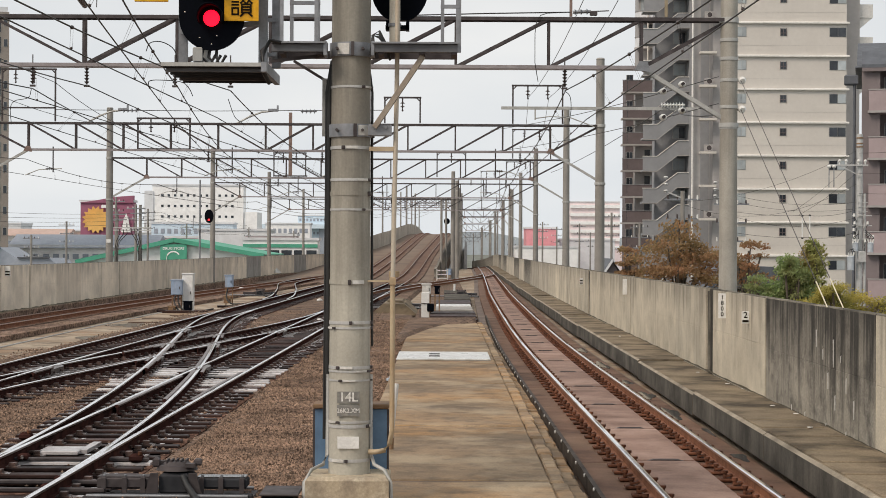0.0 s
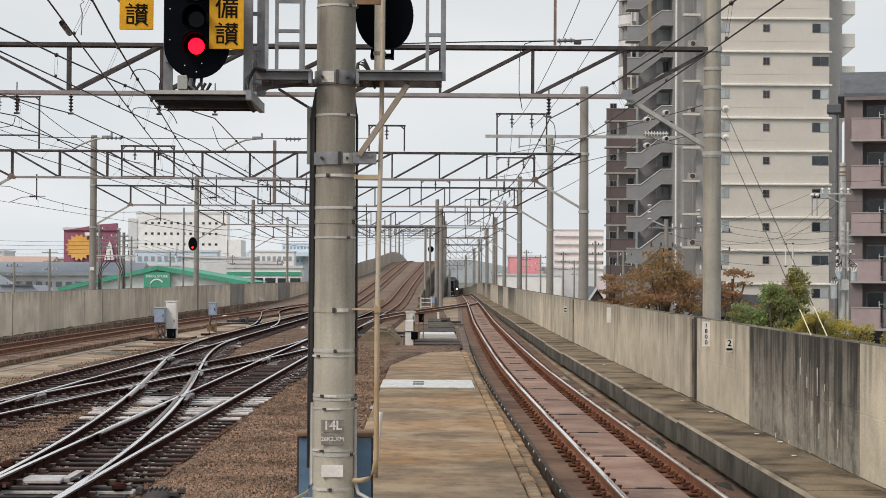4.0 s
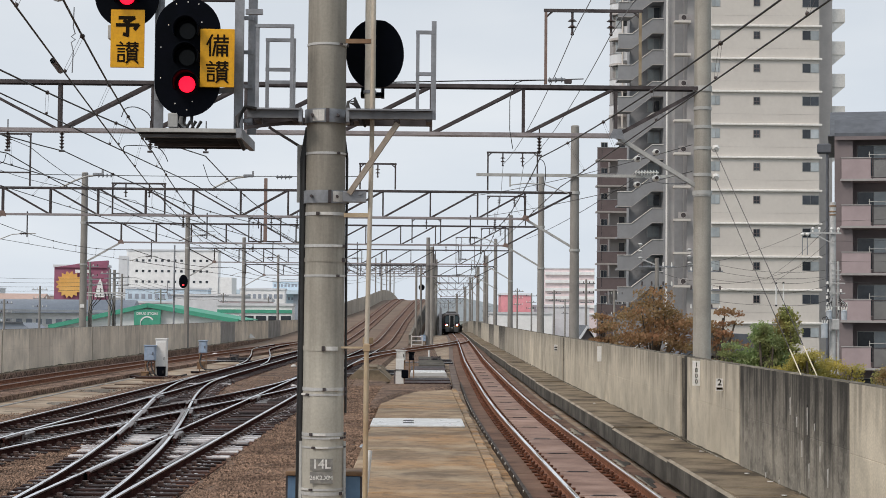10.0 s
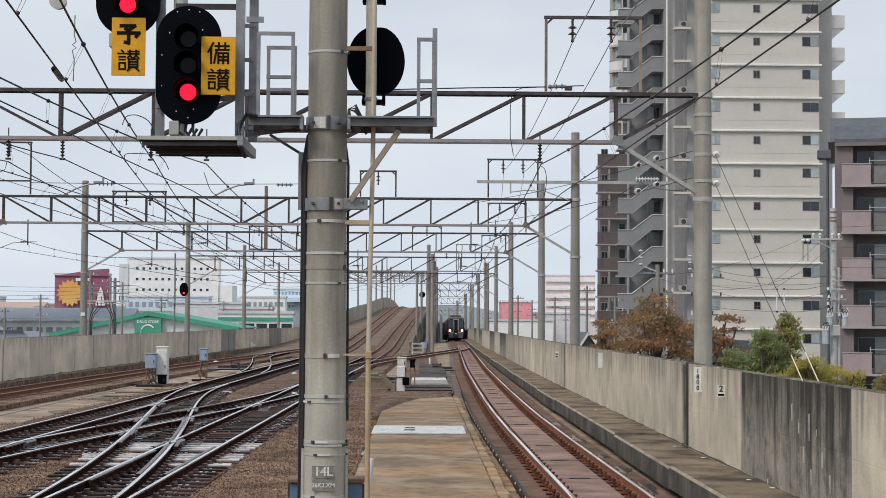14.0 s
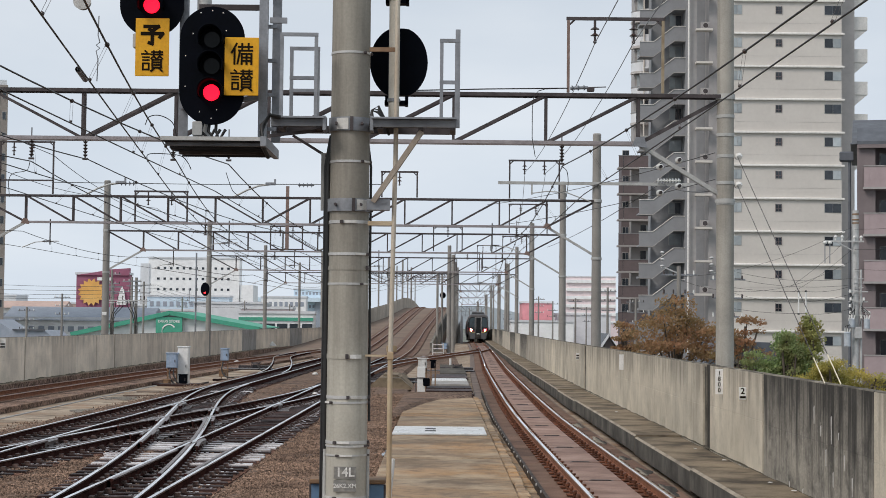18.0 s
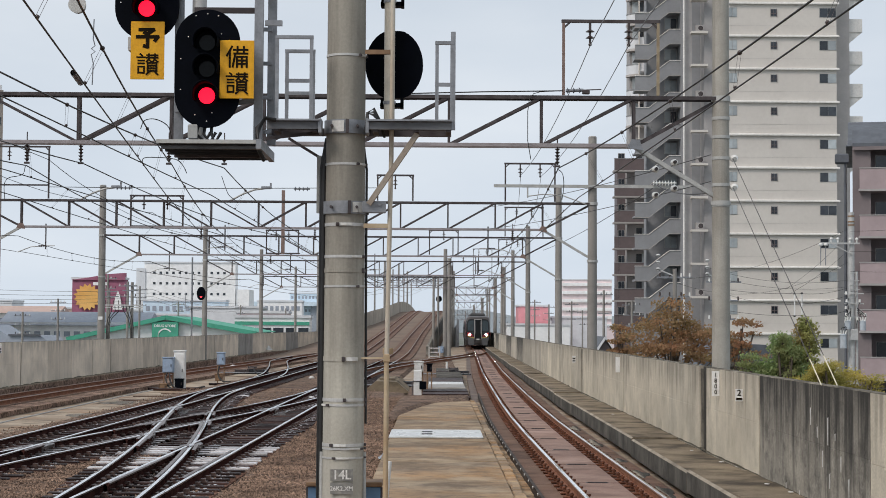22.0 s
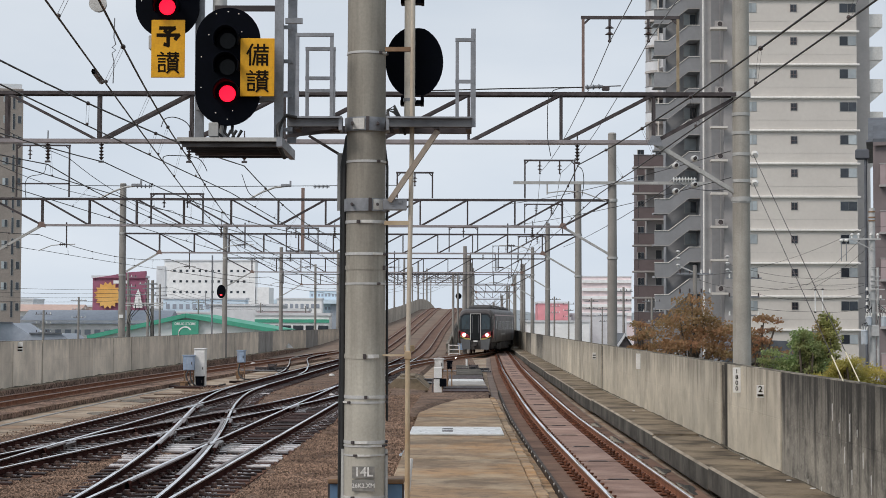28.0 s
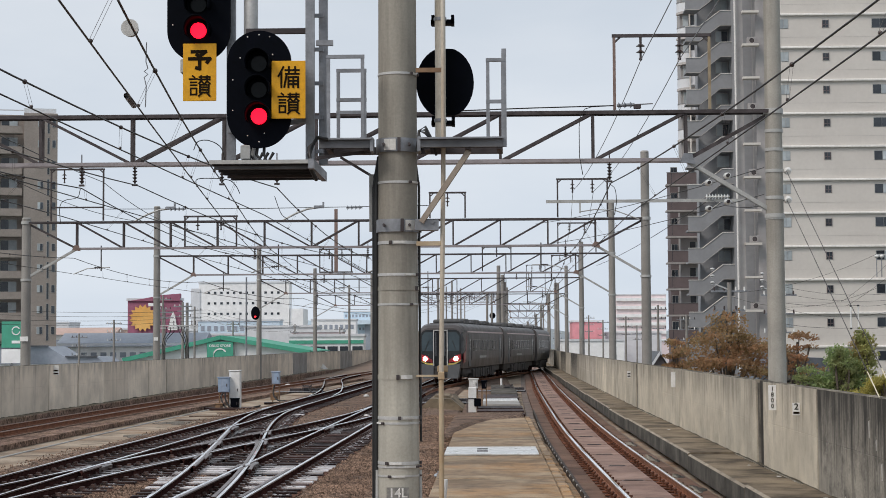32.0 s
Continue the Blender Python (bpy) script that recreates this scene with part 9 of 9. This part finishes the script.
def train_car(lead):
    t = thing("train_car", "dark grey diesel express car with red and gold cab front" if lead else "dark grey diesel express car with strip windows", "train car", group="cars of the train")
    W, ZS, ZR = 1.385, 0.92, 3.62
    F0 = -10.4
    s = Solid()
    rings = []
    stations = [(F0, 0.90, 0.30), (F0 + 0.25, 0.965, 0.12), (F0 + 0.8, 1.0, 0.02), (F0 + 1.5, 1.0, 0.0), (10.4, 1.0, 0.0)] if lead else [(F0, 1, 0), (10.4, 1, 0)]
    for yy, ww, dz in stations:
        rings.append([(x * ww, yy, z - (dz if z > 2.6 else 0)) for x, z in car_section(W, ZS, ZR, 0.55)])
    loft(s, rings)
    part("body", s, CAR_SIDE, t)
    if lead:
        cab = Solid()
        loft(cab, [[(x * ww * 1.006, yy - 0.006, (z if z < 2.6 else z - dz) + (0.008 if z > 2 else 0)) for x, z in car_section(W, 1.05, ZR - 0.10, 0.5)] for yy, ww, dz in stations[:3]])
        part("cab_mask", cab, CAR_FRONT, t, "black glossy cab front")
    part("roof", Solid().prism([(-0.95, ZR - 0.06), (0.95, ZR - 0.06), (0.85, ZR + 0.03), (-0.85, ZR + 0.03)], F0 + (1.4 if lead else 0.1), 10.3), CAR_ROOF, t)
    for sx in (-1, 1):
        part("roof_line", Solid().box((sx * (W - 0.025), 0.8, ZR - 0.50), (0.09, 18.6, 0.09)), PALE_LINE, t)
    for yy, L, h in ((-7.2, 1.7, 0.26), (-4.6, 1.8, 0.34), (-2.0, 1.6, 0.22), (0.6, 1.9, 0.34), (3.4, 1.8, 0.26), (5.9, 1.7, 0.32), (8.3, 1.4, 0.22)):
        part("roof_unit", Solid().box((0, yy, ZR + h / 2), (1.65, L, h), bevel=0.08), CAR_ROOF, t)
    part("underframe", Solid().box((0, 0, 0.72), (2.4, 19.0, 0.36)), CAR_UNDER, t)
    for k in range(9):
        for sx in (-1, 1):
            yy = -4.9 + 1.22 * k
            part("equipment_box", Solid().box((sx * 0.95, yy, 0.55), (0.7, 1.0 - 0.2 * (k % 2), 0.5 + 0.08 * (k % 3)), bevel=0.03), CAR_UNDER, t)
    for yb in (-7.2, 7.2):
        bg = part("bogie", Solid().box((0, yb, 0.55), (2.1, 2.6, 0.2)).box((-0.98, yb, 0.5), (0.12, 2.9, 0.24)).box((0.98, yb, 0.5), (0.12, 2.9, 0.24)), CAR_UNDER, t)
        for dy in (-1.05, 1.05):
            wh = Solid()
            for sx in (-1, 1):
                wh.cyl((sx * 0.50, yb + dy, 0.43), (sx * 0.63, yb + dy, 0.43), 0.43, n=20)
            wh.cyl((-0.6, yb + dy, 0.43), (0.6, yb + dy, 0.43), 0.08, n=8)
            part("wheelset", wh, RUST_DARK, bg)
    # side windows in a dark strip, doors at both ends
    for sx in (-1, 1):
        part("window_strip", Solid().box((sx * (W + 0.004), 0.4, 2.28), (0.02, 12.6, 0.72)), CAR_FRONT, t)
        for k in range(9):
            part("side_window", Solid().box((sx * (W + 0.014), -5.1 + 1.38 * k, 2.28), (0.016, 1.05, 0.64)), CAR_DIM_GLASS, t)
        for yd in (-7.6, 8.4):
            d = part("side_door", Solid().box((sx * (W + 0.002), yd, 1.98), (0.03, 0.95, 1.95)), CAR_SKIRT, t)
            part("door_window", Solid().box((sx * (W + 0.012), yd, 2.35), (0.03, 0.45, 0.8)), CAR_GLASS, d)
            part("grab_rail", Solid().box((sx * (W + 0.03), yd + 0.62, 2.0), (0.03, 0.04, 1.2)), STEEL_DARK, d)
        part("name_bars", Solid().box((sx * (W + 0.012), -1.2, 1.55), (0.02, 3.4, 0.14)), GALV_LIGHT, t, "unreadable pale lettering bars")
    if lead:
        yf = F0 - 0.012
        part("front_mask", Solid().prism([(-1.18, 1.35), (1.18, 1.35), (1.2, 2.9), (0.95, 3.18), (-0.95, 3.18), (-1.2, 2.9)], yf - 0.02, yf + 0.05), CAR_FRONT, t, "black glossy front mask")
        for sx in (-1, 1):
            part("windscreen", Solid().prism([(sx * 0.46, 1.95), (sx * 1.13, 1.95), (sx * 1.14, 2.85), (sx * 0.95, 3.08), (sx * 0.46, 3.1)], yf - 0.035, yf), CAR_GLASS, t)
            part("red_cheek", Solid().prism([(sx * 0.50, 1.26), (sx * 1.22, 1.36), (sx * 1.24, 1.80), (sx * 0.9, 1.68), (sx * 0.50, 1.42)], yf - 0.05, yf + 0.1), CAR_RED, t, "deep red cab corner")
            part("side_flash", Solid().prism([(F0 + 0.1, 1.25), (F0 + 0.9, 1.3), (F0 + 1.5, 2.9), (F0 + 0.9, 2.0), (F0 + 0.1, 1.75)], sx * (W * 0.985), sx * (W + 0.012), "x"), CAR_RED, t, "deep red cab flash")
            part("gold_stripe", Solid().prism([(sx * 0.46, 1.10), (sx * 0.8, 1.14), (sx * 1.24, 1.36), (sx * 1.24, 1.42), (sx * 0.8, 1.24), (sx * 0.46, 1.22)], yf - 0.07, yf + 0.1), CAR_GOLD, t, "yellow-gold stripe")
            part("headlight", Solid().cyl((sx * 0.93, yf - 0.09, 1.5), (sx * 0.93, yf, 1.5), 0.125, n=16), HEADLIGHT, t, "glowing warm headlight")
            part("windscreen_wiper", Solid().beam((sx * 0.95, yf - 0.05, 1.97), (sx * 0.7, yf - 0.05, 2.6), 0.02, 0.025), RUBBER, t)
            part("front_skirt", Solid().prism([(sx * 0.42, 0.32), (sx * 1.05, 0.32), (sx * 1.2, 1.2), (sx * 0.42, 1.1)], yf - 0.12, yf + 0.5), CAR_SKIRT, t)
        door = part("gangway_door", Solid().box((0, yf - 0.03, 2.15), (0.74, 0.12, 2.05), bevel=0.03), CAR_DOOR, t)
        part("door_frame", Solid().box((-0.41, yf - 0.07, 2.15), (0.05, 0.1, 2.15)).box((0.41, yf - 0.07, 2.15), (0.05, 0.1, 2.15)).box((0, yf - 0.07, 3.2), (0.87, 0.1, 0.05)), GALV_PALE, door)
        part("door_window", Solid().box((0, yf - 0.1, 2.35), (0.5, 0.02, 1.35)), CAR_DOOR, door)
        part("door_inner_frame", Solid().box((-0.27, yf - 0.105, 2.35), (0.03, 0.02, 1.4)).box((0.27, yf - 0.105, 2.35), (0.03, 0.02, 1.4)), GALV, door)
        part("coupler", Solid().box((0, yf - 0.15, 0.72), (0.3, 0.6, 0.3), bevel=0.04).cyl((0, yf - 0.5, 0.72), (0, yf - 0.2, 0.72), 0.12, n=10), CAR_UNDER, t)
        part("front_beam", Solid().box((0, yf + 0.1, 0.62), (0.9, 0.3, 0.6)), CAR_UNDER, t)
        part("plate_bars", Solid().box((0.0, yf - 0.12, 1.0), (0.34, 0.02, 0.1)), WHITE, t)
    return t


TRAIN_CARS = [train_car(True), train_car(False), train_car(False)]


def route_x(y):
    """The line that the train follows: slab track, crossover, yard track."""
    return T2_X(y) if y < 90 else XC_X(y) if y < 172 else T3_X(y)


def motions():
    """The train rolls in at an even pace and swings over the crossover."""
    for i, car in enumerate(TRAIN_CARS):
        rows = []
        for q in range(0, 65):
            t = q * 0.5
            y = 101.5 + 8.87 * (32 - t) + 21.3 * i
            a, b = y + 3.2, y + 17.6
            pa, pb = Vector((route_x(a), a, T3_Z(a))), Vector((route_x(b), b, T3_Z(b)))
            d = pb - pa
            mid = (pa + pb) / 2
            rows.append((t, Matrix.Translation(mid) @ pose(0, 0, 0, math.degrees(math.atan2(d.z, d.y)), 0, -math.degrees(math.atan2(d.x, d.y)))))
        walk(car, rows)


motions()
